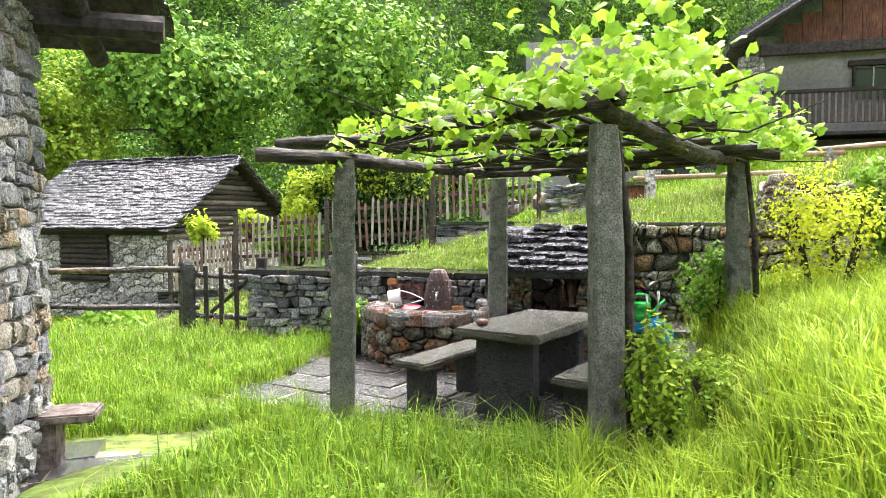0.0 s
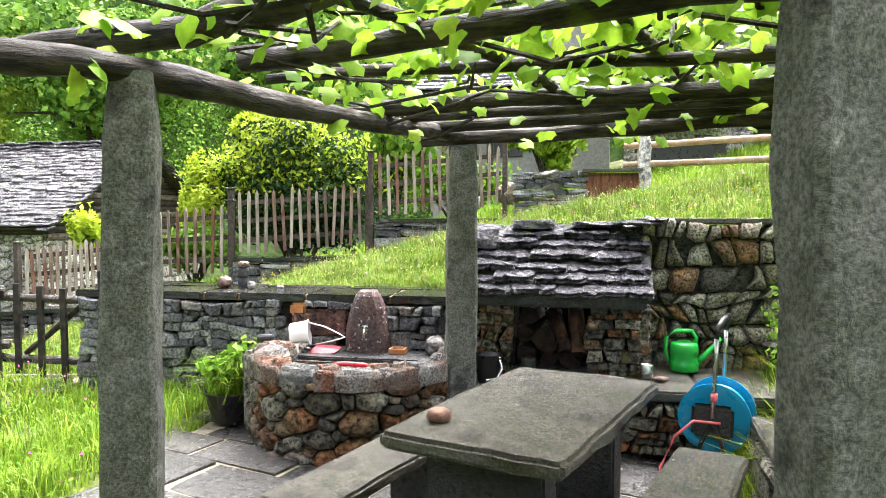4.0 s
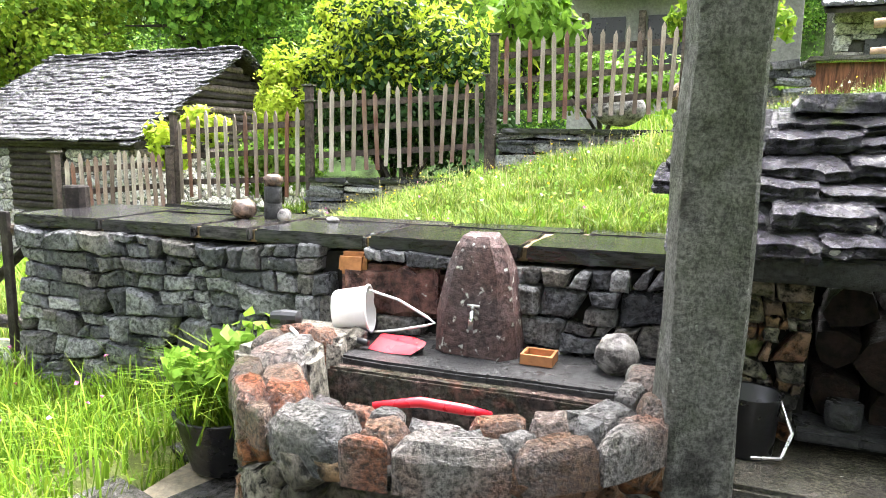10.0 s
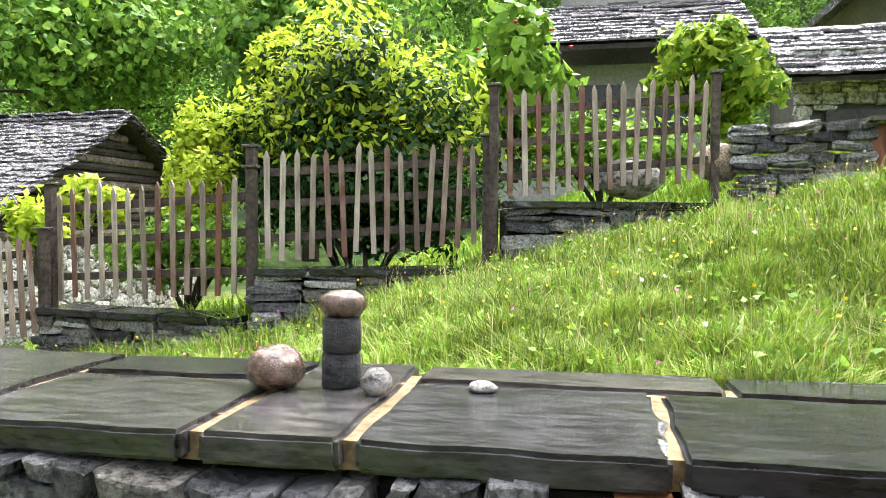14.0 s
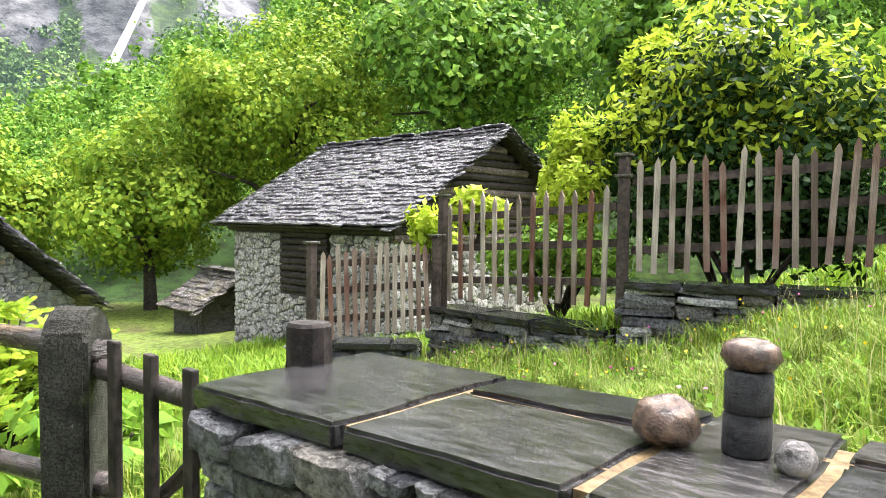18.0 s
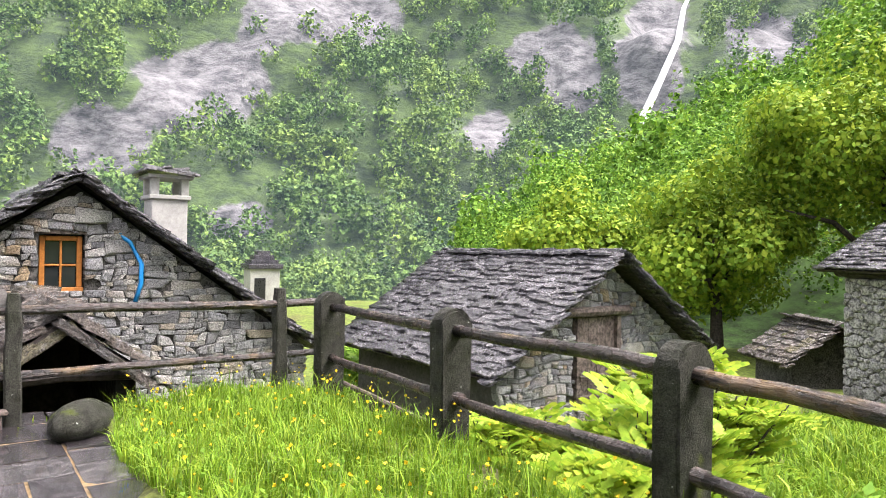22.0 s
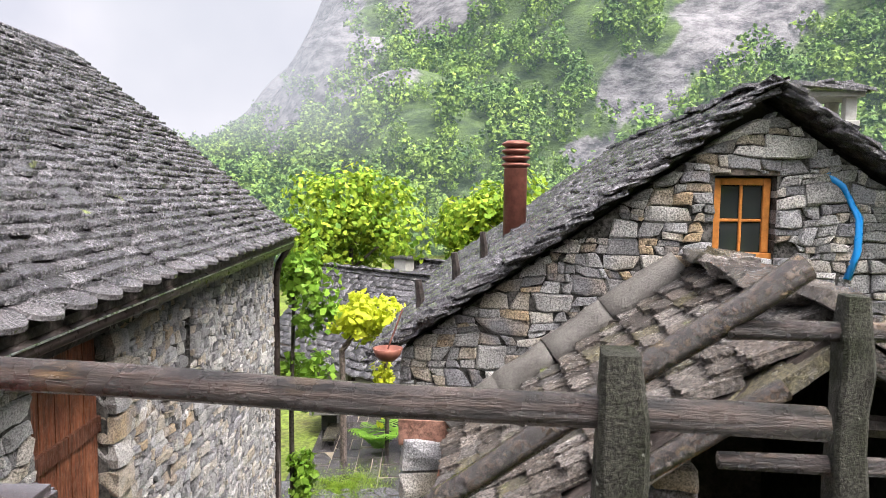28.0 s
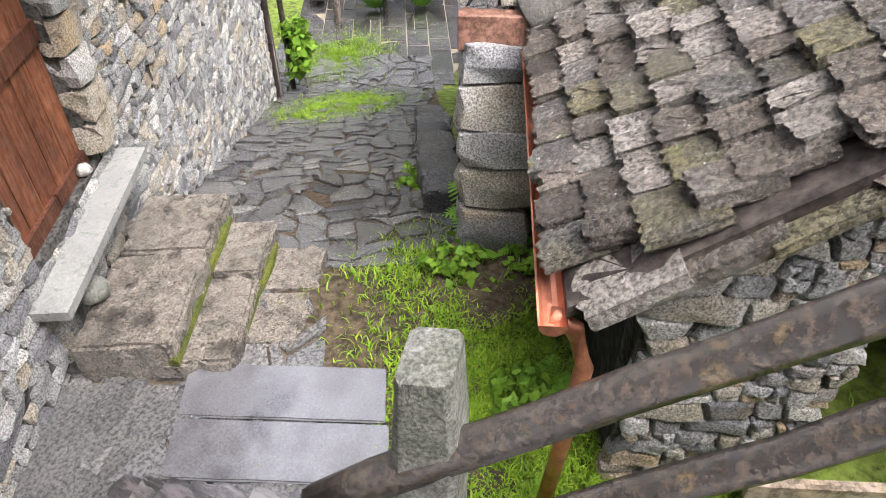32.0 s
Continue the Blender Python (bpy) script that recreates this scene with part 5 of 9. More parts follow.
for k in range(4):
    a = radians(27 + 90 * k)
    d = V3((math.cos(a), math.sin(a), 0))
    hoods.append(frame_m((CH.x + d.x * .3, CH.y + d.y * .3, 3.16), V3((-d.y, d.x, 0)) * 1.05, V3((-d.x * .55, -d.y * .55, .22)), V3((0, 0, .05))))
lay(chim, "hood_slate", SLATES, M["slate"], hoods)
FL = V3((-16.0, -1.62, 0))
flue = thing("flue_pipe", (FL.x, FL.y, .5), "brown metal flue pipe with ringed cap on the roof", "chimney pipe")
part("pipe", lathe([(.17, .3), (.17, 1.85), (.175, 1.86)], FL, 20), M["rust_pipe"], flue, smooth=True)
for k in range(4):
    part("ring", lathe([(.15, 1.86 + k * .1), (.21, 1.9 + k * .1), (.21, 1.92 + k * .1), (.13, 1.96 + k * .1)], FL, 20), M["rust_pipe"], flue, smooth=True)

for k, (s_, t_) in enumerate(((.05, .9), (.42, 1.5), (.75, 1.9))):
    stub_ = thing("roof_stub", on_gable(s_, t_, 0), "short dark weathered wooden stub on the roof edge", "post", "stubs on the slate roof")
    zz = -.05 + s_ * .71
    part("post", tube([on_gable(s_, t_, zz - .1), on_gable(s_ + .01, t_, zz + .3), on_gable(s_ - .02, t_, zz + .52)], [.06, .055, .04], 7, .015, k), M["dark_wood"], stub_)

# lean-to roof in front of the gable
NR = V3((.886, .464, 0))          # away from the gable
GV = V3((GP[0], GP[1], 0))
lean = thing("lean_to", (-12.2, .6, -3), "low stone lean-to with a broad mossy slate roof", "shed")
E0 = V3(on_gable(.58, .1, -.95))
E1 = E0 + NR * 2.95 - V3((0, 0, .06))
NS = (E1 - E0).normalized()
slope_v = (GV * .803 + V3((0, 0, .595))).normalized()
RUN = 3.0
rf = part("roof", prism([E0 - V3((0, 0, .09)), E1 - V3((0, 0, .09)), E1 + slope_v * RUN - V3((0, 0, .09)), E0 + slope_v * RUN - V3((0, 0, .09))], V3((0, 0, .07))), M["dark_wood"], lean)
r = random.Random(41)
NV = NR.cross(slope_v) if NR.cross(slope_v).z > 0 else -NR.cross(slope_v)
for k in range(13):
    s = -.06 + r.uniform(-.08, .0)
    while s < 2.7:
        w = r.uniform(.17, .33)
        lift_k = Matrix.Rotation(-.23 * r.uniform(.7, 1.3), 3, NR)
        u_, n_ = lift_k @ slope_v, lift_k @ NV
        if u_.z > slope_v.z:
            lift_k.transpose()
            u_, n_ = lift_k @ slope_v, lift_k @ NV
        swing = Matrix.Rotation(r.uniform(-.07, .07), 3, n_)
        at_k = E0 + NS * (s + w / 2) + slope_v * (k * .228 + .12 + r.uniform(-.03, .03)) + NV * r.uniform(.0, .03)
        part("slate", split_slab(w * 1.0, .38, r.uniform(.055, .095), k * 41 + int(s * 67) + 900), M["slate_brown"], rf, m=frame_m(at_k, swing @ NR, swing @ u_, n_))
        s += w + r.uniform(.0, .012)
# its short far slope, with ragged slates
R0, R1 = E0 + slope_v * RUN, E1 + slope_v * RUN
down_v = (GV * .79 - V3((0, 0, .61))).normalized()
F_0, F_1 = R0 + down_v * .95, R1 + down_v * .95
rf = part("roof", prism([R0 - V3((0, 0, .09)), R1 - V3((0, 0, .09)), F_1 - V3((0, 0, .09)), F_0 - V3((0, 0, .09))], V3((0, 0, .07))), M["dark_wood"], lean)
lay(rf, "slate", SLATES, M["slate_brown"], roof_slates(F_0, F_1, -down_v, .93, .2, (.3, .55), .07, 47, .09, .16), 60)
r = random.Random(48)
caps = []
for k in range(7):
    caps.append(frame_m(R0 + NS * (.12 + k * .39) + V3((0, 0, .1 + r.uniform(-.02, .02))), NR * r.uniform(.4, .48), GV * r.uniform(.42, .6) + V3((0, 0, r.uniform(-.05, .05))), V3((0, 0, .11))))
lay(lean, "ridge_slab", STONES, M["slate_brown"], caps)
for k in range(7):
    for lay_, (side_, dirs) in enumerate(((slope_v, -1), (down_v, 1))):
        if dirs == 1 and k > 3:
            continue
        q_ = (R1 - slope_v * (.1 + k * .42) if dirs == -1 else R1 + down_v * (.12 + k * .24)) - NR * r.uniform(.05, .16) - V3((0, 0, .14 + r.uniform(0, .05)))
        part("edge_slab", split_slab(.4, .5, r.uniform(.07, .12), 1500 + k * 7 + lay_), M["slate_brown"], lean, m=frame_m(q_, NR, side_, NR.cross(side_) if NR.cross(side_).z > 0 else -NR.cross(side_)))
# mortar ridge along the gable
cap_pts = [V3(on_gable(.5, -.1, -.83)), V3(on_gable(1.02, -.1, -.44)), V3(on_gable(1.5, -.1, -.07)), V3(on_gable(2.05, -.1, .35)), V3(on_gable(2.72, -.1, .84))]
for k, (a, b) in enumerate(zip(cap_pts, cap_pts[1:])):
    d = (b - a).normalized()
    pts = [a - d * .002, a + d * .008] + [a.lerp(b, f) for f in (.2, .4, .6, .8)] + [b - d * .012, b - d * .004]
    part("mortar_cap", tube(pts, [.15, .16, .163, .168, .163, .165, .16, .15], 14, .034, 5 + k), M["concrete"], lean, "rounded grey mortar flashing", True)
# walls under it
lw0 = E0 + NR * 2.55 - V3((0, 0, .1))
part("wall", prism([V3((*lw0.xy, -4)) + GV * .5, V3((*lw0.xy, -4)) + GV * 1.68, V3((*lw0.xy, .12)) + GV * 1.68, V3((*lw0.xy, -.74)) + GV * .5], -NR * .3), M["mortar_joint"], lean)
rubble(lean, "stone", straight((lw0.x + GV.x * .48, lw0.y + GV.y * .48), (lw0.x + GV.x * 1.72, lw0.y + GV.y * 1.72), (NR.x, NR.y)), -3.4, .1, (.03, .12), 2.8, .12, M["stone_pale"], 43, [], lambda s: -.76 + s * .74, None, .004, .1, .2, 260, M["stone_pale_rest"], beds=2.4)
part("lintel", prism([lw0 + GV * 1.0 + V3((0, 0, .36)), lw0 + GV * 1.9 + V3((0, 0, .38)), lw0 + GV * 1.9 + V3((0, 0, .53)), lw0 + GV * 1.0 + V3((0, 0, .5))], NR * .1), M["window_wood"], lean, "orange timber lintel")
part("side_wall", prism([V3((*E0.xy, -4)) + GV * .5, V3((*E0.xy, -4)) + GV * .5 + NR * 2.5, V3((*E0.xy, -.74)) + GV * .5 + NR * 2.5, V3((*E0.xy, -.74)) + GV * .5], GV * .25), M["mortar"], lean)
# copper gutter along the low eave and its downpipe
gutter = thing("copper_gutter", E0, "copper half-round gutter with downpipe on the lean-to", "gutter")
bm = bmesh.new()
ga, gb = E0 - GV * .06 + V3((0, 0, -.05)), E1 - GV * .06 + NR * .05 + V3((0, 0, -.09))
rings = []
for q in (ga, gb):
    rings.append([bm.verts.new(q + GV * (.07 * math.cos(a)) + V3((0, 0, -.07 * math.sin(a)))) for a in np.linspace(0, math.pi, 8)] + [bm.verts.new(q + GV * (-.06 * math.cos(a)) + V3((0, 0, -.06 * math.sin(a)))) for a in np.linspace(0, math.pi, 8)])
for k in range(15):
    bm.faces.new((rings[0][k], rings[0][k + 1], rings[1][k + 1], rings[1][k]))
bm.faces.new(rings[1][:8])
part("channel", bm, M["copper"], gutter, smooth=False)
part("downpipe", tube([gb - NR * .12 + V3((0, 0, -.05)), gb - NR * .1 + GV * .12 + V3((0, 0, -.12)), gb - NR * .1 + GV * .2 + V3((0, 0, -.4)), gb - NR * .1 + GV * .16 + V3((0, 0, -1.1)), gb - NR * .1 + GV * .1 + V3((0, 0, -2.0))], .05, 10), M["copper"], gutter, smooth=True)
# corner pier of the gable wall, in big blocks
pier = []
for k, (h, nm) in enumerate(((.5, 0), (.42, 0), (.36, 0), (.42, 0), (.34, 0))):
    z = -3.0 + sum((.5, .42, .36, .42, .34)[:k]) + h / 2
    pier.append(frame_m(on_gable(.32 + .03 * (k % 2), -.1, z), V3((*GP, 0)) * (.66 + .05 * (k % 2)), V3((*GU, 0)) * .35, V3((0, 0, h * .97))))
lay(house_c, "corner_block", STONES, M["stone_pale"], pier)
tagged(part("red_stone", gable_block(-.02, .68, -.22, .1, -1.05, -.78), M["redstone"], house_c), "rusty red sandstone block")
# leaning plank door
plank = thing("plank_panel", (-12.2, -.1, -3.02), "weathered plank panel leaning against the lean-to", "panel")
pa, pb, pc, pd = V3((-12.59, -.34, -3.03)), V3((-11.83, .13, -3.03)), V3((-11.98, .4, -2.3)), V3((-12.71, -.13, -2.18))
pn = (pb - pa).cross(pd - pa).normalized()
for k in range(4):
    f, g = k / 4, (k + .97) / 4
    part("plank", prism([pa.lerp(pb, f), pa.lerp(pb, g), pd.lerp(pc, g), pd.lerp(pc, f)], pn * -.035), M["pale_plank"], plank)
part("batten", prism([pa.lerp(pd, .7) + pn * .002, pb.lerp(pc, .7) + pn * .002, pb.lerp(pc, .82) + pn * .002, pa.lerp(pd, .82) + pn * .002], pn * .03), M["pale_plank"], plank)
board = thing("loose_board", (-9.9, 1.5, -3.0), "pale sawn board leaning on its edge by the wall", "board", "boards by the lean-to wall")
for k in range(2):
    a = lw0 + GV * (1.15 + .2 * k) + NR * (.12 + .06 * k)
    part("board", prism([V3((a.x, a.y, -2.92)), V3((a.x, a.y, -2.92)) + GV * 1.6, V3((a.x, a.y, -2.8 + .04 * k)) + GV * 1.6, V3((a.x, a.y, -2.8 + .04 * k))], NR * .035), M["pale_plank"], board)

# long house along the alley
DA = V3((-.827, -.562, 0))
DB = V3((.562, -.827, 0))
D0 = V3((-10.92, -3.88, 0))        # right jamb of the door
house_l = thing("alley_house", (D0.x, D0.y, -3), "long rubble stone house with a steep slate roof and brown door", "house")


def on_alley(s, t, z):
    return D0 + DA * s + DB * t + V3((0, 0, z))


part("wall", prism([on_alley(-6, .12, -8), on_alley(8.05, .12, -8), on_alley(8.05, .12, .35), on_alley(-6, .12, .35)], DB * 5), M["mortar_pale"], house_l)
door_hole = [(-1.4 + 6, 0.02 + 6, -2.2, 0.02), (2.42 + 6, 2.62 + 6, -1.25, -.3)]
rubble(house_l, "stone", straight(on_alley(-6, 0, 0).xy, on_alley(8.1, 0, 0).xy, (-DB.x, -DB.y)), -6.6, .3, (.035, .13), 2.5, .2, M["stone_pale"], 51, door_hole, None, lambda s: -2.9 - max(0, s - 6) * .47, .003, .08, .22, 320, M["stone_pale_rest"], on_alley(1.5, 0, -1), beds=2.2)
face_of(house_l, on_alley, [[(-6, -8), (-1.4, -8), (-1.4, .33), (-6, .33)], [(-1.4, 0), (0, 0), (0, .33), (-1.4, .33)], [(-1.4, -8), (0, -8), (0, -2.16), (-1.4, -2.16)], [(0, -8), (2.42, -8), (2.42, .33), (0, .33)],
                            [(2.62, -8), (8.05, -8), (8.05, .33), (2.62, .33)], [(2.42, -.3), (2.62, -.3), (2.62, .33), (2.42, .33)], [(2.42, -8), (2.62, -8), (2.62, -1.25), (2.42, -1.25)]], -.06, .18, M["mortar_joint"])
qn = [frame_m(on_alley(.18 + .03 * (k % 2), -.02, -1.95 + k * .3), DA * (.4 + .06 * (k % 2)), DB * .3, V3((0, 0, .28))) for k in range(7)]
lay(house_l, "jamb_block", STONES, M["stone_pale"], qn)
# black sheet in place of the shade inside the slit
part("slit_back", prism([on_alley(2.38, .1, -1.3), on_alley(2.66, .1, -1.3), on_alley(2.66, .1, -.25), on_alley(2.38, .1, -.25)], DB * .01), M["black"], house_l, "slit in the wall, its inner shade a black sheet")
EL0, EL1 = on_alley(-6, -.45, .38), on_alley(8.5, -.45, .38)
upL = (DB * .78 + V3((0, 0, .63))).normalized()
rf = part("roof", prism([EL0, EL1, EL1 + upL * 6.3, EL0 + upL * 6.3], V3((0, 0, .08))), M["dark_wood"], house_l)
lay(rf, "slate", SLATES, M["slate"], roof_slates(EL0 + upL * .02 + V3((0, 0, .1)), EL1 + upL * .02 + V3((0, 0, .1)), upL, 6.2, .17, (.22, .5), .062, 53, .012, .34), 300, M["slate_rest"], on_alley(1, 0, 1))
for k in range(29):
    w = rnd.uniform(.4, .5)
    bm = bmesh.new()
    edge = [(w / 2 * math.cos(a) * (1 + .06 * math.sin(3 * a + k)), .2 * math.sin(a) * (1 + .08 * math.cos(2 * a + k))) for a in np.linspace(0, 6.28, 15)[:-1]]
    lo_, hi_ = [bm.verts.new((x * 1.03, y * 1.03, 0)) for x, y in edge], [bm.verts.new((x, y, .045 + rnd.uniform(-.006, .006))) for x, y in edge]
    bm.faces.new(lo_[::-1])
    bm.faces.new(hi_)
    for m_ in range(14):
        bm.faces.new((lo_[m_], lo_[(m_ + 1) % 14], hi_[(m_ + 1) % 14], hi_[m_]))
    part("eave_slate", bm, M["slate_eave"], rf, m=frame_m(on_alley(-6 + .5 * k + rnd.uniform(-.04, .04), -.46, .58), DA, DB * .95 + V3((0, 0, .31)), (DB * -.31 + V3((0, 0, .95)))))
part("roof_back", prism([EL0 + upL * 6.3, EL1 + upL * 6.3, EL1 + upL * 6.3 + (DB * .78 - V3((0, 0, .63))) * 5, EL0 + upL * 6.3 + (DB * .78 - V3((0, 0, .63))) * 5], V3((0, 0, .1))), M["slate_rest"], house_l)
part("ridge", log_between(EL0 + upL * 6.3 + V3((0, 0, .1)), EL1 + upL * 6.3 + V3((0, 0, .1)), .1, .1, .02, 3), M["slate_dark"], house_l)
lg = thing("roof_gutter", on_alley(0, -.4, .3), "dark metal gutter with downpipe under the slates", "gutter")
part("channel", tube([on_alley(-6, -.42, .3), on_alley(8.3, -.42, .3)], .085, 10), M["gutter"], lg, smooth=True)
part("downpipe", tube([on_alley(8.1, -.4, .25), on_alley(8.02, -.2, -.1), on_alley(8.02, -.14, -.5), on_alley(8.02, -.14, -3), on_alley(8.02, -.14, -6.2), on_alley(8.12, -.3, -6.35)], .075, 10), M["gutter"], lg, smooth=True)
part("wire", tube([on_alley(-6, -.52, .33), on_alley(1.5, -.52, .36), on_alley(8.3, -.5, .36)], .01, 5), M["steel"], lg)
M["batten"] = material("dark_door_batten", [(.05, .02, .013), (.11, .045, .027)], .4, 5, 3, .4, tint=.35, streak=(6, 6, .7))
door_l = thing("house_door", on_alley(-.5, 0, -2.1), "brown double plank door with cross battens", "door")
for k in range(5):
    s0 = -1.375 + k * .275
    bm = prism([on_alley(s0, .04, -2.26), on_alley(s0 + .258, .04, -2.26), on_alley(s0 + .258, .04, -.02), on_alley(s0, .04, -.02)], DB * .05)
    part("plank", bm, M["door_wood"], door_l)
for z in (-2.2, -1.05):
    for k in (0, 1):
        part("batten", prism([on_alley(-1.36 + k * .69, .0, z), on_alley(-.69 + k * .68, .0, z), on_alley(-.69 + k * .68, .0, z + .17), on_alley(-1.36 + k * .69, .0, z + .17)], DB * .04), M["batten"], door_l)
part("lintel", log_between(on_alley(-1.6, -.02, .08), on_alley(.5, -.02, .08), .1, .1, .01, 8), M["dark_wood"], house_l)
tagged(part("door_sill", prism([on_alley(-1.75, -.36, -2.34), on_alley(.35, -.36, -2.34), on_alley(.35, .1, -2.34), on_alley(-1.75, .1, -2.34)], V3((0, 0, .08))), M["sill_stone"], None), "pale stone door sill slab", "sill")

# ---------------------------------------------------------------- huts among the trees
hut_b = thing("stone_hut", (-16, 9.5, -2), "old stone hut with slate roof and wooden door", "hut")
OB, UB, PB = (-14.55, 8.2), (-.894, -.451), (-.451, .894)
gable_house(hut_b, OB, UB, PB, 4.6, 4.9, -3.4, -.2, 1.45, M["mortar_pale"], .4, "slate", "slate_rest", .145, (.2, .45), 61, (-13, 7, 0), .045, .35)
rubble(hut_b, "stone", straight(OB, (OB[0] + PB[0] * 4.9, OB[1] + PB[1] * 4.9), (.894, .451)), -2.9, 1.4, (.035, .12), 2.6, .16, M["stone_pale"], 63, [(1.7, 2.8, -1.15, .5)], top_of_gable(2.45, -.2, 1.45), None, .004, .1, .2, 220, M["stone_pale_rest"], (-15.4, 10, 0), beds=2.4)
# black sheet for the darkness behind the loft door
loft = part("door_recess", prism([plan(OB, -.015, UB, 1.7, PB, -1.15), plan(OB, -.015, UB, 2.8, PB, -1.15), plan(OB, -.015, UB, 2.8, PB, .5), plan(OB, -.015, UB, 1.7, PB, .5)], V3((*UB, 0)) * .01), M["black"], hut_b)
for k in range(4):
    s0 = 1.82 + k * .225
    q = [plan(OB, -.05, UB, s0, PB, -1.1 + (.0 if k else .06)), plan(OB, -.05, UB, s0 + .215, PB, -1.1), plan(OB, -.05, UB, s0 + .215, PB, .42), plan(OB, -.05, UB, s0, PB, .42)]
    part("door_plank", prism(q, V3((*UB, 0)) * .03), M["grey_wood"], hut_b)
part("door_lintel", log_between(plan(OB, -.1, UB, 1.45, PB, .53), plan(OB, -.1, UB, 3.05, PB, .53), .09, .09, .01, 2), M["grey_wood"], hut_b)
for s0 in (1.7, 2.72):
    part("door_post", prism([plan(OB, -.12, UB, s0, PB, -1.15), plan(OB, -.12, UB, s0 + .1, PB, -1.15), plan(OB, -.12, UB, s0 + .1, PB, .46), plan(OB, -.12, UB, s0, PB, .46)], V3((*UB, 0)) * .12), M["grey_wood"], hut_b)
for z in (-.95, -.6):
    part("door_bar", log_between(plan(OB, -.14, UB, 1.75, PB, z), plan(OB, -.14, UB, 2.8, PB, z), .03, .03, .01, 4), M["grey_wood"], hut_b)

hut_a = thing("log_hut", (-15, 19, -1), "stone and log hut with a mossy slate roof", "hut")
OA, UA, PA = (-12.1, 16.85), (-1, .04), (.04, 1)
gable_house(hut_a, OA, UA, PA, 5.9, 6.3, -2.4, 1.45, 3.4, M["mortar_pale"], .4, "slate", "slate_rest", .16, (.22, .5), 71, (-14, 17, 2), .045, .4)
rubble(hut_a, "stone", straight(OA, (OA[0] + UA[0] * 5.9, OA[1] + UA[1] * 5.9), (0, -1)), -1.9, 1.1, (.05, .15), 1.6, .14, M["stone_hut"], 73, [(1.95, 3.75, -.35, 1.3)], soft_=.12, limit=200, near=(-12.5, 16.8, 0))
for k in range(9):
    z = -.2 + k * .16
    part("log", log_between(plan(OA, 1.95, UA, -.03, PA, z), plan(OA, 3.75, UA, -.03, PA, z), .085, .085, .02, k), M["dark_wood"], hut_a)
for k in range(14):
    z = 1.05 + k * .17
    reach = min(6.3, 6.3 * (3.35 - z) / (3.35 - 1.45)) if z > 1.45 else 6.3
    if reach > .3:
        part("gable_log", log_between(plan(OA, -.05, UA, 3.15 - reach / 2, PA, z), plan(OA, -.05, UA, 3.15 + reach / 2, PA, z), .09, .09, .02, k + 20), M["grey_wood"] if k % 3 == 0 else M["dark_wood"], hut_a)
part("wall_plate", log_between(plan(OA, -.3, UA, -.06, PA, 1.22), plan(OA, 6.1, UA, -.06, PA, 1.22), .1, .1, .02, 5), M["dark_wood"], hut_a)
rubble(hut_a, "stone", straight(OA, (OA[0] + PA[0] * 6.3, OA[1] + PA[1] * 6.3), (1, -.04)), -1.2, 1.0, (.08, .18), 1.4, .14, M["stone_hut"], 74, limit=90)

hut_m = thing("small_hut", (-21, 17.3, -2), "small ruined hut with a mossy slate roof", "hut")
gable_house(hut_m, (-20.6, 17.6), (-1, .05), (.05, 1), 1.8, 2.2, -3, -1.15, -.4, M["mortar_joint"], .3, "slate_brown", "slate_brown", .24, (.3, .5), 77, limit=40)

# ---------------------------------------------------------------- houses up the slope
house_u = thing("balcony_house", (8, 24, 2), "grey plastered house with timber gable and dark wooden balcony", "house")
part("wall", box((4.5, 22.8, 1.5), (14, 29, 7.0), .05, .02, 3), M["plaster"], house_u)
part("pillar", box((3.95, 21.6, 1.8), (4.55, 22.3, 6.2), .03, .03, 5, 0, 3), M["stone_pale"], house_u)
st = wall_stones((3.92, 21.55), (4.58, 21.55), 2.4, 6.15, (0, -1), (.12, .22), (.2, .4), .12, 81)
lay(house_u, "stone", STONES, M["stone_hut"], st, 60)
for x in (7.2, 10.6):
    wn_ = part("window", box((x, 22.72, 5.0), (x + .9, 22.82, 5.9), .01), M["glass"], house_u)
    part("window_frame", box((x - .08, 22.68, 4.95), (x, 22.84, 5.95), .01), M["dark_wood"], wn_)
    part("window_frame", box((x + .9, 22.68, 4.95), (x + .98, 22.84, 5.95), .01), M["dark_wood"], wn_)
    part("window_head", box((x - .2, 22.66, 5.95), (x + 1.1, 22.86, 6.12), .02), M["dark_wood"], wn_)
    part("window_bar", box((x + .43, 22.68, 5.0), (x + .47, 22.74, 5.9), .005), M["plaster_pale"], wn_)
balc = thing("balcony", (9, 21.8, 4), "dark brown wooden balcony railing", "balcony")
part("floor_beam", box((4.5, 21.4, 3.85), (14, 22.8, 3.95), .02), M["dark_wood"], balc)
part("top_rail", box((4.5, 21.42, 5.05), (14, 21.54, 5.15), .01), M["dark_wood"], balc)
part("low_rail", box((4.5, 21.44, 4.2), (14, 21.52, 4.2), .01), M["dark_wood"], balc)
bal = []
for k in range(52):
    bal.append(frame_m((4.65 + k * .168, 21.48, 4.63), (.1, 0, 0), (0, .03, 0), (0, 0, .88)))
lay(balc, "baluster", FLAGS, M["picket_rail"], bal)
for k in range(18):
    part("gable_board", box((5.2 + k * .52, 22.5, 6.35), (5.71 + k * .52, 22.56, 7.05 + 2.9 - abs(k - 9) * .3), .01), M["door_wood"], house_u)
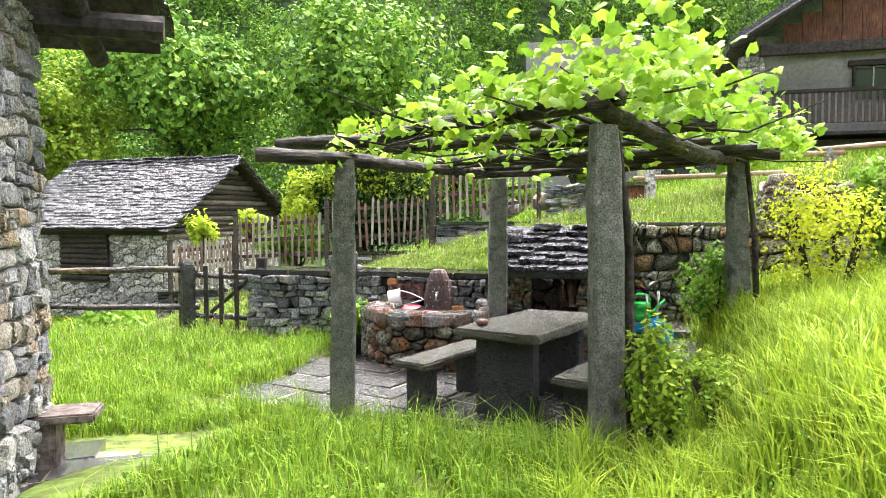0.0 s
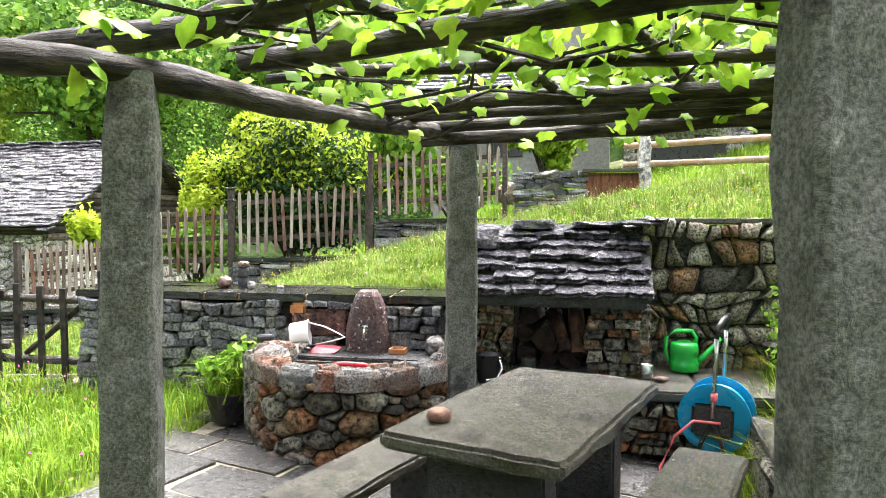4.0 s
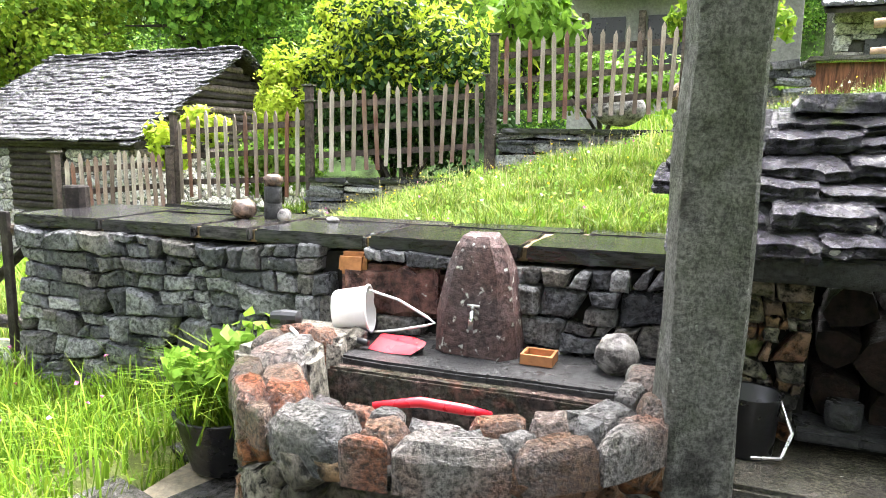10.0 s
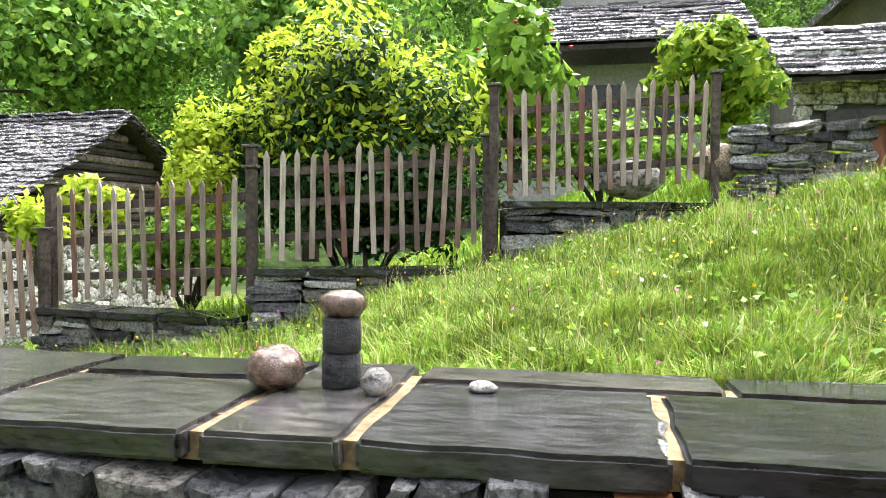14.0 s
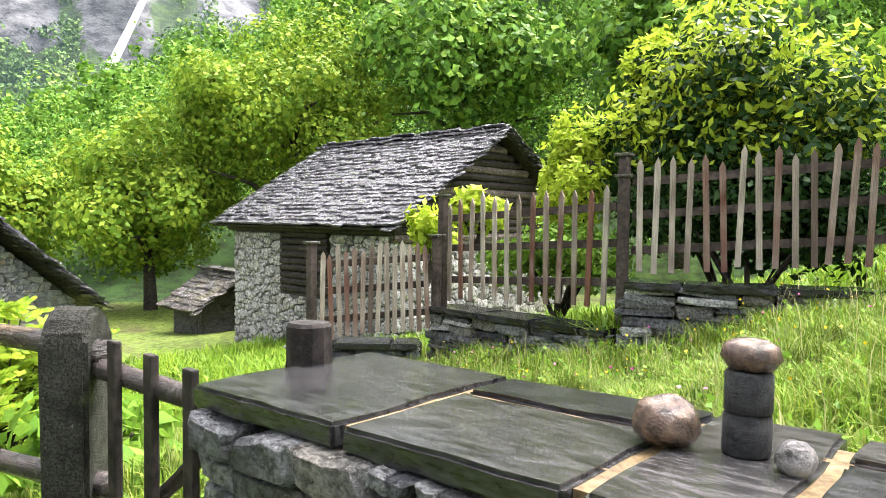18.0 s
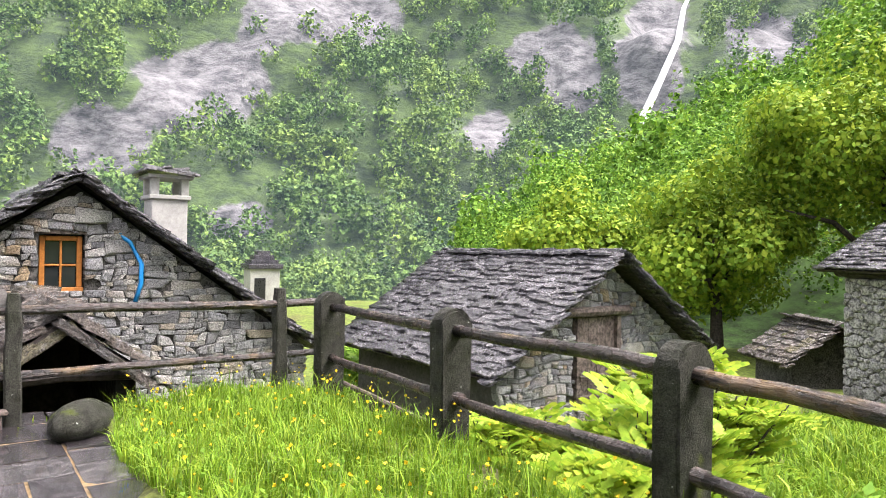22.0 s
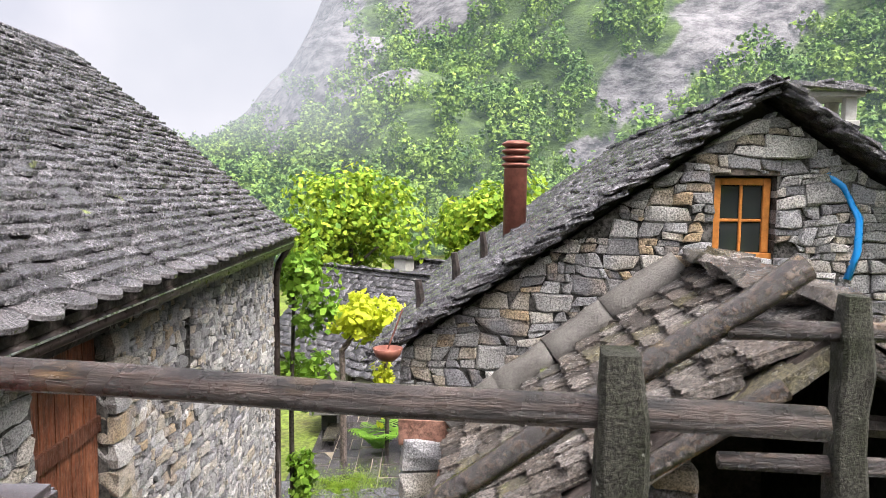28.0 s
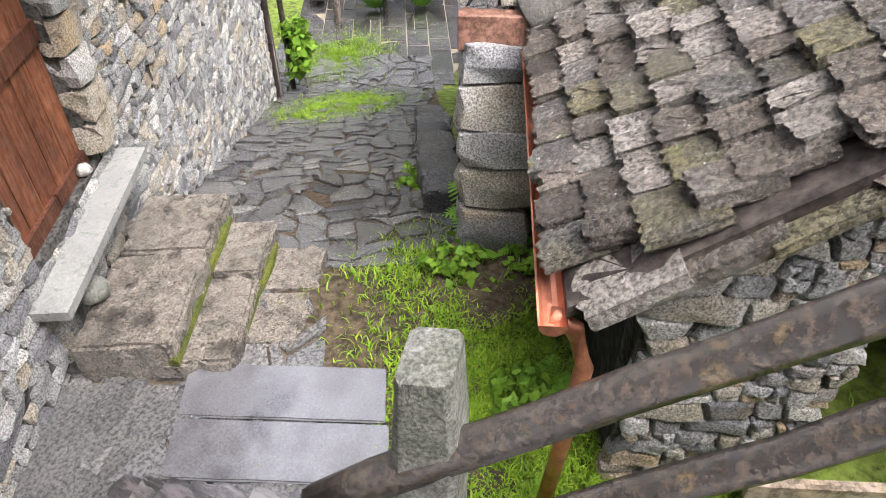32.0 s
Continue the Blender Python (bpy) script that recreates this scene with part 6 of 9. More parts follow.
for sgn, name_ in ((-1, "roof"), (1, "roof")):
    a, b = V3((10, 21.0, 10.3)), V3((10 + sgn * 6.4, 21.0, 6.4))
    rf = part(name_, prism([a, b, b + V3((0, 8, 0)), a + V3((0, 8, 0))], V3((0, 0, .22))), M["slate_dark"], house_u)
    part("barge_board", log_between(a - V3((0, .05, .05)), b - V3((0, .05, .05)), .1, .1, .01, 3), M["dark_wood"], rf)
part("tie_beam", box((4.4, 21.2, 6.1), (14, 21.4, 6.4), .02), M["dark_wood"], house_u)

house_v = thing("old_house", (-1.5, 24, 2), "grey stone house with a slate roof and dark loggia", "house")
part("wall", box((-3.9, 22.5, 1), (1.1, 27, 4.75), .05, .03, 4), M["plaster"], house_v)
part("upper_wall", box((-2.7, 24.0, 4.7), (1.2, 27, 7.6), .05, .03, 4), M["plaster"], house_v)
e0, e1 = V3((-4.1, 21.5, 4.85)), V3((1.2, 21.5, 4.85))
up = V3((0, .86, .5))
rf = part("roof", prism([e0, e1, e1 + up * 2.9, e0 + up * 2.9], V3((0, 0, .1))), M["dark_wood"], house_v)
lay(rf, "slate", SLATES, M["slate"], roof_slates(e0 + V3((0, 0, .1)), e1 + V3((0, 0, .1)), up, 2.8, .26, (.4, .7), .05, 83), 60, M["slate_rest"])
for x in (-3.4, -2.1, -.6):
    # black sheet on the wall face: the loggia's shade as colour
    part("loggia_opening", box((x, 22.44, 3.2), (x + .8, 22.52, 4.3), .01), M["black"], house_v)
    part("loggia_post", box((x - .2, 22.3, 2.6), (x - .05, 22.5, 4.4), .02), M["grey_wood"], house_v)
part("window", box((-1.6, 23.94, 5.6), (-.9, 24.02, 6.5), .01), M["glass"], house_v)
shed = thing("stone_shed", (3, 19, 2), "small stone shed with slate roof and plank bench", "shed")
part("wall", box((1.4, 19.4, 1.5), (3.6, 21.3, 4.2), .05, .03, 6), M["mortar_pale"], shed)
st = wall_stones((1.35, 19.35), (3.65, 19.35), 2.2, 4.2, (0, -1), (.1, .2), (.2, .45), .12, 85, [(.5, 2.2, 2.3, 3.2)])
lay(shed, "stone", STONES, M["stone_hut"], st, 60)
e0, e1 = V3((1.1, 18.7, 3.55)), V3((3.7, 18.7, 3.55))
rf = part("roof", prism([e0, e1, e1 + up * 2.2, e0 + up * 2.2], V3((0, 0, .08))), M["dark_wood"], shed)
lay(rf, "slate", SLATES, M["slate"], roof_slates(e0 + V3((0, 0, .08)), e1 + V3((0, 0, .08)), up, 2.1, .26, (.4, .7), .05, 87), 100)
# shed opening drawn as a black sheet, its inner shade in the colour
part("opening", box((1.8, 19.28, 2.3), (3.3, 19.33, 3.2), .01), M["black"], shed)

# ---------------------------------------------------------------- paving
def pave(name, outline, z, row, wide, dirv, seed, label, gap=.022, thick=.07, limit=300):
    """Flagstones in rows along dirv over the outline, on a bed of pale joint sand."""
    fl = thing(name, (outline[0][0], outline[0][1], z - .1), label, "paving", kind="structure")
    mx, my = sum(p[0] for p in outline) / len(outline), sum(p[1] for p in outline) / len(outline)
    bed = prism([V3((mx + (x - mx) * .9, my + (y - my) * .9, z - .13)) for x, y in outline], V3((0, 0, .118)))
    part("joint_bed", bed, M["ochre_joint"] if "corner" in name else M["joint"], fl)
    d = V3((*dirv, 0)).normalized()
    c = V3((-d.y, d.x, 0))
    r = random.Random(seed)
    xs = [V3((x, y, 0)).dot(d) for x, y in outline]
    ys = [V3((x, y, 0)).dot(c) for x, y in outline]
    got = []
    v = min(ys)
    while v < max(ys):
        h = r.uniform(*row)
        s = min(xs) - r.uniform(0, .3)
        while s < max(xs):
            w = r.uniform(*wide)
            mid = d * (s + w / 2) + c * (v + h / 2)
            cells = [(s, w, v, h)]
            if r.random() < .3 and h > .4:
                f = r.uniform(.35, .65)
                cells = [(s, w, v, h * f), (s, w, v + h * f, h * (1 - f))]
            for s0, w0, v0, h0 in cells:
                m = d * (s0 + w0 / 2) + c * (v0 + h0 / 2)
                if inside(np.array(m.x), np.array(m.y), outline):
                    got.append(frame_m((m.x, m.y, z - thick / 2 + r.uniform(-.004, .004)), d * (w0 - gap), c * (h0 - gap), V3((r.uniform(-.004, .004), r.uniform(-.004, .004), thick))))
            s += w
        v += h
    lay(fl, "flagstone", FLAGS, M["flag_shaded"] if "pergola" in name else M["flag"], got, limit)
    return fl


pave("pergola_paving", [(-2.5, 4.95), (1.5, 4.75), (1.5, 8.2), (-2.6, 8.1)], 0.0, (.3, .6), (.35, .9), (.95, -.3), 3, "wet grey flagstones with pale joints under the pergola", .032)
pave("corner_paving", [(-3.2, 3.0), (-3.0, 3.75), (-4.6, 4.35), (-6.0, 4.9), (-7.6, 4.75), (-8.7, 4.3), (-9.9, 3.72), (-10.6, 3.5), (-10.25, 2.75), (-8.6, 2.38), (-7.45, .3)], 0.0, (.38, .6), (.4, .78), (.894, .447), 5, "large wet flagstones with ochre joints by the railing")
pave("gate_flags", [(-5.6, 6.9), (-3.9, 7.2), (-4.0, 8.5), (-5.2, 8.3)], .1, (.35, .6), (.4, .8), (.9, .3), 7, "wet flat stones sunk in the grass by the gate")

# ---------------------------------------------------------------- pergola
pergola = thing("pergola", (.4, 5.6, 0), "pergola of granite posts and rough mossy logs", "pergola")


def stone_post(points, w, d, seed, rz=20):
    bm = bmesh.new()
    rings = []
    n = 10
    a, b = V3(points[0]), V3(points[1])
    rot = Matrix.Rotation(radians(rz), 3, 'Z')
    for i in range(n):
        f = i / (n - 1)
        c = a.lerp(b, f)
        ring = []
        k = 1.06 - .14 * f - (.18 if i == n - 1 else 0)
        for ux, uy in ((-1, -.75), (-.8, -1), (.8, -1), (1, -.75), (1, .75), (.8, 1), (-.8, 1), (-1, .75)):
            p = c + rot @ V3((ux * w / 2 * k, uy * d / 2 * k, 0))
            q = noise.noise_vector(V3((p.x * 3 + seed, p.y * 3, p.z * 3.5))) * .02 + noise.noise_vector(p * 11 + V3((seed, 0, 0))) * .008
            ring.append(bm.verts.new(p + q))
        rings.append(ring)
    for r0, r1 in zip(rings, rings[1:]):
        for k in range(8):
            bm.faces.new((r0[k], r0[(k + 1) % 8], r1[(k + 1) % 8], r1[k]))
    bm.faces.new(rings[0])
    bm.faces.new(rings[-1])
    return bm


for nm, p, q, w in (("A", (-1.09, 4.8, -.1), (-1.05, 4.84, 2.16), .19), ("B", (-.33, 7.42, -.1), (-.3, 7.38, 2.12), .21), ("C", (1.07, 4.05, -.1), (1.03, 4.08, 2.28), .2), ("D", (2.17, 6.78, .4), (2.13, 6.82, 2.2), .19)):
    part("post", stone_post((p, q), w, w * .85, ord(nm)), M["granite"], pergola)
A2, B2, C2, D2 = V3((-1.06, 4.82, 2.2)), V3((-.3, 7.38, 2.18)), V3((1.04, 4.06, 2.36)), V3((2.13, 6.82, 2.26))


def pole(points, radii, seed, n=5):
    """A crooked pole through a few points, with knots along it."""
    pts = [V3(p) for p in points]
    pts = [pts[0] * 2 - pts[1]] + pts + [pts[-1] * 2 - pts[-2]]
    out, rad = [], []
    for i in range(1, len(pts) - 2):
        for k in range(n + (i == len(pts) - 3)):
            f = k / n
            a, b, c, d = pts[i - 1:i + 3]
            p = (b * 2 + (c - a) * f + (a * 2 - b * 5 + c * 4 - d) * f * f + (b * 3 - a - c * 3 + d) * f ** 3) / 2
            g = (i - 1 + f) / (len(pts) - 3)
            out.append(p + noise.noise_vector(V3((g * 9, seed * 3.1, 0))) * .018)
            rad.append((radii[0] + (radii[1] - radii[0]) * g) * (1 + .16 * noise.noise(V3((g * 14, seed, 4)))))
    return tube(out, rad, 10, .012, seed)


poles = [([(-1.56, 4.31, 2.18), A2 + V3((0, 0, -.03)), A2.lerp(B2, .5) + V3((-.03, 0, -.03)), B2 + V3((.02, .1, .02))], (.06, .05)),
         ([(-1.79, 5.10, 2.34), (-1.0, 4.92, 2.32), (-.25, 4.7, 2.38), C2 + V3((.1, 0, .1))], (.055, .07)),
         ([(-0.89, 5.36, 2.30), (0.16, 5.06, 2.32), (1.02, 4.82, 2.34), (1.75, 5.0, 2.36)], (.045, .055)),
         ([(-.95, 5.7, 2.3), (.3, 5.75, 2.33), (1.9, 5.7, 2.3)], (.025, .035)),
         ([(-.8, 6.5, 2.25), (.4, 6.35, 2.27), (2.2, 6.1, 2.27)], (.045, .05)), ([(-.75, 6.75, 2.24), (.6, 6.6, 2.25), (2.3, 6.4, 2.27)], (.03, .04)), ([(-.6, 7.1, 2.22), (.9, 6.9, 2.24), (2.4, 6.7, 2.28)], (.04, .045)),
         ([B2 + (B2 - D2) * .12, B2.lerp(D2, .5) + V3((0, .02, -.02)), D2 + (D2 - B2) * .15], (.05, .06)), ([(-.5, 7.5, 2.25), (.9, 7.3, 2.26), (2.5, 6.95, 2.33)], (.03, .035)),
         ([C2 + V3((-.03, -.14, .02)), C2 + V3((.08, .25, -.02)), C2.lerp(D2, .55) + V3((.05, 0, -.1)), D2 + V3((.05, .3, 0))], (.07, .065)),
         ([A2.lerp(C2, .35) + V3((0, -.1, .1)), A2.lerp(C2, .4).lerp(B2.lerp(D2, .4), .5) + V3((0, 0, .1)), B2.lerp(D2, .38) + V3((0, .2, .08))], (.025, .03)), ([A2.lerp(C2, .68) + V3((0, -.1, .1)), B2.lerp(D2, .66) + V3((0, .2, .08))], (.025, .03))]
for i, (pts_, rad_) in enumerate(poles):
    part("beam", pole(pts_, rad_, i + 3), M["beam"], pergola, smooth=True)


def vine_leaf_shape(seed):
    r = random.Random(seed)
    bm = bmesh.new()
    ring = []
    for k in range(11):
        a = math.pi * 2 * k / 11 + .15
        rad = (.5 if k % 2 == 0 else .36) * r.uniform(.85, 1.12)
        if k in (8,):
            rad = .18
        ring.append(bm.verts.new((rad * math.cos(a), rad * math.sin(a), -.35 * rad * rad + r.uniform(-.05, .05))))
    c = bm.verts.new((0, 0, .04))
    for k in range(11):
        bm.faces.new((ring[k], ring[(k + 1) % 11], c))
    return mesh_of(bm, "vine_leaf")


LEAVES = [vine_leaf_shape(s) for s in range(6)]
vine = thing("grape_vine", (1.0, 4.4, .1), "grape vine with bright lime-green leaves over the pergola", "vine")
part("stem", tube([(1.22, 4.18, .1), (1.2, 4.2, .8), (1.18, 4.16, 1.6), (1.1, 4.2, 2.25), (.8, 4.6, 2.42), (.3, 5.2, 2.4)], [.035, .03, .028, .025, .02, .012], 7, .012, 2), M["bark"], vine, smooth=True)
part("stem", tube([(2.3, 6.6, .7), (2.28, 6.65, 1.5), (2.2, 6.7, 2.2), (1.6, 6.5, 2.4), (.6, 6.6, 2.38), (-.2, 6.9, 2.32)], [.03, .028, .025, .02, .016, .01], 7, .012, 3), M["bark"], vine, smooth=True)
r = random.Random(91)
for k in range(80):
    f, g = r.uniform(-.05, 1.05), r.uniform(-.05, 1.1)
    p = A2.lerp(C2, f).lerp(B2.lerp(D2, f), g) + V3((0, 0, r.uniform(.0, .16)))
    a = r.uniform(0, 6.28)
    L_ = r.uniform(.4, 1.2)
    q = p + V3((math.cos(a) * L_, math.sin(a) * L_, r.uniform(-.12, .25)))
    m_ = p.lerp(q, .5) + V3((r.uniform(-.1, .1), r.uniform(-.1, .1), r.uniform(-.12, .1)))
    part("shoot", tube([p, m_, q], [.011, .009, .005], 5), M["bark"], vine)
poses = []
while len(poses) < 2300:
    f, g = r.uniform(-.12, 1.25), r.uniform(-.12, 1.2)
    thick = .1 + .9 * max(0, min(1, (f - .05) * 1.3)) * (1.05 - .45 * g)
    if r.random() > thick ** 1.1:
        continue
    p = A2.lerp(C2, f).lerp(B2.lerp(D2, f), g)
    p.z += .02 + abs(r.gauss(0, 1)) * .26 * thick + .04 - (.16 if r.random() < .08 else 0)
    nrm = V3((r.gauss(0, .55), r.gauss(0, .55) - .25, r.uniform(.25, 1))).normalized()
    tx = nrm.orthogonal().normalized()
    tx = Matrix.Rotation(r.uniform(0, 6.28), 3, nrm) @ tx
    s = r.uniform(.075, .155)
    poses.append(frame_m(p, tx * s, nrm.cross(tx) * s, nrm * s))
r.shuffle(poses)
lay(vine, "leaf", LEAVES, M["leaf_vine"], poses, 300, M["leaf_vine_rest"])

# ---------------------------------------------------------------- table and benches
TU, TV = V3((.317, .949, 0)), V3((.958, -.285, 0))


def slab_on(o, along, across, z0, z1, bevel=.018, rough=.012, seed=1):
    """A rough slab: plan corner o, two edge vectors."""
    bm = bmesh.new()
    c = V3(o) + along / 2 + across / 2
    bmesh.ops.create_cube(bm, size=1, matrix=frame_m((c.x, c.y, (z0 + z1) / 2), along, across, V3((0, 0, z1 - z0))))
    bmesh.ops.subdivide_edges(bm, edges=[e for e in bm.edges if abs(e.verts[0].co.z - e.verts[1].co.z) < .01], cuts=7, use_grid_fill=True)
    sharp = [e for e in bm.edges if len(e.link_faces) == 2 and e.calc_face_angle() > 1]
    for v in bm.verts:
        edge = 1.0 if any(e.is_boundary or e in sharp for e in v.link_edges) else .3
        d = noise.noise_vector(v.co * 7 + V3((seed * 3, 0, 0)))
        v.co += V3((d.x, d.y, d.z * .35)) * rough * edge
    bmesh.ops.bevel(bm, geom=sharp, offset=bevel, segments=2, affect='EDGES')
    return bm


table = thing("stone_table", (.3, 5.9, 0), "heavy stone slab table with moss on the top", "table")
T0 = V3((-.3, 5.33, 0))
part("tabletop", slab_on(T0, TV * .82, TU * 1.44, .675, .75, .02, .018, 2), M["slab"], table)
part("leg", slab_on(T0 + TU * .16 + TV * .14, TV * .54, TU * .14, -.02, .675, .012, .006, 3), M["slab_dark"], table)
part("leg", slab_on(T0 + TU * 1.1 + TV * .14, TV * .54, TU * .14, -.02, .675, .012, .006, 4), M["slab_dark"], table)
for o, ln, seed, lab in ((V3((-.83, 5.28, 0)), 1.22, 6, "long stone bench on slab legs beside the table"), (V3((.58, 5.0, 0)), 1.4, 8, "mossy stone bench on slab legs beside the plants")):
    bench = thing("stone_bench", (o.x, o.y, 0), lab, "bench", "benches at the stone table")
    part("seat", slab_on(o, TV * .35, TU * ln, .385, .45, .016, .015, seed), M["slab"], bench)
    part("leg", slab_on(o + TU * .14 + TV * .05, TV * .25, TU * .12, -.02, .385, .01, .006, seed + 1), M["slab_dark"], bench)
    part("leg", slab_on(o + TU * (ln - .28) + TV * .05, TV * .25, TU * .12, -.02, .385, .01, .006, seed + 2), M["slab_dark"], bench)
rs = lathe([(.015, 0), (.045, .005), (.056, .02), (.05, .045), (.03, .055), (.005, .057)], (-.07, 5.52, .752), 14)
tagged(part("red_stone", rs, M["redstone"], None, smooth=True), "small round red stone on the stone table", "stone")

# ---------------------------------------------------------------- low wall with caps
wall1 = thing("garden_wall", (-2.2, 8.3, 0), "dry-stone garden wall of dark wet schist", "wall")
W0, W1 = (-3.86, 8.06), (-.38, 8.2)
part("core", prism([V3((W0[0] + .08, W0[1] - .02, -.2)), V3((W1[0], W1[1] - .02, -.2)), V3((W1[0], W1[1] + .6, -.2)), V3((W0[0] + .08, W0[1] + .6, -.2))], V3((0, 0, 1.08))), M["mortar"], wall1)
rubble(wall1, "stone", straight(W0, W1, (0, -1)), -.05, .9, (.026, .095), 3.0, .24, M["stone"], 101, [(1.98, 2.48, .62, .85), (1.96, 2.1, .79, .9)], None, None, .003, .09, .2, 300, beds=2.6)
rubble(wall1, "stone", straight((W0[0] + .02, W0[1] + .62), W0, (-1, 0)), -.05, .9, (.026, .09), 2.6, .2, M["stone"], 102, gap=.005, soft_=.1, beds=2.4)
M["red_block"] = material("red_brown_block", [(.09, .045, .038), (.15, .075, .06)], .3, 16, 4, .8, tint=.5, lichen=.15)
part("red_block", slab_on((-1.88, 8.02, 0), V3((.5, .02, 0)), V3((0, .2, 0)), .62, .85, .03, .02, 3), M["red_block"], wall1, "big reddish-brown block")
part("ochre_stone", slab_on((-1.9, 8.03, 0), V3((.14, .0, 0)), V3((0, .2, 0)), .79, .895, .02, .012, 4), M["terracotta"], wall1, "small ochre stone")
for k, (a, b, f, g) in enumerate(((-3.92, -3.32, 0, 1), (-3.3, -2.715, 0, .64), (-3.3, -2.7, .68, 1), (-2.685, -2.4, 0, 1), (-2.365, -1.78, 0, .7), (-2.37, -1.6, .74, 1), (-1.755, -1.06, 0, .7), (-1.575, -.9, .74, 1), (-1.035, -.3, 0, .7), (-.87, -.3, .74, 1))):
    y0_, deep_ = 7.98 + (a + 3.9) * .04, .7
    part("capstone", slab_on(V3((a, y0_ + deep_ * f, 0)), V3((b - a, (b - a) * .04, 0)), V3((.0, deep_ * (g - f), 0)), .905, .97, .01, .014, k + 4), M["capstone"], wall1)
part("joint", prism([V3((-3.85, 8.02, .9)), V3((-.35, 8.16, .9)), V3((-.35, 8.7, .9)), V3((-3.85, 8.62, .9))], V3((0, 0, .058))), M["ochre_joint"], wall1, "ochre mortar joints")

cairn = thing("stone_cairn", (-2.535, 8.45, .97), "stacked drilled stone cores with a pebble on top", "cairn")
part("core_stone", lathe([(.046, 0), (.049, .004), (.048, .08), (.045, .086)], (-2.535, 8.45, .972), 20), M["slab_dark"], cairn, smooth=True)
part("core_stone", lathe([(.045, 0), (.048, .004), (.048, .08), (.044, .085)], (-2.533, 8.448, 1.06), 20), M["slab_dark"], cairn, smooth=True)


def pebble(at, r, seed, mt, name, label, squash=(1, 1, .7)):
    bm = bmesh.new()
    bmesh.ops.create_icosphere(bm, subdivisions=3, radius=1)
    for v in bm.verts:
        v.co = v.co * (1 + .15 * noise.noise(v.co * 1.5 + V3((seed, 0, 0))) + .07 * noise.noise(v.co * 4.2 + V3((0, seed, 0))))
        v.co = V3((v.co.x * squash[0] * r, v.co.y * squash[1] * r, v.co.z * squash[2] * r)) + V3(at)
    return tagged(part(name, bm, mt, None, smooth=True), label, "stone")


M["pebble"] = material("river_pebble", [(.07, .04, .032), (.13, .085, .055), (.09, .055, .045)], .14, 30, 12, .4, tint=.4, spec=.5)
M["pebble_white"] = material("white_quartz", [(.24, .225, .21), (.42, .4, .38)], .5, 14, 12, 1.0, tint=.5)
top_p = part("top_pebble", mesh_of(lathe([(.0, 0), (.045, .006), (.062, .03), (.055, .055), (.03, .068), (.004, .07)], (-2.53, 8.448, 1.143), 18, .8), "top_pebble", M["pebble"], True), None, cairn)
pebble((-2.69, 8.4, 1.02), .078, 3, M["pebble"], "round_stone", "round brown river stone lying on the wall", (1, .8, .72))
pebble((-2.425, 8.39, 1.0), .036, 5, M["pebble_white"], "white_rock", "small rough white rock on the wall", (1, .9, 1))
pebble((-2.18, 8.47, .982), .03, 6, M["pebble_white"], "white_pebble", "flat white pebble on the wall", (1.2, .9, .5))

# ---------------------------------------------------------------- basin with tap
basin = thing("stone_basin", (-1.13, 7.5, 0), "round stone water basin of reddish boulders", "basin")
BC = V3((-1.13, 7.62, 0))
M["rim_stone"] = material("basin_rim_stone", [(.12, .12, .125), (.17, .1, .065), (.1, .085, .07), (.2, .135, .1), (.22, .08, .04), (.24, .225, .21), (.085, .09, .095), (.26, .25, .24)], .28, 70, 3, 1.0, per='object', tint=.5, spec=.4)


def round_basin(u, z, d):
    a_ = math.pi * .96 + u / .71
    return BC + V3((math.cos(a_), math.sin(a_), 0)) * (.71 + d) + V3((0, 0, z))


def basin_top(u, v, d):
    a_ = math.pi * .94 + u / .7
    return BC + V3((math.cos(a_), math.sin(a_), 0)) * (.58 + v) + V3((0, 0, .56 + d))


rubble(basin, "stone", (round_basin, .71 * math.pi * 1.08), -.02, .55, (.03, .085), 1.5, .2, M["stone_warm"], 55, gap=.006, soft_=.14, bulge=.32, rounded=True)
rubble(basin, "rim_stone", (basin_top, .7 * math.pi * 1.12), 0, .25, (.045, .12), 1.15, .13, M["rim_stone"], 59, gap=.007, soft_=.16, bulge=.3, tilt=.08)
bm = bmesh.new()
inner = [bm.verts.new(BC + V3((.6 * math.cos(a), .6 * math.sin(a), .55))) for a in np.linspace(math.pi, 2 * math.pi, 20)]
floor_ = [bm.verts.new(BC + V3((.57 * math.cos(a), .57 * math.sin(a), .26))) for a in np.linspace(math.pi, 2 * math.pi, 20)]
for k in range(19):
    bm.faces.new((inner[k], inner[k + 1], floor_[k + 1], floor_[k]))
bm.faces.new(floor_)
M["stained"] = material("stained_basin_slab", [(.03, .024, .022), (.1, .07, .06), (.05, .05, .035), (.13, .06, .045)], .25, 40, 7, .8, tint=.5)
part("lining", bm, M["stained"], basin)
bm = bmesh.new()
bm.faces.new([bm.verts.new(BC + V3((.585 * math.cos(a), .585 * math.sin(a), .33))) for a in np.linspace(math.pi, 2 * math.pi, 20)])
part("water", bm, M["water"], basin, "dark still water")
part("back_slab", slab_on((-1.86, 7.62, 0), V3((1.42, .02, 0)), V3((0, .09, 0)), .1, .5, .01, .008, 3), M["stained"], basin)
part("ledge_slab", slab_on((-1.86, 7.68, 0), V3((1.44, .02, 0)), V3((0, .42, 0)), .47, .53, .01, .01, 5), M["slab_dark"], basin, "wet dark ledge slab")
part("left_block", slab_on((-2.02, 7.42, 0), V3((.34, 0, 0)), V3((0, .5, 0)), 0, .6, .03, .03, 7), M["stone_warm"], basin)
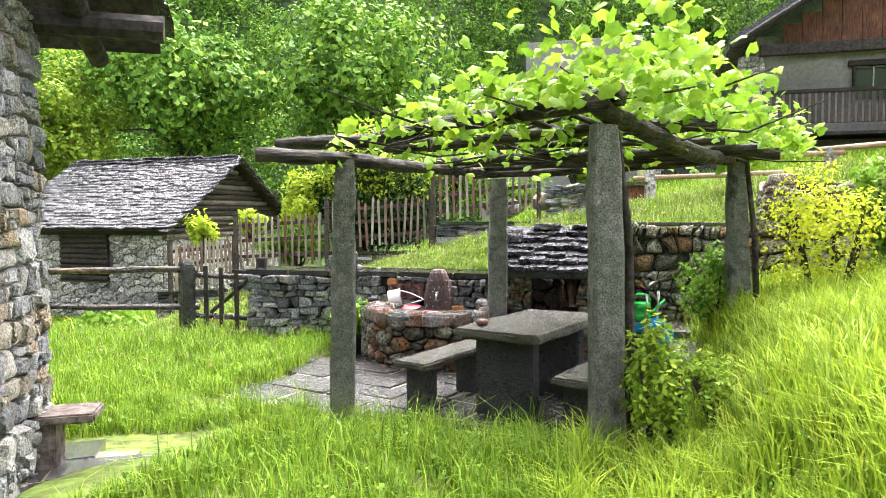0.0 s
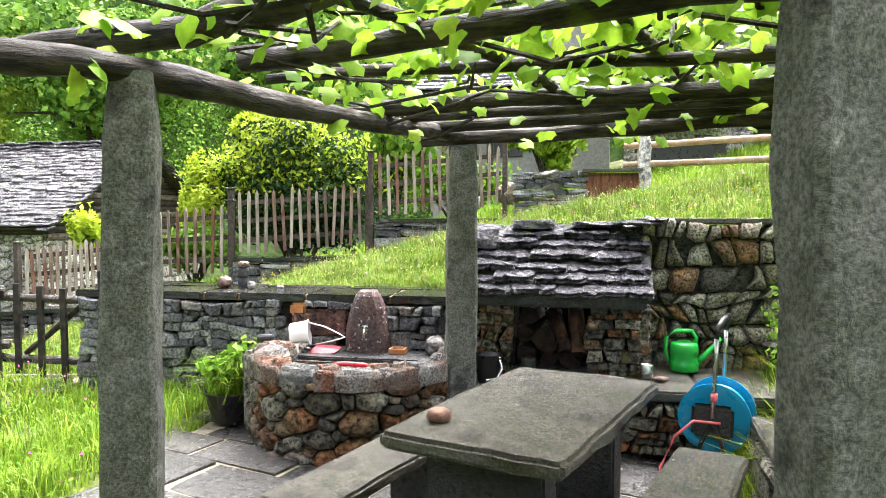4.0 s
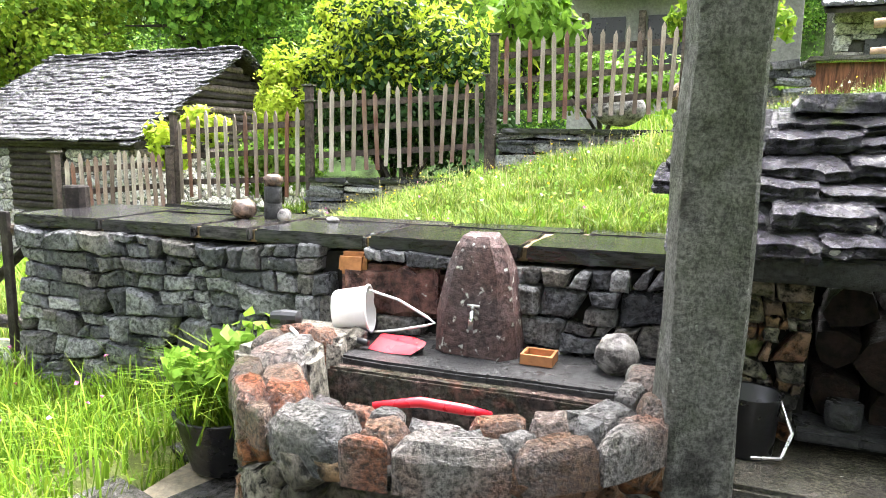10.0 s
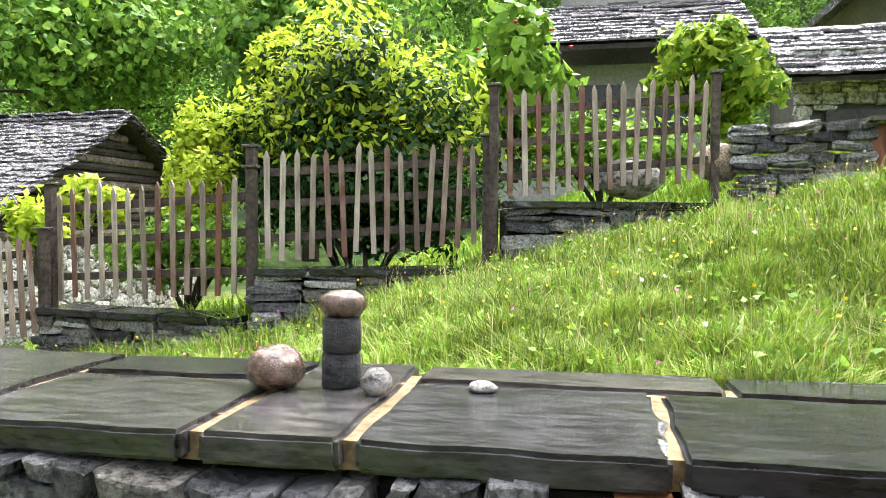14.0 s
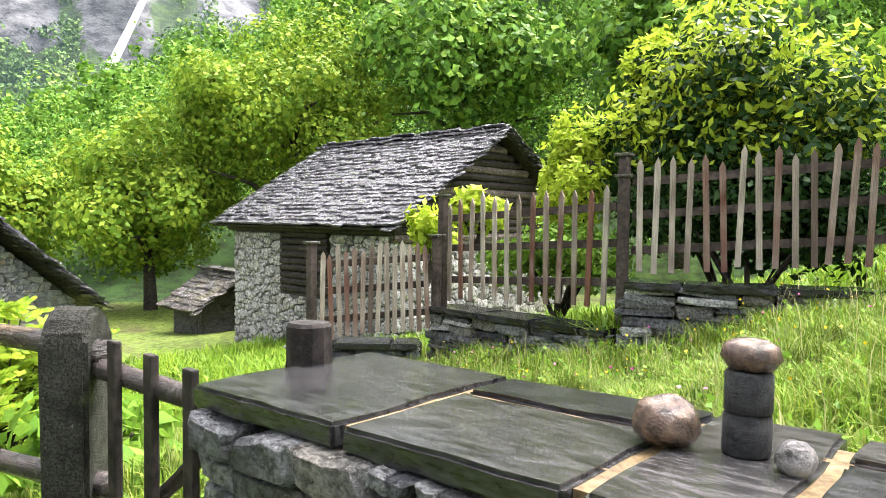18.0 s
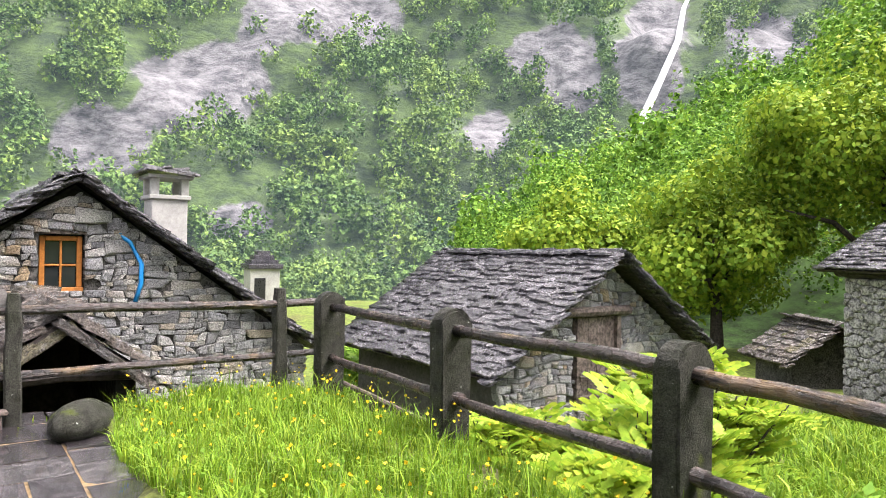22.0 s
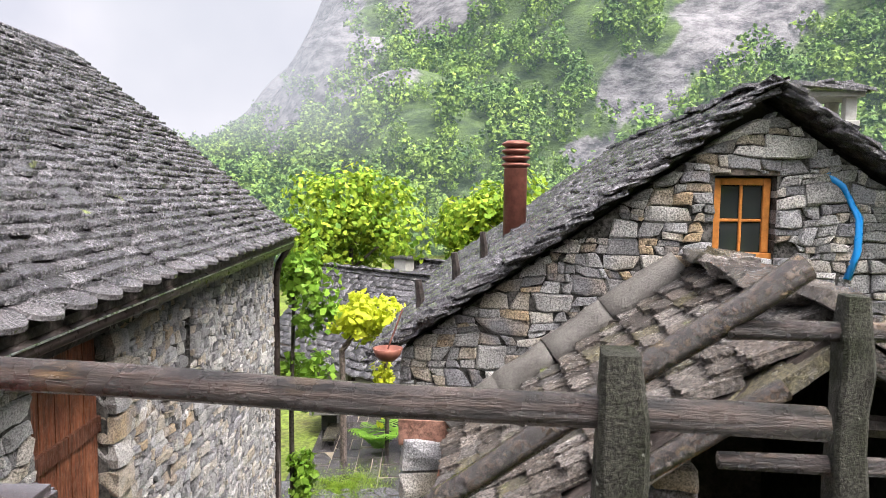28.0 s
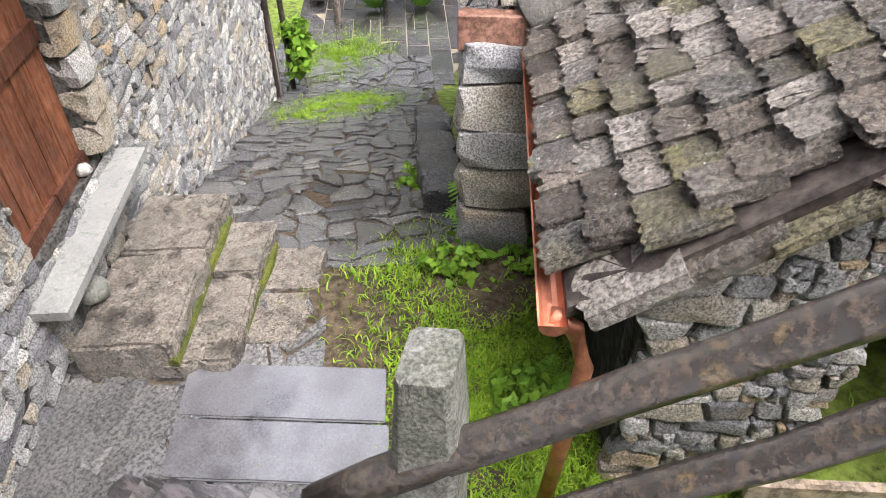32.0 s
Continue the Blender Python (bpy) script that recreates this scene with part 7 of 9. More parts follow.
M["pillar"] = material("porphyry", [(.06, .035, .035), (.1, .06, .055), (.08, .06, .06)], .4, 40, 3, .5, tint=.35, lichen=.35)
pil = thing("tap_pillar", (-1.19, 8.0, .53), "tapered reddish stone block carrying a brass tap", "pillar")
bm = bmesh.new()
secs = [(.53, .18, .12), (.7, .165, .115), (.88, .13, .1), (.98, .095, .085), (1.02, .07, .06)]
rings = []
for z, hw, hd in secs:
    rings.append([bm.verts.new(V3((-1.19 + x * hw, 8.0 + y * hd, z)) + noise.noise_vector(V3((x * 2, y * 2, z * 5))) * .014) for x, y in ((-1, -.6), (-.7, -1), (.7, -1), (1, -.6), (1, .6), (.7, 1), (-.7, 1), (-1, .6))])
for r0, r1 in zip(rings, rings[1:]):
    for k in range(8):
        bm.faces.new((r0[k], r0[(k + 1) % 8], r1[(k + 1) % 8], r1[k]))
bm.faces.new(rings[-1])
bm.faces.new(rings[0])
part("block", bm, M["pillar"], pil)
tap = part("tap_body", tube([(-1.18, 7.9, .72), (-1.18, 7.85, .72), (-1.18, 7.835, .705), (-1.18, 7.832, .66)], [.013, .012, .012, .01], 10), M["steel"], pil, "chrome garden tap", True)
part("tap_handle", tube([(-1.205, 7.862, .75), (-1.155, 7.862, .75)], .006, 8), M["steel"], tap, smooth=True)
part("tap_stem", tube([(-1.18, 7.862, .72), (-1.18, 7.862, .755)], .007, 8), M["steel"], tap, smooth=True)

bucket = thing("white_bucket", (-1.74, 7.9, .53), "white plastic bucket lying on its side", "bucket")
bm = lathe([(.0, 0), (.085, 0), (.09, .01), (.1, .145), (.107, .15), (.107, .156), (.096, .156), (.084, .015), (.0, .012)], (0, 0, 0), 28)
bmesh.ops.transform(bm, matrix=Matrix.Translation((-1.83, 7.9, .655)) @ Matrix.Rotation(radians(24), 4, 'Z') @ Matrix.Rotation(radians(84), 4, 'Y') @ Matrix.Rotation(.15, 4, 'X'), verts=bm.verts)
part("pail", bm, M["white_plastic"], bucket, smooth=True)
hp = [(-1.69, 7.95, .75), (-1.55, 7.95, .72), (-1.4, 7.92, .665), (-1.36, 7.9, .65), (-1.4, 7.9, .635), (-1.55, 7.93, .59), (-1.69, 7.95, .56)]
part("handle", tube(hp, .006, 7), M["white_plastic"], bucket, smooth=True)
scoop = thing("red_dustpan", (-1.5, 7.82, .53), "red plastic dustpan lying on the ledge", "dustpan")
part("pan", prism([V3((-1.62, 7.8, .535)), V3((-1.52, 7.785, .533)), V3((-1.42, 7.79, .537)), V3((-1.38, 7.83, .565)), V3((-1.45, 7.86, .572)), V3((-1.6, 7.86, .572))], V3((0, .03, .01))), M["red_plastic"], scoop)
part("grip", tube([(-1.62, 7.8, .56), (-1.68, 7.81, .565)], .014, 8), M["black"], scoop, smooth=True)
tray = thing("red_tray", (-1.1, 7.16, .56), "red plastic tray edge lying inside the basin rim", "tray")
part("edge", tube([(-1.25, 7.13, .585), (-1.11, 7.18, .6), (-.97, 7.2, .59), (-.9, 7.24, .57)], [.012, .018, .018, .01], 8), M["red_plastic"], tray, smooth=True)
brush = thing("black_brush", (-1.95, 7.72, .62), "black bristle brush with pale handle on the rim", "brush")
part("bristles", lathe([(.0, 0), (.03, .005), (.036, .06), (.03, .13), (.0, .14)], (0, 0, 0), 12), M["black"], brush, m=Matrix.Translation((-2.02, 7.7, .65)) @ Matrix.Rotation(radians(85), 4, 'Y'))
part("stick", tube([(-1.93, 7.68, .63), (-1.8, 7.55, .64)], .008, 6), M["white_plastic"], brush)
dish = thing("clay_dish", (-.92, 7.92, .53), "small square terracotta dish", "dish")
for s_ in ((-.985, 7.87, -.855, 7.882), (-.985, 7.968, -.855, 7.98), (-.985, 7.882, -.973, 7.968), (-.867, 7.882, -.855, 7.968)):
    part("side", box((s_[0], s_[1], .532), (s_[2], s_[3], .575), .003), M["terracotta"], dish)
part("bottom", box((-.98, 7.875, .531), (-.86, 7.975, .54), .002), M["terracotta"], dish)
pebble((-.62, 7.93, .6), .085, 8, M["pebble_white"], "white_boulder", "rough white boulder on the basin ledge", (1, .9, .95))
pebble((-.52, 7.8, .565), .05, 9, M["granite"], "grey_block", "small grey block on the basin ledge", (1, 1, 1))
pebble((-1.42, 7.86, .55), .025, 10, M["pebble_white"], "white_pebble", "small white pebble beside the dustpan", (1, 1, .9))

# ---------------------------------------------------------------- wood store under its slate roof
oven = thing("wood_store", (.3, 7.9, 0), "small stone firewood niche with a thick wet slate roof", "wood store")
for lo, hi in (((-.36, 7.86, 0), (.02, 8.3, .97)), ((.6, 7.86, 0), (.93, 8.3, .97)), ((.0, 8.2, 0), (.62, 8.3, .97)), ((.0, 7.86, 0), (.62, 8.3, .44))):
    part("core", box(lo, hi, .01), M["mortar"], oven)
for a_, b_, z0_, z1_, o_, k in (((-.38, 7.83), (.02, 7.83), .42, .97, (0, -1), 111), ((.6, 7.83), (.95, 7.83), .42, .97, (0, -1), 112), ((.95, 7.78), (.95, 8.3), .42, .97, (1, 0), 113), ((-.4, 7.5), (.78, 7.46), 0, .36, (0, -1), 114)):
    rubble(oven, "stone", straight(a_, b_, o_), z0_, z1_, (.022, .05), 2.2, .12, M["stone_warm"], k, gap=.003, soft_=.09, bulge=.15, beds=2.2)
part("lintel", slab_on((-.42, 7.7, 0), V3((1.39, -.02, 0)), V3((0, .2, 0)), .965, 1.06, .012, .01, 4), M["slab_dark"], oven, "long dark stone lintel")
part("sill", slab_on((-.02, 7.72, 0), V3((.66, 0, 0)), V3((0, .4, 0)), .445, .49, .01, .008, 5), M["slab_dark"], oven)
part("hearth_slab", slab_on((-.42, 7.4, 0), V3((1.18, -.04, 0)), V3((0, .44, 0)), .35, .41, .014, .012, 6), M["slab"], oven, "mossy wet hearth slab")
rf = part("roof", prism([V3((-.42, 7.74, 1.06)), V3((1.02, 7.74, 1.06)), V3((1.02, 8.4, 1.5)), V3((-.42, 8.4, 1.5))], V3((0, 0, .03))), M["slab_dark"], oven)
r = random.Random(17)
for k in range(6):
    s = -.5 + r.uniform(-.02, .1)
    while s < .95:
        w = min(r.uniform(.2, .52), 1.02 - s)
        if w < .12:
            break
        tilt_ = Matrix.Rotation(r.uniform(-.03, .03), 4, 'Y') @ Matrix.Rotation(.26 + r.uniform(-.05, .05), 4, 'X') @ Matrix.Rotation(r.uniform(-.06, .06), 4, 'Z')
        part("slate", split_slab(w * 1.02, .3, r.uniform(.034, .06), int(k * 31 + s * 57)), M["slate_dark"], rf, m=Matrix.Translation((s + w / 2, 7.8 + k * .115 + r.uniform(-.018, .018), 1.085 + k * .079 + r.uniform(-.008, .008))) @ tilt_)
        s += w + r.uniform(0, .012)
lay(rf, "ridge_slate", STONES, M["slate_dark"], [frame_m((.12, 8.36, 1.56), (.34, 0, 0), (0, .2, 0), (0, 0, .07)), frame_m((.62, 8.38, 1.56), (.4, .02, 0), (0, .2, 0), (0, 0, .05)), frame_m((.95, 8.3, 1.58), (.4, 0, .02), (0, .3, 0), (0, 0, .04)), frame_m((-.32, 8.2, 1.45), (.3, .1, 0), (-.05, .3, 0), (0, 0, .16))])
for k in range(16):
    pebble((-.3 + k * .085 + rnd.uniform(-.03, .03), 7.66 + rnd.uniform(0, .05) + (.12 if k % 5 == 0 else 0), 1.075 + (.07 if k % 5 == 0 else 0)), rnd.uniform(.012, .022), k, M["pebble_white"], "roof_pebble", "small white pebble lying on the lintel", (1.1, 1, .8))
def firewood(a, b, w, h, seed):
    """A split billet from a to b: a wedge-shaped section, rough along its grain."""
    r = random.Random(seed)
    a, b = V3(a), V3(b)
    d = (b - a).normalized()
    x = d.orthogonal().normalized()
    x = Matrix.Rotation(r.uniform(0, 6.28), 3, d) @ x
    y = d.cross(x)
    sec = [(-.5, -.4), (-.1, -.55), (.42, -.42), (.55, .02), (.25, .42), (-.12, .58), (-.46, .22)]
    bm = bmesh.new()
    rings = []
    for i in range(5):
        c = a.lerp(b, i / 4)
        rings.append([bm.verts.new(c + x * (u * w + r.uniform(-.006, .006)) + y * (v * h + r.uniform(-.006, .006))) for u, v in sec])
    for r0, r1 in zip(rings, rings[1:]):
        for i in range(7):
            bm.faces.new((r0[i], r0[(i + 1) % 7], r1[(i + 1) % 7], r1[i]))
    bm.faces.new(rings[0])
    bm.faces.new(rings[-1])
    return bm


# Dark bark taken nearly black: the shallow niche's shade is in the colour
M["log_dark"] = material("niche_shaded_firewood", [(.006, .004, .004), (.022, .013, .01), (.011, .007, .006)], .6, 20, 6, .9, per='object', tint=.5)
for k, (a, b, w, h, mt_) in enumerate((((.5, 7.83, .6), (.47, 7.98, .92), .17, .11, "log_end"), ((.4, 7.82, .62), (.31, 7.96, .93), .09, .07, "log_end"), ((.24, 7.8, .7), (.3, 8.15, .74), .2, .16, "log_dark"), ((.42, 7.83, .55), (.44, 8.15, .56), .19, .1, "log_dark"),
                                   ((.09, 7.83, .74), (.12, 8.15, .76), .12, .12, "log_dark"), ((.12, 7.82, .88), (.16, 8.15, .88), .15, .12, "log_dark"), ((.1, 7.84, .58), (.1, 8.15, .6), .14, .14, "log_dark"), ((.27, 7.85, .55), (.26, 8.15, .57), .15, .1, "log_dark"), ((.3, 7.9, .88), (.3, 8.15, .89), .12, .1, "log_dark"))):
    lg_ = thing("split_log" if mt_ == "log_end" else "firewood_log", (a[0], a[1], .5), "upright split log with pale reddish wood" if mt_ == "log_end" else "split firewood log with dark bark, darkened for the niche's shade", "log", "firewood in the niche")
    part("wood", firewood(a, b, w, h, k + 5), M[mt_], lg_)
part("iron_pot", lathe([(.0, 0), (.05, 0), (.055, .01), (.058, .08), (.05, .085), (.0, .08)], (.13, 7.8, .49), 16), M["slab_dark"], oven, "small grey pot", True)
# ledge at its side
ledge = thing("stone_ledge", (1.2, 7.6, 0), "wet stone ledge built against the retaining wall", "ledge")
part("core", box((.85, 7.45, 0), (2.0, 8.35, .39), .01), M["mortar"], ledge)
rubble(ledge, "stone", straight((.8, 7.42), (1.9, 7.36), (0, -1)), 0, .39, (.03, .09), 2.4, .14, M["stone_warm"], 121, gap=.005, soft_=.1, beds=2.4)
part("ledge_slab", slab_on((.74, 7.36, 0), V3((.56, 0, 0)), V3((0, .92, 0)), .4, .47, .014, .012, 4), M["slab"], ledge)
part("ledge_slab", slab_on((1.31, 7.33, 0), V3((.7, 0, 0)), V3((0, .95, 0)), .395, .465, .014, .012, 5), M["slab"], ledge)
side = thing("low_kerb_wall", (1.6, 6.2, 0), "low mossy slab kerb holding the bank", "wall")
lay(side, "stone", STONES, M["stone_warm"], wall_stones((1.58, 7.0), (1.5, 5.2), -.05, .38, (-1, 0), (.09, .16), (.2, .45), .18, 123))
part("cap_slab", slab_on((1.44, 5.6, 0), V3((.4, 0, 0)), V3((.08, 1.4, 0)), .38, .44, .012, .012, 6), M["slab"], side)

# ---------------------------------------------------------------- retaining walls
ret = thing("retaining_wall", (1.8, 8.35, .5), "retaining wall of large rounded boulders with lichen", "wall")
part("core", prism([V3((.9, 8.3, .2)), V3((2.6, 8.28, .2)), V3((6.2, 7.6, .2)), V3((6.2, 8.3, .2)), V3((.9, 8.8, .2))], V3((0, 0, 1.34))), M["mortar_joint"], ret)
part("core", prism([V3((2.85, 8.45, 1.5)), V3((6.2, 7.8, 1.5)), V3((6.2, 8.3, 1.5)), V3((2.85, 9.4, 1.5))], V3((0, 0, .55))), M["mortar_joint"], ret)
for a_, b_, z0_, z1_, o_, k in (((.93, 8.36), (2.6, 8.34), .4, 1.56, (0, -1), 131), ((2.55, 8.36), (6.2, 7.65), .5, 2.08, (-.1, -1), 132), ((2.85, 9.5), (2.8, 8.36), 1.45, 2.1, (-1, 0), 133)):
    rubble(ret, "boulder", straight(a_, b_, o_), z0_, z1_, (.055, .14), 1.6, .3, M["stone_bank"], k, gap=.007, soft_=.17, bulge=.3, rounded=True, limit=140, beds=1.5)
for k in range(4):
    part("coping", slab_on((.93 + k * .4, 8.24, 0), V3((.39, 0, 0)), V3((0, .4, 0)), 1.565, 1.61, .01, .012, k), M["slab"], ret)

# ---------------------------------------------------------------- things about the wood store
can = thing("watering_can", (1.3, 8.0, .47), "bright green plastic watering can on the ledge", "watering can")
CX, CY, CZ = 1.27, 8.02, .475
part("body", lathe([(.0, 0), (.095, 0), (.105, .01), (.105, .06), (.1, .07), (.1, .13), (.105, .14), (.1, .2), (.088, .215), (.0, .215)], (CX, CY, CZ), 28), M["green_plastic"], can, smooth=True)
part("spout", tube([(CX + .09, CY, CZ + .05), (CX + .15, CY, CZ + .12), (CX + .27, CY, CZ + .26)], [.03, .022, .015], 12), M["green_plastic"], can, smooth=True)
part("rose", tube([(CX + .265, CY, CZ + .25), (CX + .3, CY, CZ + .285), (CX + .315, CY, CZ + .3)], [.018, .03, .042], 14), M["black"], can, "black sprinkler rose", True)
part("handle", tube([(CX - .1, CY, CZ + .05), (CX - .135, CY, CZ + .14), (CX - .13, CY, CZ + .25), (CX - .06, CY, CZ + .3), (CX + .05, CY, CZ + .3), (CX + .085, CY, CZ + .25), (CX + .08, CY, CZ + .2)], .016, 10), M["green_plastic"], can, smooth=True)
tin = thing("tin_can", (.98, 7.72, .47), "small bright metal can on the ledge", "can")
part("tin", lathe([(.0, 0), (.042, 0), (.044, .004), (.044, .095), (.041, .098), (.039, .09), (.0, .088)], (.98, 7.72, .475), 24), M["steel"], tin, smooth=True)
pebble((1.06, 7.62, .495), .045, 21, M["pebble"], "flat_pebble", "flat tan pebble lying on the ledge", (1.3, .8, .5))
pot_b = thing("black_bucket", (-.02, 7.6, .44), "black plastic bucket behind the post", "bucket")
part("pail", lathe([(.0, 0), (.075, 0), (.08, .01), (.095, .2), (.1, .205), (.09, .2), (.07, .02), (.0, .02)], (-.16, 7.66, .41), 22), M["black"], pot_b, smooth=True)
part("handle", tube([(-.07, 7.64, .6), (-.04, 7.56, .53), (-.07, 7.5, .47), (-.15, 7.52, .45)], .006, 7), M["steel"], pot_b)

reel = thing("hose_reel", (1.36, 7.14, 0), "blue garden hose reel on a grey tubular stand", "hose reel")
RC = V3((1.36, 7.14, .4))
ax_r = V3((-.316, -.949, 0))
side_r = V3((.949, -.316, 0))
for off in (-.13, .1):
    bm = lathe([(.0, 0), (.2, 0), (.215, .008), (.215, .02), (.19, .022), (.1, .016), (.06, .03), (.0, .03)], (0, 0, 0), 32)
    bmesh.ops.transform(bm, matrix=frame_m(RC + ax_r * off, side_r, V3((0, 0, 1)), ax_r), verts=bm.verts)
    part("disc", bm, M["blue_plastic"], reel, smooth=False)
for k in range(6):
    pts = [RC + ax_r * (-.1 + k * .035) + (side_r * math.cos(a) + V3((0, 0, math.sin(a)))) * (.15 + .012 * (k % 2)) for a in np.linspace(0, 2 * math.pi, 22)]
    part("hose_coil", tube(pts, .016, 7, cap=False), M["blue_plastic"], reel, smooth=True)
part("hub", tube([RC - ax_r * .16, RC + ax_r * .17], .035, 14), M["slab_dark"], reel, smooth=True)
for sg in (-1, 1):
    f = RC + ax_r * (.19 * sg)
    part("leg", tube([f + V3((0, 0, .02)), f + side_r * .16 - V3((0, 0, .41))], .013, 8), M["black"], reel)
    part("leg", tube([f + V3((0, 0, .02)), f - side_r * .16 - V3((0, 0, .41))], .013, 8), M["black"], reel)
    part("upright", tube([f, f + V3((.02, .02, .38)), f + V3((.02, .03, .5))], .013, 10), M["steel"], reel, smooth=True)
    part("clamp", tube([f + V3((.01, .01, .12)), f + V3((.012, .012, .17))], .02, 10), M["pink_plastic"], reel, smooth=True)
ha, hb = RC - ax_r * .19 + V3((.02, .03, .5)), RC + ax_r * .19 + V3((.02, .03, .5))
part("grip", tube([ha, ha + V3((.02, .02, .07)), ha.lerp(hb, .2) + V3((.03, .03, .1)), ha.lerp(hb, .8) + V3((.03, .03, .1)), hb + V3((.02, .02, .07)), hb], .018, 10), M["black"], reel, "black rubber grip", True)
part("bracket", slab_on(RC + ax_r * .16 - side_r * .12, side_r * .24, ax_r * .03, .3, .5, .02, 0, 2), M["slab_dark"], reel)
part("hose_tail", tube([RC + ax_r * .2 + side_r * .05, RC + ax_r * .22 - side_r * .1, RC + ax_r * .25 - side_r * .2 - V3((0, 0, .1)), RC + ax_r * .28 - side_r * .28 - V3((0, 0, .3)), RC + ax_r * .3 - side_r * .25 - V3((0, 0, .41))], .009, 8), M["pink_plastic"], reel, "thin red hose end", True)
trug = thing("black_tub", (2.0, 7.75, .7), "black plastic tub among the weeds", "tub")
part("tub", lathe([(.0, 0), (.1, 0), (.12, .1), (.125, .105), (.11, .1), (.09, .02), (.0, .02)], (1.92, 7.95, .6), 20), M["black"], trug, smooth=True)
potp = thing("flower_pot", (-2.2, 7.62, 0), "black pot with grasses and small leafy plants", "plant pot")
part("pot", lathe([(.0, 0), (.14, 0), (.15, .01), (.21, .24), (.22, .25), (.2, .25), (.18, .2), (.0, .2)], (-2.2, 7.6, .005), 24), M["black"], potp, smooth=True)
p_, n_ = cloud_points(420, (-2.2, 7.6, .42), (.34, .32, .26), 12, 6)
foliage("leaves", p_, n_, .05, M["leaf_mid"], potp, 5)
sp = np.column_stack([rng.normal(-2.2, .09, 420), rng.normal(7.6, .09, 420), np.full(420, .2)])


def tuft(parent, name, spots, height, mt, seed, width=.004, bend=.6):
    ob = grass(name, spots, height, mt, seed, "", width, bend)
    for key in ("kind", "category"):
        if key in ob:
            del ob[key]
    hang(ob, parent)
    return ob


tuft(potp, "grass_tuft", sp, .27, M["grass"], 77)

# ---------------------------------------------------------------- gate, posts and rails
def round_post(at, z0, z1, w, d, turn, seed):
    """A granite post with a rounded head."""
    outline = [(-w / 2, z0)]
    outline += [(-w / 2, z1 - w * .45)] + [(-w / 2 * math.cos(a), z1 - w * .45 + w * .45 * math.sin(a)) for a in np.linspace(.3, math.pi - .3, 7)] + [(w / 2, z1 - w * .45), (w / 2, z0)]
    u = V3((math.cos(radians(turn)), math.sin(radians(turn)), 0))
    n = V3((-u.y, u.x, 0))
    o = V3((at[0], at[1], 0))
    bm = prism([o + u * x + V3((0, 0, z)) - n * d / 2 for x, z in outline], n * d)
    bmesh.ops.bevel(bm, geom=[e for e in bm.edges if abs((e.verts[0].co - e.verts[1].co).dot(n)) < .01], offset=.02, segments=2, affect='EDGES')
    for v in bm.verts:
        v.co += noise.noise_vector(v.co * 6 + V3((seed, 0, 0))) * .012
    return bm


RP = {"g": (-4.92, 8.06), "a": (-6.95, 7.44), "b": (-8.95, 6.56), "c": (-11.03, 5.6), "d": (-11.16, 5.08), "e": (-10.04, 2.95), "f": (-8.51, 2.5)}
rail_fence = thing("rail_fence", (-8, 7, 0), "old rail fence of rounded granite posts and dark wet poles", "fence")
for k, key in enumerate("gabc"):
    part("post", round_post(RP[key], -.3, 1.1, .28, .17, -62 + 20 * (key == "g"), k * 3), M["granite_dark"], rail_fence)
for (p, q) in (("g", "a"), ("a", "b"), ("b", "c")):
    for z, r0 in ((.93, .05), (.42, .048)):
        a, b = V3((*RP[p], z)), V3((*RP[q], z))
        part("rail", log_between(a + (a - b).normalized() * (.16), b, r0, r0 * .85, .05, ord(p) + int(z * 10)), M["rail"], rail_fence, smooth=True)
part("low_pole", log_between((-9.3, 6.5, .1), (-11.6, 5.55, .12), .03, .03, .02, 5), M["grey_wood"], rail_fence)
corner_fence = thing("corner_railing", (-9.5, 3.5, 0), "railing of slim granite posts and weathered poles at the terrace edge", "railing")
for k, key in enumerate("def"):
    part("post", stone_post(((*RP[key], -.3), (*RP[key], 1.12)), .15, .13, 30 + k, 25), M["granite_dark"], corner_fence)
for z, r0 in ((.97, .044), (.42, .038)):
    a, b = V3((*RP["d"], z)), V3((*RP["e"], z))
    part("rail", log_between(a - (b - a).normalized() * .75, b + (b - a).normalized() * .5, r0, r0, .04, int(z * 10)), M["rail"], corner_fence, smooth=True)
    a, b = V3((-7.42, .2, z + .02)), V3((*RP["f"], z))
    part("rail", log_between(a, b + (b - a).normalized() * .5, r0 * 1.1, r0, .05, int(z * 10) + 3), M["rail"], corner_fence, smooth=True)
handrail = thing("stair_handrail", (-9.4, 1.6, -1), "sloping log handrail of the stone stair", "handrail")
part("rail", log_between((-9.95, 2.78, 1.24), (-8.8, .53, -.56), .06, .055, .02, 4, 14, 10), M["rail_worn"], handrail, smooth=True)
part("rail", log_between((-9.95, 2.72, .72), (-8.9, .85, -.7), .05, .05, .02, 6, 14, 10), M["rail_worn"], handrail, smooth=True)
part("post", stone_post(((-9.02, .8, -2.6), (-9.0, .8, .02)), .22, .18, 44, 20), M["granite"], handrail)

gate = thing("garden_gate", (-4.4, 8.15, .1), "small dark wooden garden gate standing closed", "gate")
GA, GB = V3((-4.84, 8.08, 0)), V3((-3.92, 8.16, 0))
for k, f in enumerate((.25, .5, .75)):
    p = GA.lerp(GB, f)
    part("picket", box((p.x - .032, p.y - .05, .16 - .03 * k), (p.x + .032, p.y - .02, 1.0 - .02 * k), .008, .004, k), M["dark_wood"], gate)
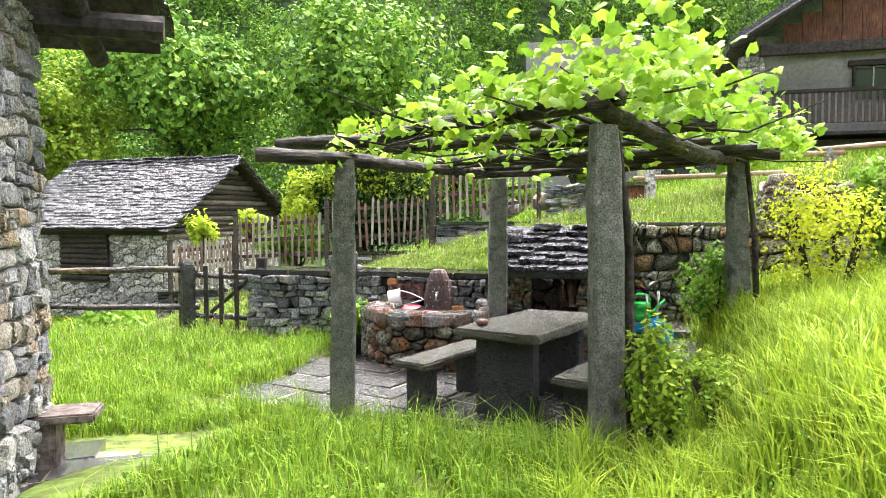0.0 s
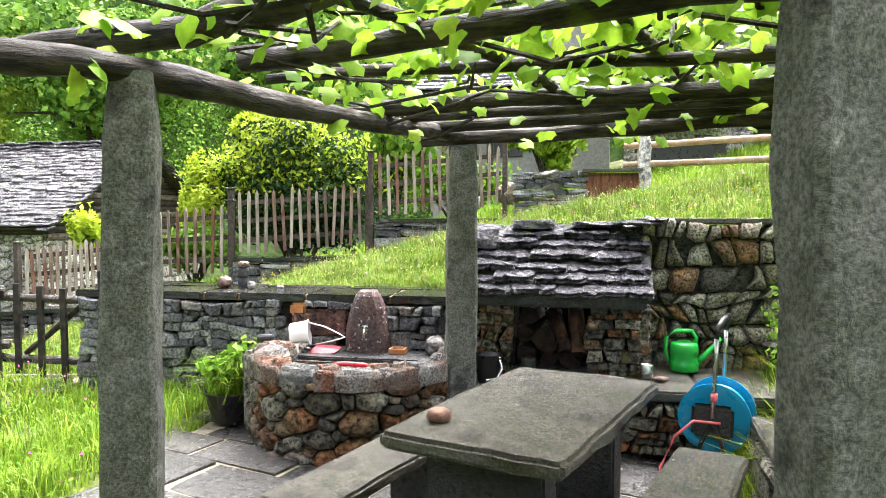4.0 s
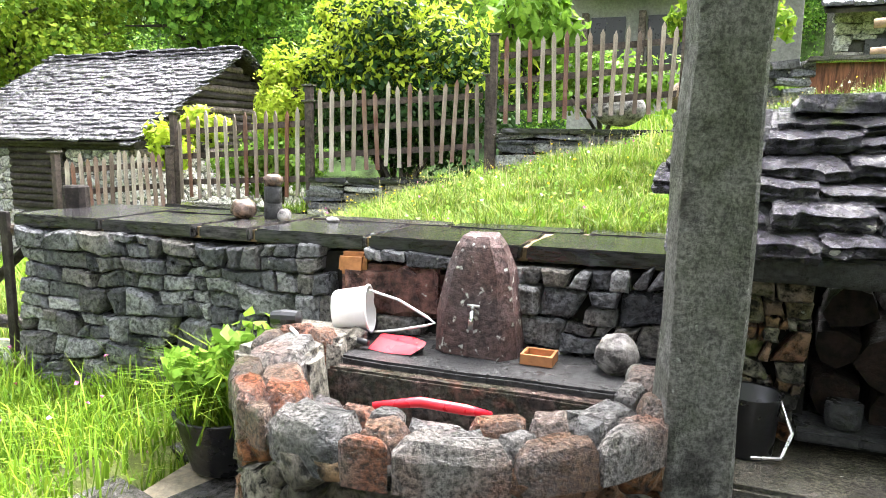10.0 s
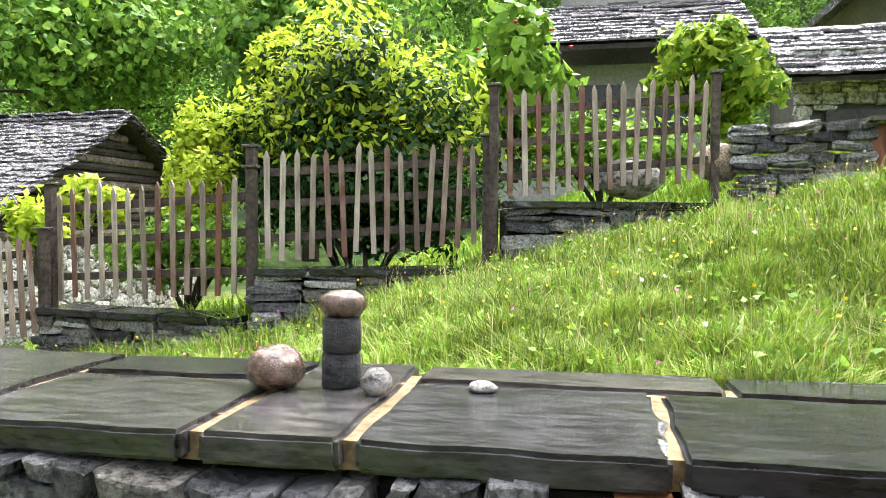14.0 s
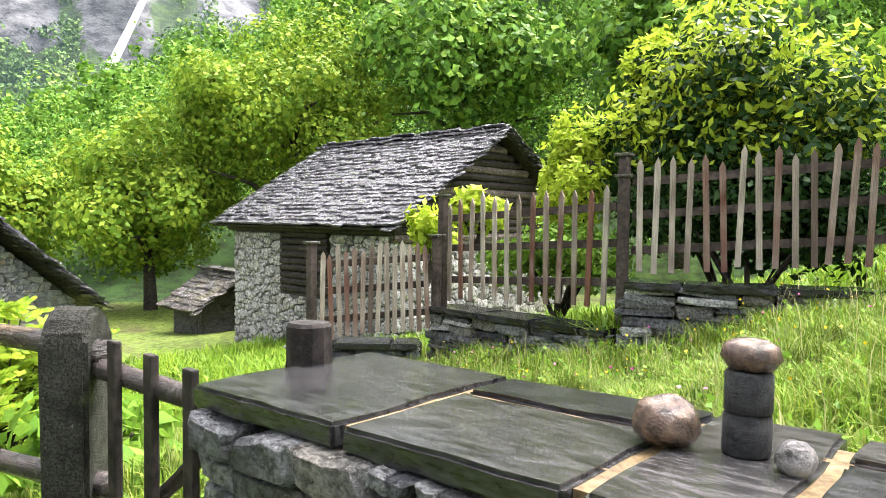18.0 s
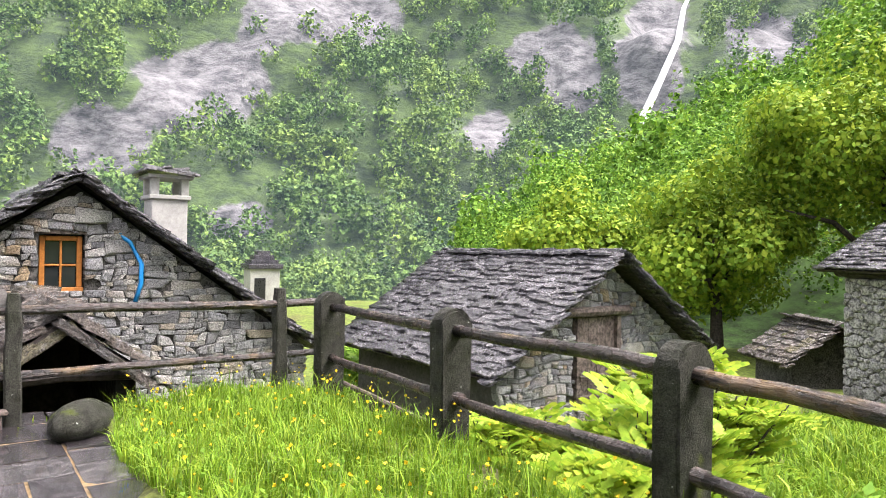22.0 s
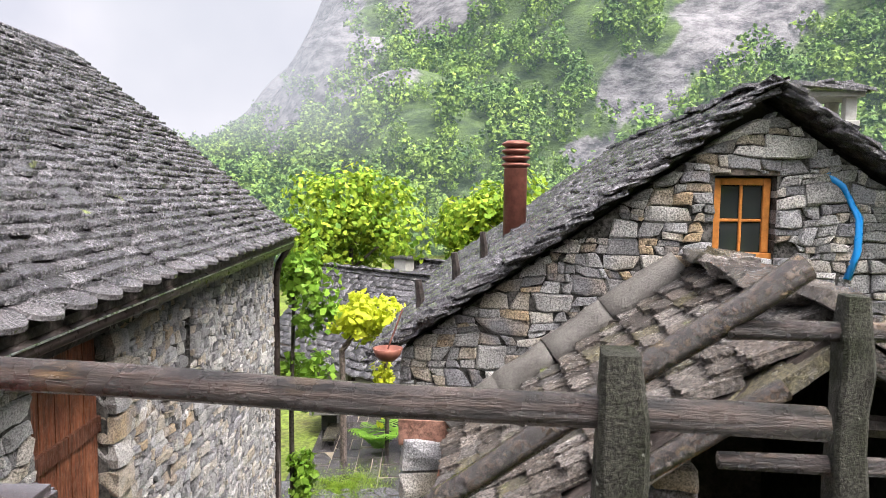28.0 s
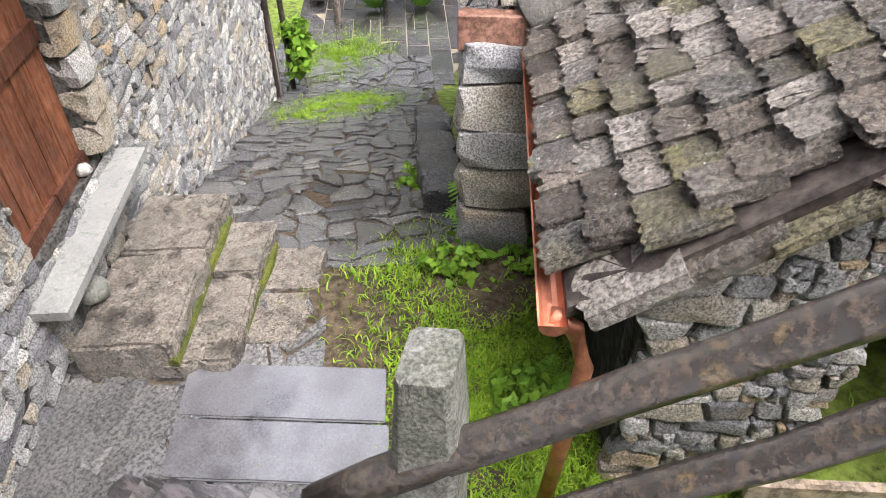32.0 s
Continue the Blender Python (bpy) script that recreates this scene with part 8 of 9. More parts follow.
for z in (.3, .87):
    part("rail", log_between(GA + V3((0, 0, z)), GB + V3((0, 0, z - .02)), .042, .04, .012, int(z * 9)), M["rail"], gate, smooth=True)
part("brace", log_between(GA.lerp(GB, .28) + V3((0, .03, .34)), GA.lerp(GB, .95) + V3((0, .03, .84)), .028, .028, .01, 7), M["dark_wood"], gate)
stub = thing("gate_stub", (-3.92, 8.42, .3), "short dark sawn-off wooden gatepost", "post")
part("post", tube([(-3.95, 8.42, .1), (-3.94, 8.42, .7), (-3.93, 8.41, 1.09), (-3.93, 8.41, 1.1)], [.085, .08, .078, .07], 12, .01, 3), M["dark_wood"], stub)

# ---------------------------------------------------------------- picket fence and bed walls
PICKET = []
for k in range(3):
    bm = bmesh.new()
    pts = [(-.5, -.5), (.5, -.5), (.5 + .04 * k, .44), (.02 * k, .5), (-.5, .44)]
    lo_ = [bm.verts.new((x, -.5, z)) for x, z in pts]
    hi_ = [bm.verts.new((x, .5, z)) for x, z in pts]
    bm.faces.new(lo_)
    bm.faces.new(hi_[::-1])
    for i in range(5):
        bm.faces.new((lo_[i], lo_[(i + 1) % 5], hi_[(i + 1) % 5], hi_[i]))
    PICKET.append(mesh_of(bm, "picket"))
panels = [((-7.72, 11.5), (-6.98, 12.38), .22, .3, .92, 14, "dark"), ((-6.95, 12.62), (-4.87, 12.4), .6, .72, 1.05, 13, ""), ((-4.75, 12.45), (-2.92, 13.12), 1.02, 1.16, .93, 15, ""), ((-2.72, 13.12), (-.84, 13.86), 1.58, 1.78, .95, 15, "")]
for i, (p, q, z0, z1, h, n, tone) in enumerate(panels):
    fnc = thing("picket_fence", ((p[0] + q[0]) / 2, (p[1] + q[1]) / 2, z0), "weathered grey picket fence panel above the meadow", "fence", "picket fence panels")
    a, b = V3((*p, 0)), V3((*q, 0))
    u = (b - a).normalized()
    nn = V3((u.y, -u.x, 0))
    r = random.Random(i + 3)
    ps = []
    for k in range(n):
        f = (k + .5) / n
        hh = h * r.uniform(.95, 1.05)
        c = a.lerp(b, f) + nn * .035 + V3((0, 0, z0 + (z1 - z0) * f + hh / 2 + r.uniform(-.02, .02)))
        ps.append(frame_m(c, u * .047 + V3((0, 0, r.uniform(-.004, .004))), nn * .02, V3((r.uniform(-.03, .03) * u.x, r.uniform(-.03, .03) * u.y, hh))))
    lay(fnc, "picket", PICKET, M["picket"], ps)
    for f in (.2, .52, .82):
        za, zb = z0 + h * f, z1 + h * f
        part("cross_rail", prism([a + V3((0, 0, za - .035)), b + V3((0, 0, zb - .035)), b + V3((0, 0, zb + .035)), a + V3((0, 0, za + .035))], -nn * .045), M["picket_rail"], fnc)
    for e, zz in ((a - u * .07, z0), (b + u * .07, z1)):
        part("post", box((e.x - .04, e.y - .04, zz - .5), (e.x + .04, e.y + .04, zz + h + .05), .01, .006, i), M["picket_rail"], fnc)
        part("post_cap", box((e.x - .065, e.y - .065, zz + h + .05), (e.x + .065, e.y + .065, zz + h + .075), .006), M["slab"], fnc)
for i, (p, q, cap_z, z0) in enumerate((((-6.92, 12.42), (-4.8, 12.2), .55, -.1), ((-4.66, 12.18), (-2.75, 12.85), .97, .3), ((-2.62, 12.9), (-.75, 13.62), 1.55, 1.0), ((-8.0, 11.35), (-6.95, 12.2), .18, -.6))):
    bed = thing("bed_wall", ((p[0] + q[0]) / 2, (p[1] + q[1]) / 2, z0), "low slate-capped bed wall below the picket fence", "wall", "bed walls below the picket fence")
    a, b = V3((*p, 0)), V3((*q, 0))
    u = (b - a).normalized()
    nn = V3((u.y, -u.x, 0))
    part("core", prism([V3((*p, z0 - .3)) - nn * .06, V3((*q, z0 - .3)) - nn * .06, V3((*q, z0 - .3)) - nn * .35, V3((*p, z0 - .3)) - nn * .35], V3((0, 0, cap_z - z0 + .25))), M["mortar"], bed)
    lay(bed, "stone", STONES, M["stone"], wall_stones(p, q, z0, cap_z - .05, (nn.x, nn.y), (.07, .14), (.2, .5), .16, 150 + i))
    s, r = 0, random.Random(i)
    while s < (b - a).length - .1:
        w = min(r.uniform(.4, .75), (b - a).length - s)
        part("capstone", slab_on(a + u * s + nn * .12, u * (w - .015), -nn * .42, cap_z - .06, cap_z, .012, .018, i * 7 + int(s * 10)), M["capstone"], bed)
        s += w
# rail fence on the upper slope
up_f = thing("upper_rail_fence", (2, 14, 2), "pale peeled rail fence with granite posts on the slope", "fence")
M["pale_rail"] = material("peeled_rail", [(.3, .19, .12), (.42, .3, .2)], .6, 14, 2, .3, tint=.25)
for x, y in ((1.4, 14.05), (4.4, 13.2)):
    part("post", stone_post(((x, y, 1.5), (x, y, 2.85)), .2, .18, int(x * 7), 10), M["stone_hut"], up_f)
for z in (2.7, 2.4):
    part("rail", log_between((1.1, 14.15, z), (4.6, 13.1, z + .05), .05, .05, .03, int(z * 10)), M["pale_rail"], up_f, smooth=True)
part("rail", log_between((4.2, 13.25, 2.8), (8, 12.0, 3.0), .05, .05, .03, 8), M["pale_rail"], up_f, smooth=True)
tw = thing("terrace_wall", (.4, 13.8, 1.5), "low dry-stone wall with a reddish plank edge", "wall")
lay(tw, "stone", STONES, M["stone"], wall_stones((-.6, 13.9), (.55, 13.75), 1.5, 2.3, (0, -1), (.08, .16), (.2, .45), .25, 160))
part("plank", box((.5, 13.65, 1.75), (1.3, 13.75, 2.25), .01, .01, 3, -3), M["door_wood"], tw)
part("slab_cap", slab_on((.45, 13.55, 0), V3((.9, -.05, 0)), V3((0, .4, 0)), 2.26, 2.31, .01, .01, 4), M["slab"], tw)

# ---------------------------------------------------------------- the corner terrace
edge_wall = thing("terrace_edge_wall", (-9, 2, -3), "stone retaining wall below the terrace edge", "wall")
for i, (p, q) in enumerate((((-7.45, .2), (-8.5, 2.36)), ((-9.95, 2.72), (-11.3, 5.3)), ((-11.3, 5.3), (-11.15, 5.75)))):
    a, b = V3((*p, 0)), V3((*q, 0))
    u = (b - a).normalized()
    nn = V3((-u.y, u.x, 0))
    part("core", prism([V3((*p, -4)), V3((*q, -4)), V3((*q, -4)) - nn * .4, V3((*p, -4)) - nn * .4], V3((0, 0, 3.93))), M["mortar"], edge_wall)
    lay(edge_wall, "stone", STONES, M["stone_pale"], wall_stones(p, q, -3.3, -.02, (nn.x, nn.y), (.12, .24), (.25, .6), .18, 170 + i), 120)
stair = thing("terrace_stair", (-9, .5, -2), "rough stone stair down from the terrace", "stair")
for k in range(15):
    f = k / 14
    o = V3((-9.35 + .1 * f, 2.35 - 3.7 * f, 0))
    zt = -.19 * (k + 1)
    part("step", slab_on(o, V3((.95, .22, 0)), V3((.06, -.36, 0)), zt - .35, zt, .015, .015, k), M["flag"], stair)
boulder = pebble((-9.72, 3.62, .1), .3, 31, M["granite_dark"], "boulder", "mossy grey boulder at the edge of the paving", (1.3, .72, .56))
planter = thing("stone_planter", (-8.28, 2.1, 0), "mossy hollow boulder planted with small herbs", "planter")
bm = lathe([(.0, 0), (.12, .0), (.2, .04), (.27, .12), (.285, .19), (.25, .235), (.19, .24), (.15, .2), (.0, .18)], (-8.27, 2.12, 0), 26, .85)
for v in bm.verts:
    v.co += noise.noise_vector(v.co * 4) * .05 + noise.noise_vector(v.co * 13) * .015
part("bowl", bm, M["granite_dark"], planter, smooth=True)
sp = np.column_stack([rng.normal(-8.27, .09, 500), rng.normal(2.12, .07, 500), np.full(500, .2)])
M["herb"] = material("dry_herbs", [(.14, .1, .04), (.2, .2, .06), (.1, .09, .04)], .8, 10, 3, 0, per='island', leafy=.2)
tuft(planter, "herb_tuft", sp, .21, M["herb"], 78, .003, .5)
pebble((-8.62, 2.33, .04), .085, 33, M["stone_warm"], "mossy_stone", "small mossy stone beside the planter", (1, .9, .7))
sb = thing("low_footstool", (-9.9, 2.78, 0), "tiny low wooden bench beside the railing post", "bench")
SBu, SBv = V3((-.5, .86, 0)), V3((.86, .5, 0))
part("seat", slab_on((-9.8, 2.62, 0), SBu * .36, SBv * .15, .12, .15, .006, .003, 2), M["grey_wood"], sb)
part("leg", slab_on((-9.82, 2.66, 0), SBu * .03, SBv * .13, 0, .12, .004, 0, 3), M["grey_wood"], sb)
part("leg", slab_on((-9.94, 2.87, 0), SBu * .03, SBv * .13, 0, .12, .004, 0, 4), M["grey_wood"], sb)

tbl = thing("terrace_table", (-6.8, 1.5, 0), "polished dark stone table with scrolled slab legs", "table")
F0 = V3((-6.64, 2.06, 0))
E1v, E2v = V3((-.83, -.56, 0)), V3((.56, -.83, 0))
part("tabletop", slab_on(F0, E1v * 1.28, E2v * 1.15, .725, .79, .016, .004, 3), M["wet_slab"], tbl)
for s0 in (.2, .95):
    prof = []
    for z in np.linspace(0, .72, 13):
        prof.append((.16 - .075 * math.cos((z / .72) * 2 * math.pi) + .02, z))
    for z in np.linspace(.72, 0, 13):
        prof.append((.98 + .06 * math.cos((z / .72) * 2 * math.pi), z))
    bm = prism([F0 + E1v * s0 + E2v * t_ + V3((0, 0, z)) for t_, z in prof], E1v * .11)
    part("leg", bm, M["slab_dark"], tbl)
par = thing("folded_parasol", (-7.9, .85, .0), "folded red canvas parasol leaning beside the table", "parasol")
PA0, PA1 = V3((-6.93, .62, 1.42)), V3((-7.7, .67, .42))
axp = (PA1 - PA0).normalized()
x_p = axp.cross(V3((0, 0, 1))).normalized()
y_p = axp.cross(x_p)
bm = bmesh.new()
rings = []
for i in range(16):
    f = i / 15
    rad = np.interp(f, [0, .06, .2, .32, .4, .6, 1], [.07, .13, .11, .055, .07, .11, .05])
    ring = []
    for k in range(40):
        a = 2 * math.pi * k / 40
        q = rad * (1 + .28 * math.sin(a * 8 + f * 1.5) + .1 * math.sin(a * 3 + f * 5))
        ring.append(bm.verts.new(PA0 + axp * (f * (PA1 - PA0).length * (1 + (.03 * math.sin(a * 5) if i == 0 else 0))) + (x_p * math.cos(a) + y_p * math.sin(a)) * q))
    rings.append(ring)
for r0, r1 in zip(rings, rings[1:]):
    for k in range(40):
        bm.faces.new((r0[k], r0[(k + 1) % 40], r1[(k + 1) % 40], r1[k]))
part("canopy", bm, M["cloth"], par, smooth=True)
part("tie", tube([PA0 + axp * .47 + (x_p * math.cos(a) + y_p * math.sin(a)) * .075 for a in np.linspace(0, 6.28, 20)], .01, 6), M["cloth"], par)
part("pole", tube([PA0 - axp * .05, PA1 + axp * .48], .018, 8), M["grey_wood"], par, smooth=True)
hb_ = thing("house_bench", (-2.6, 3.35, 0), "small wooden bench by the house corner", "bench")
part("seat", slab_on((-2.2, 3.42, 0), V3((-1.2, -.72, 0)), V3((.16, -.26, 0)), .42, .48, .012, .008, 3), M["grey_wood"], hb_)
for f in (.12, .85):
    part("leg", slab_on(V3((-2.24, 3.36, 0)) + V3((-1.2, -.72, 0)) * f, V3((-.1, -.06, 0)), V3((.12, -.2, 0)), .0, .42, .01, .004, 4), M["grey_wood"], hb_)
pave("house_flags", [(-1.6, 2.6), (-1.95, 3.6), (-3.4, 3.0), (-3.0, 2.3)], .14, (.3, .5), (.4, .8), (-.85, -.52), 9, "wet flat stones by the house corner")

# ---------------------------------------------------------------- alley
alley = thing("alley_paving", (-13, -3, -4), "wet rough paving stones of the alley with grass in the joints", "paving", kind="structure")
M["alley_stone"] = material("wet_alley_stone", [(.035, .035, .039), (.1, .1, .104), (.06, .058, .058), (.15, .145, .14)], .2, 34, 2, .8, per='object', tint=.36, moss=.08, lichen=.04, spec=.7)
ST = V3((-.83, -.56, 0))
CR = V3((-.56, .83, 0))
O_A = V3((-11.5, -1.5, 0))


def on_paving(u, v, d):
    m = O_A + ST * (u - 2.6) + CR * (v - .05)
    return V3((m.x, m.y, float(land(m.x, m.y)) + .02 + d))


rubble(alley, "paving_stone", (on_paving, 13.6), -2.6, 1.1, (.11, .24), 1.15, .1, M["alley_stone"], 201, [(0, 3.0, -.2, 1.0)], gap=.012, soft_=.12, bulge=.1, limit=300, near=(-11.5, -2.5, -3.2), tilt=.06, beds=1.4)
bs_, bc_ = np.meshgrid(np.arange(-2.6, 11.2, .2), np.arange(-2.7, 1.2, .2))
bx, by = O_A.x + ST.x * bs_ + CR.x * bc_, O_A.y + ST.y * bs_ + CR.y * bc_
bk = np.arange(bs_.size).reshape(bs_.shape)
bq = np.stack([bk[:-1, :-1], bk[:-1, 1:], bk[1:, 1:], bk[1:, :-1]], -1).reshape(-1, 4)
part("bed", np_mesh("bed", np.stack([bx, by, land(bx, by) + .028], -1).reshape(-1, 3), bq, M["earth"], True), None, alley)
# side steps below the door
steps = thing("door_steps", (-11, -3, -3), "worn granite steps below the house door", "steps")
M["step"] = material("worn_granite_step", [(.06, .052, .045), (.2, .175, .15), (.1, .09, .076)], .28, 45, 4, 1.0, tint=.42, moss=.05, lichen=.05, spec=.4)
r = random.Random(77)
for k, (s0, t0, s1, t1, z, deep) in enumerate(((-1.78, -0.97, 0.14, -1.08, -2.62, 0.75), (-1.78, -1.38, -0.06, -1.51, -2.82, 0.55), (-1.51, -1.81, -0.27, -1.97, -2.98, 0.50))):
    cut = [0, r.uniform(.4, .6), 1]
    for f, g in zip(cut, cut[1:]):
        a, b = on_alley(s0, t0, 0).lerp(on_alley(s1, t1, 0), f + .008), on_alley(s0, t0, 0).lerp(on_alley(s1, t1, 0), g - .008)
        zz = z + r.uniform(-.025, .02)
        if k:
            part("moss_strip", tube([a + DB * (.44 if k == 1 else .47) + V3((0, 0, zz)), a.lerp(b, .5) + DB * (.43 if k == 1 else .46) + V3((0, 0, zz + .01)), b + DB * (.44 if k == 1 else .47) + V3((0, 0, zz))], .045, 7, .03, k), M["moss_clump"], steps, "moss in the joint")
        part("step_stone", slab_on(a, b - a, DB * deep, zz - .45, zz, .03, .022, k * 5 + int(f * 10)), M["step"], steps)
M["puddled"] = material("puddled_slate", [(.05, .05, .056), (.09, .09, .098), (.065, .064, .067)], .03, 60, 2.5, .06, tint=.2, spec=1.0)
M["puddled"].node_tree.nodes["Principled BSDF"].inputs["Coat Weight"].default_value = 1.0
M["puddled"].node_tree.nodes["Principled BSDF"].inputs["Coat Roughness"].default_value = .02
land_ = thing("landing_slab", (-10.6, -1.0, -3.05), "large wet slate landing with puddles", "slab")
part("slab", slab_on(V3((-9.3, -1.55, 0)), V3((-.4, -.27, 0)), V3((-.73, 1.35, 0)), -3.1, -2.955, .012, .004, 3), M["puddled"], land_)
part("slab", slab_on(V3((-9.71, -1.83, 0)), V3((-.41, -.27, 0)), V3((-.72, 1.33, 0)), -3.1, -2.95, .012, .004, 4), M["puddled"], land_)
part("slab", slab_on(V3((-8.6, -2.35, 0)), V3((-.85, -.52, 0)), V3((-.5, .85, 0)), -3.15, -2.97, .02, .012, 5), M["alley_stone"], land_)
part("slab", slab_on(V3((-9.5, -2.95, 0)), V3((-.62, -.36, 0)), V3((-.5, .9, 0)), -3.15, -2.96, .02, .02, 6), M["alley_stone"], land_)
part("slab", slab_on(V3((-8.45, -1.0, 0)), V3((-.85, -.5, 0)), V3((-.6, 1.0, 0)), -3.15, -2.97, .02, .015, 7), M["alley_stone"], land_)
bs = pebble((-10.05, -2.95, -2.54), .13, 41, M["granite"], "round_stone", "round grey stone resting on the step", (1, .9, .85))
pebble((-10.75, -3.72, -2.1), .07, 42, M["pebble_white"], "pale_stone", "small pale stone on the door sill", (1, .9, .8))
lw = thing("alley_low_wall", (-13.2, -1.6, -3.5), "low wall of flat stones along the alley", "wall")
for k in range(7):
    a = V3((-13.25, -1.95, 0)) + ST * (k * .52)
    zt = -3.28 - .16 * k
    part("block", slab_on(a, ST * .5, CR * (.42 + .06 * (k % 2)), zt - .5, zt, .03, .035, k + 3), M["alley_stone"], lw)


def alley_green(n, centre, rad, seed):
    r = np.random.default_rng(seed)
    p = r.normal(0, 1, (n, 2)) * np.array(rad) * .5 + np.array(centre)
    return np.column_stack([p, land(p[:, 0], p[:, 1]) + .02])


grass("alley_grass", np.concatenate([alley_green(11000, (-11.2, -.1), (1.0, .8), 1), alley_green(2500, (-12.2, -1.2), (.9, .7), 2), alley_green(9000, (-17.4, -6.6), (1.3, .9), 3), alley_green(9000, (-20.03, -8.61), (1.2, .9), 4), alley_green(2500, (-18.18, -6.28), (1.0, .7), 9), alley_green(4000, (-10.3, .9), (.9, .7), 6), alley_green(9000, (-9.9, 1.5), (1.3, 1.0), 7), alley_green(5000, (-10.9, 1.4), (1.0, 1.0), 8)]), .075, M["grass"], 41, "short grass and moss in the alley", .006, .6)
earth = thing("earth_patch", (-12.4, -.5, -3.05), "bare damp soil beside the wall", "soil", kind="structure")
bm = bmesh.new()
bm.faces.new([bm.verts.new(V3((-12.5 + 1.0 * math.cos(a), -.55 + .55 * math.sin(a), -3.0 + .02 * math.sin(3 * a)))) for a in np.linspace(0, 6.28, 14)[:-1]])
part("soil", bm, M["earth"], earth)


def fern(at, size, n, seed, label="green fern with arching fronds", mt="leaf_fern"):
    f = thing("fern", at, label, "fern")
    r = random.Random(seed)
    for k in range(n):
        a = 2 * math.pi * k / n + r.uniform(-.2, .2)
        L_ = size * r.uniform(.8, 1.15)
        d, s_ = V3((math.cos(a), math.sin(a), 0)), V3((-math.sin(a), math.cos(a), 0))
        vs, fs = [], []
        for i in range(12):
            t = (i + 1) / 12
            c = V3(at) + d * L_ * t * .72 + V3((0, 0, L_ * (1.35 * t - .85 * t * t)))
            w = L_ * .26 * math.sin(math.pi * min(1, t * .9 + .1)) + .01
            g = L_ * .035
            for sg in (-1, 1):
                b = len(vs)
                tip = c + s_ * sg * w + d * L_ * .06 - V3((0, 0, w * .25))
                vs += [c - d * g, c + d * g, tip + d * g * .4, tip - d * g * .4]
                fs.append((b, b + 1, b + 2, b + 3))
        part("frond", np_mesh("frond", [tuple(v) for v in vs], fs, M[mt]), None, f)
    return f


M["leaf_fern"] = material("fern_frond", [(.1, .24, .02), (.18, .36, .03), (.14, .3, .025)], .5, 20, 1, 0, per='island', tint=.15, leafy=.4)
fern((-13.0, -1.05, -3.25), .6, 11, 1)
fern((-12.55, -.75, -3.1), .35, 9, 2, "small fern by the wall foot")
fern((-11.3, .35, -3.0), .3, 8, 5, "small fern beside the plank panel")
fern((-22.74, -9.40, -6.12), 1.15, 16, 3, "large bright fern clump in the yard")
fern((-23.45, -8.42, -6.12), 1.1, 16, 4, "large bright fern clump beside the house")
weeds = thing("weeds", (-12.1, -.4, -3.05), "leafy weeds growing between the stones", "weeds", kind="stuff")
for i, (c, n) in enumerate((((-12.2, -.9, -2.98), 260), ((-12.6, -.3, -2.95), 160), ((-11.1, .3, -2.9), 260), ((-14.2, -2.6, -3.9), 160), ((-10.0, 1.1, -2.9), 300))):
    p_, n_ = cloud_points(n, c, (.42, .38, .16), 60 + i, 6)
    foliage("leaves", p_, n_, .07, M["leaf_mid"], weeds, i)

# arbor and yard
arbor = thing("arbor", (-21.4, -9.6, -6.2), "garden arbor of grey poles with a golden-green vine", "arbor")
part("post", tube([(-21.5, -9.7, -6.3), (-21.48, -9.7, -4.2), (-21.45, -9.7, -2.9)], [.1, .09, .08], 9, .02, 2), M["grey_wood"], arbor)
part("arm", tube([(-21.45, -9.7, -2.95), (-21.75, -9.5, -2.5), (-22.4, -9.0, -2.2)], [.08, .07, .05], 8, .02, 3), M["grey_wood"], arbor)
part("stem", tube([(-22.6, -9.0, -6.2), (-22.5, -8.9, -4.5), (-22.5, -9.0, -2.5)], [.07, .06, .05], 8, .02, 4), M["bark"], arbor)
p_, n_ = cloud_points(1500, (-22.2, -9.3, -2.2), (1.7, 1.3, .95), 66, 8)
foliage("vine_leaves", p_, n_, .17, M["leaf_yellow"], arbor, 9)
p_, n_ = cloud_points(260, (-22.5, -9.0, -4.2), (.4, .4, 1.6), 67, 5)
foliage("hanging_leaves", p_, n_, .16, M["leaf_yellow"], arbor, 10)
yt = thing("yard_table", (-23.2, -12.0, -6.3), "grey stone garden table and bench in the yard", "table")
part("tabletop", box((-24.3, -12.5, -5.5), (-22.6, -11.4, -5.36), .02, .01, 2, 35), M["plaster"], yt)
part("leg", box((-23.7, -12.2, -6.4), (-23.2, -11.7, -5.5), .02, .01, 2, 35), M["slab_dark"], yt)
part("bench_seat", box((-23.4, -11.4, -6.0), (-22.0, -11.0, -5.9), .02, .01, 3, 35), M["slab"], yt)
part("bench_leg", box((-23.0, -11.3, -6.4), (-22.4, -11.1, -6.0), .02, .01, 3, 35), M["slab_dark"], yt)
pave("yard_paving", [(-18.4, -5.4), (-19.4, -9.9), (-27, -14), (-27, -6)], -6.16, (.5, .9), (.6, 1.2), (-.83, -.56), 13, "wet slabs of the yard below")
yh = thing("yard_house", (-30, -12, -6), "long low house with a dark slate roof beyond the yard", "house")
gable_house(yh, (-27.3, -18.5), (.12, .99), (-.99, .12), 12.0, 6.0, -7, -4.55, -2.1, M["plaster"], .8, "slate", "slate_rest", .3, (.35, .6), 211, (-27, -12, -2), .07, limit=100)
for k in range(6):
    part("porch_post", box((-26.75 + .04 * k, -18 + k * 2.1, -6.3), (-26.55 + .04 * k, -17.8 + k * 2.1, -4.75), .02), M["dark_wood"], yh)
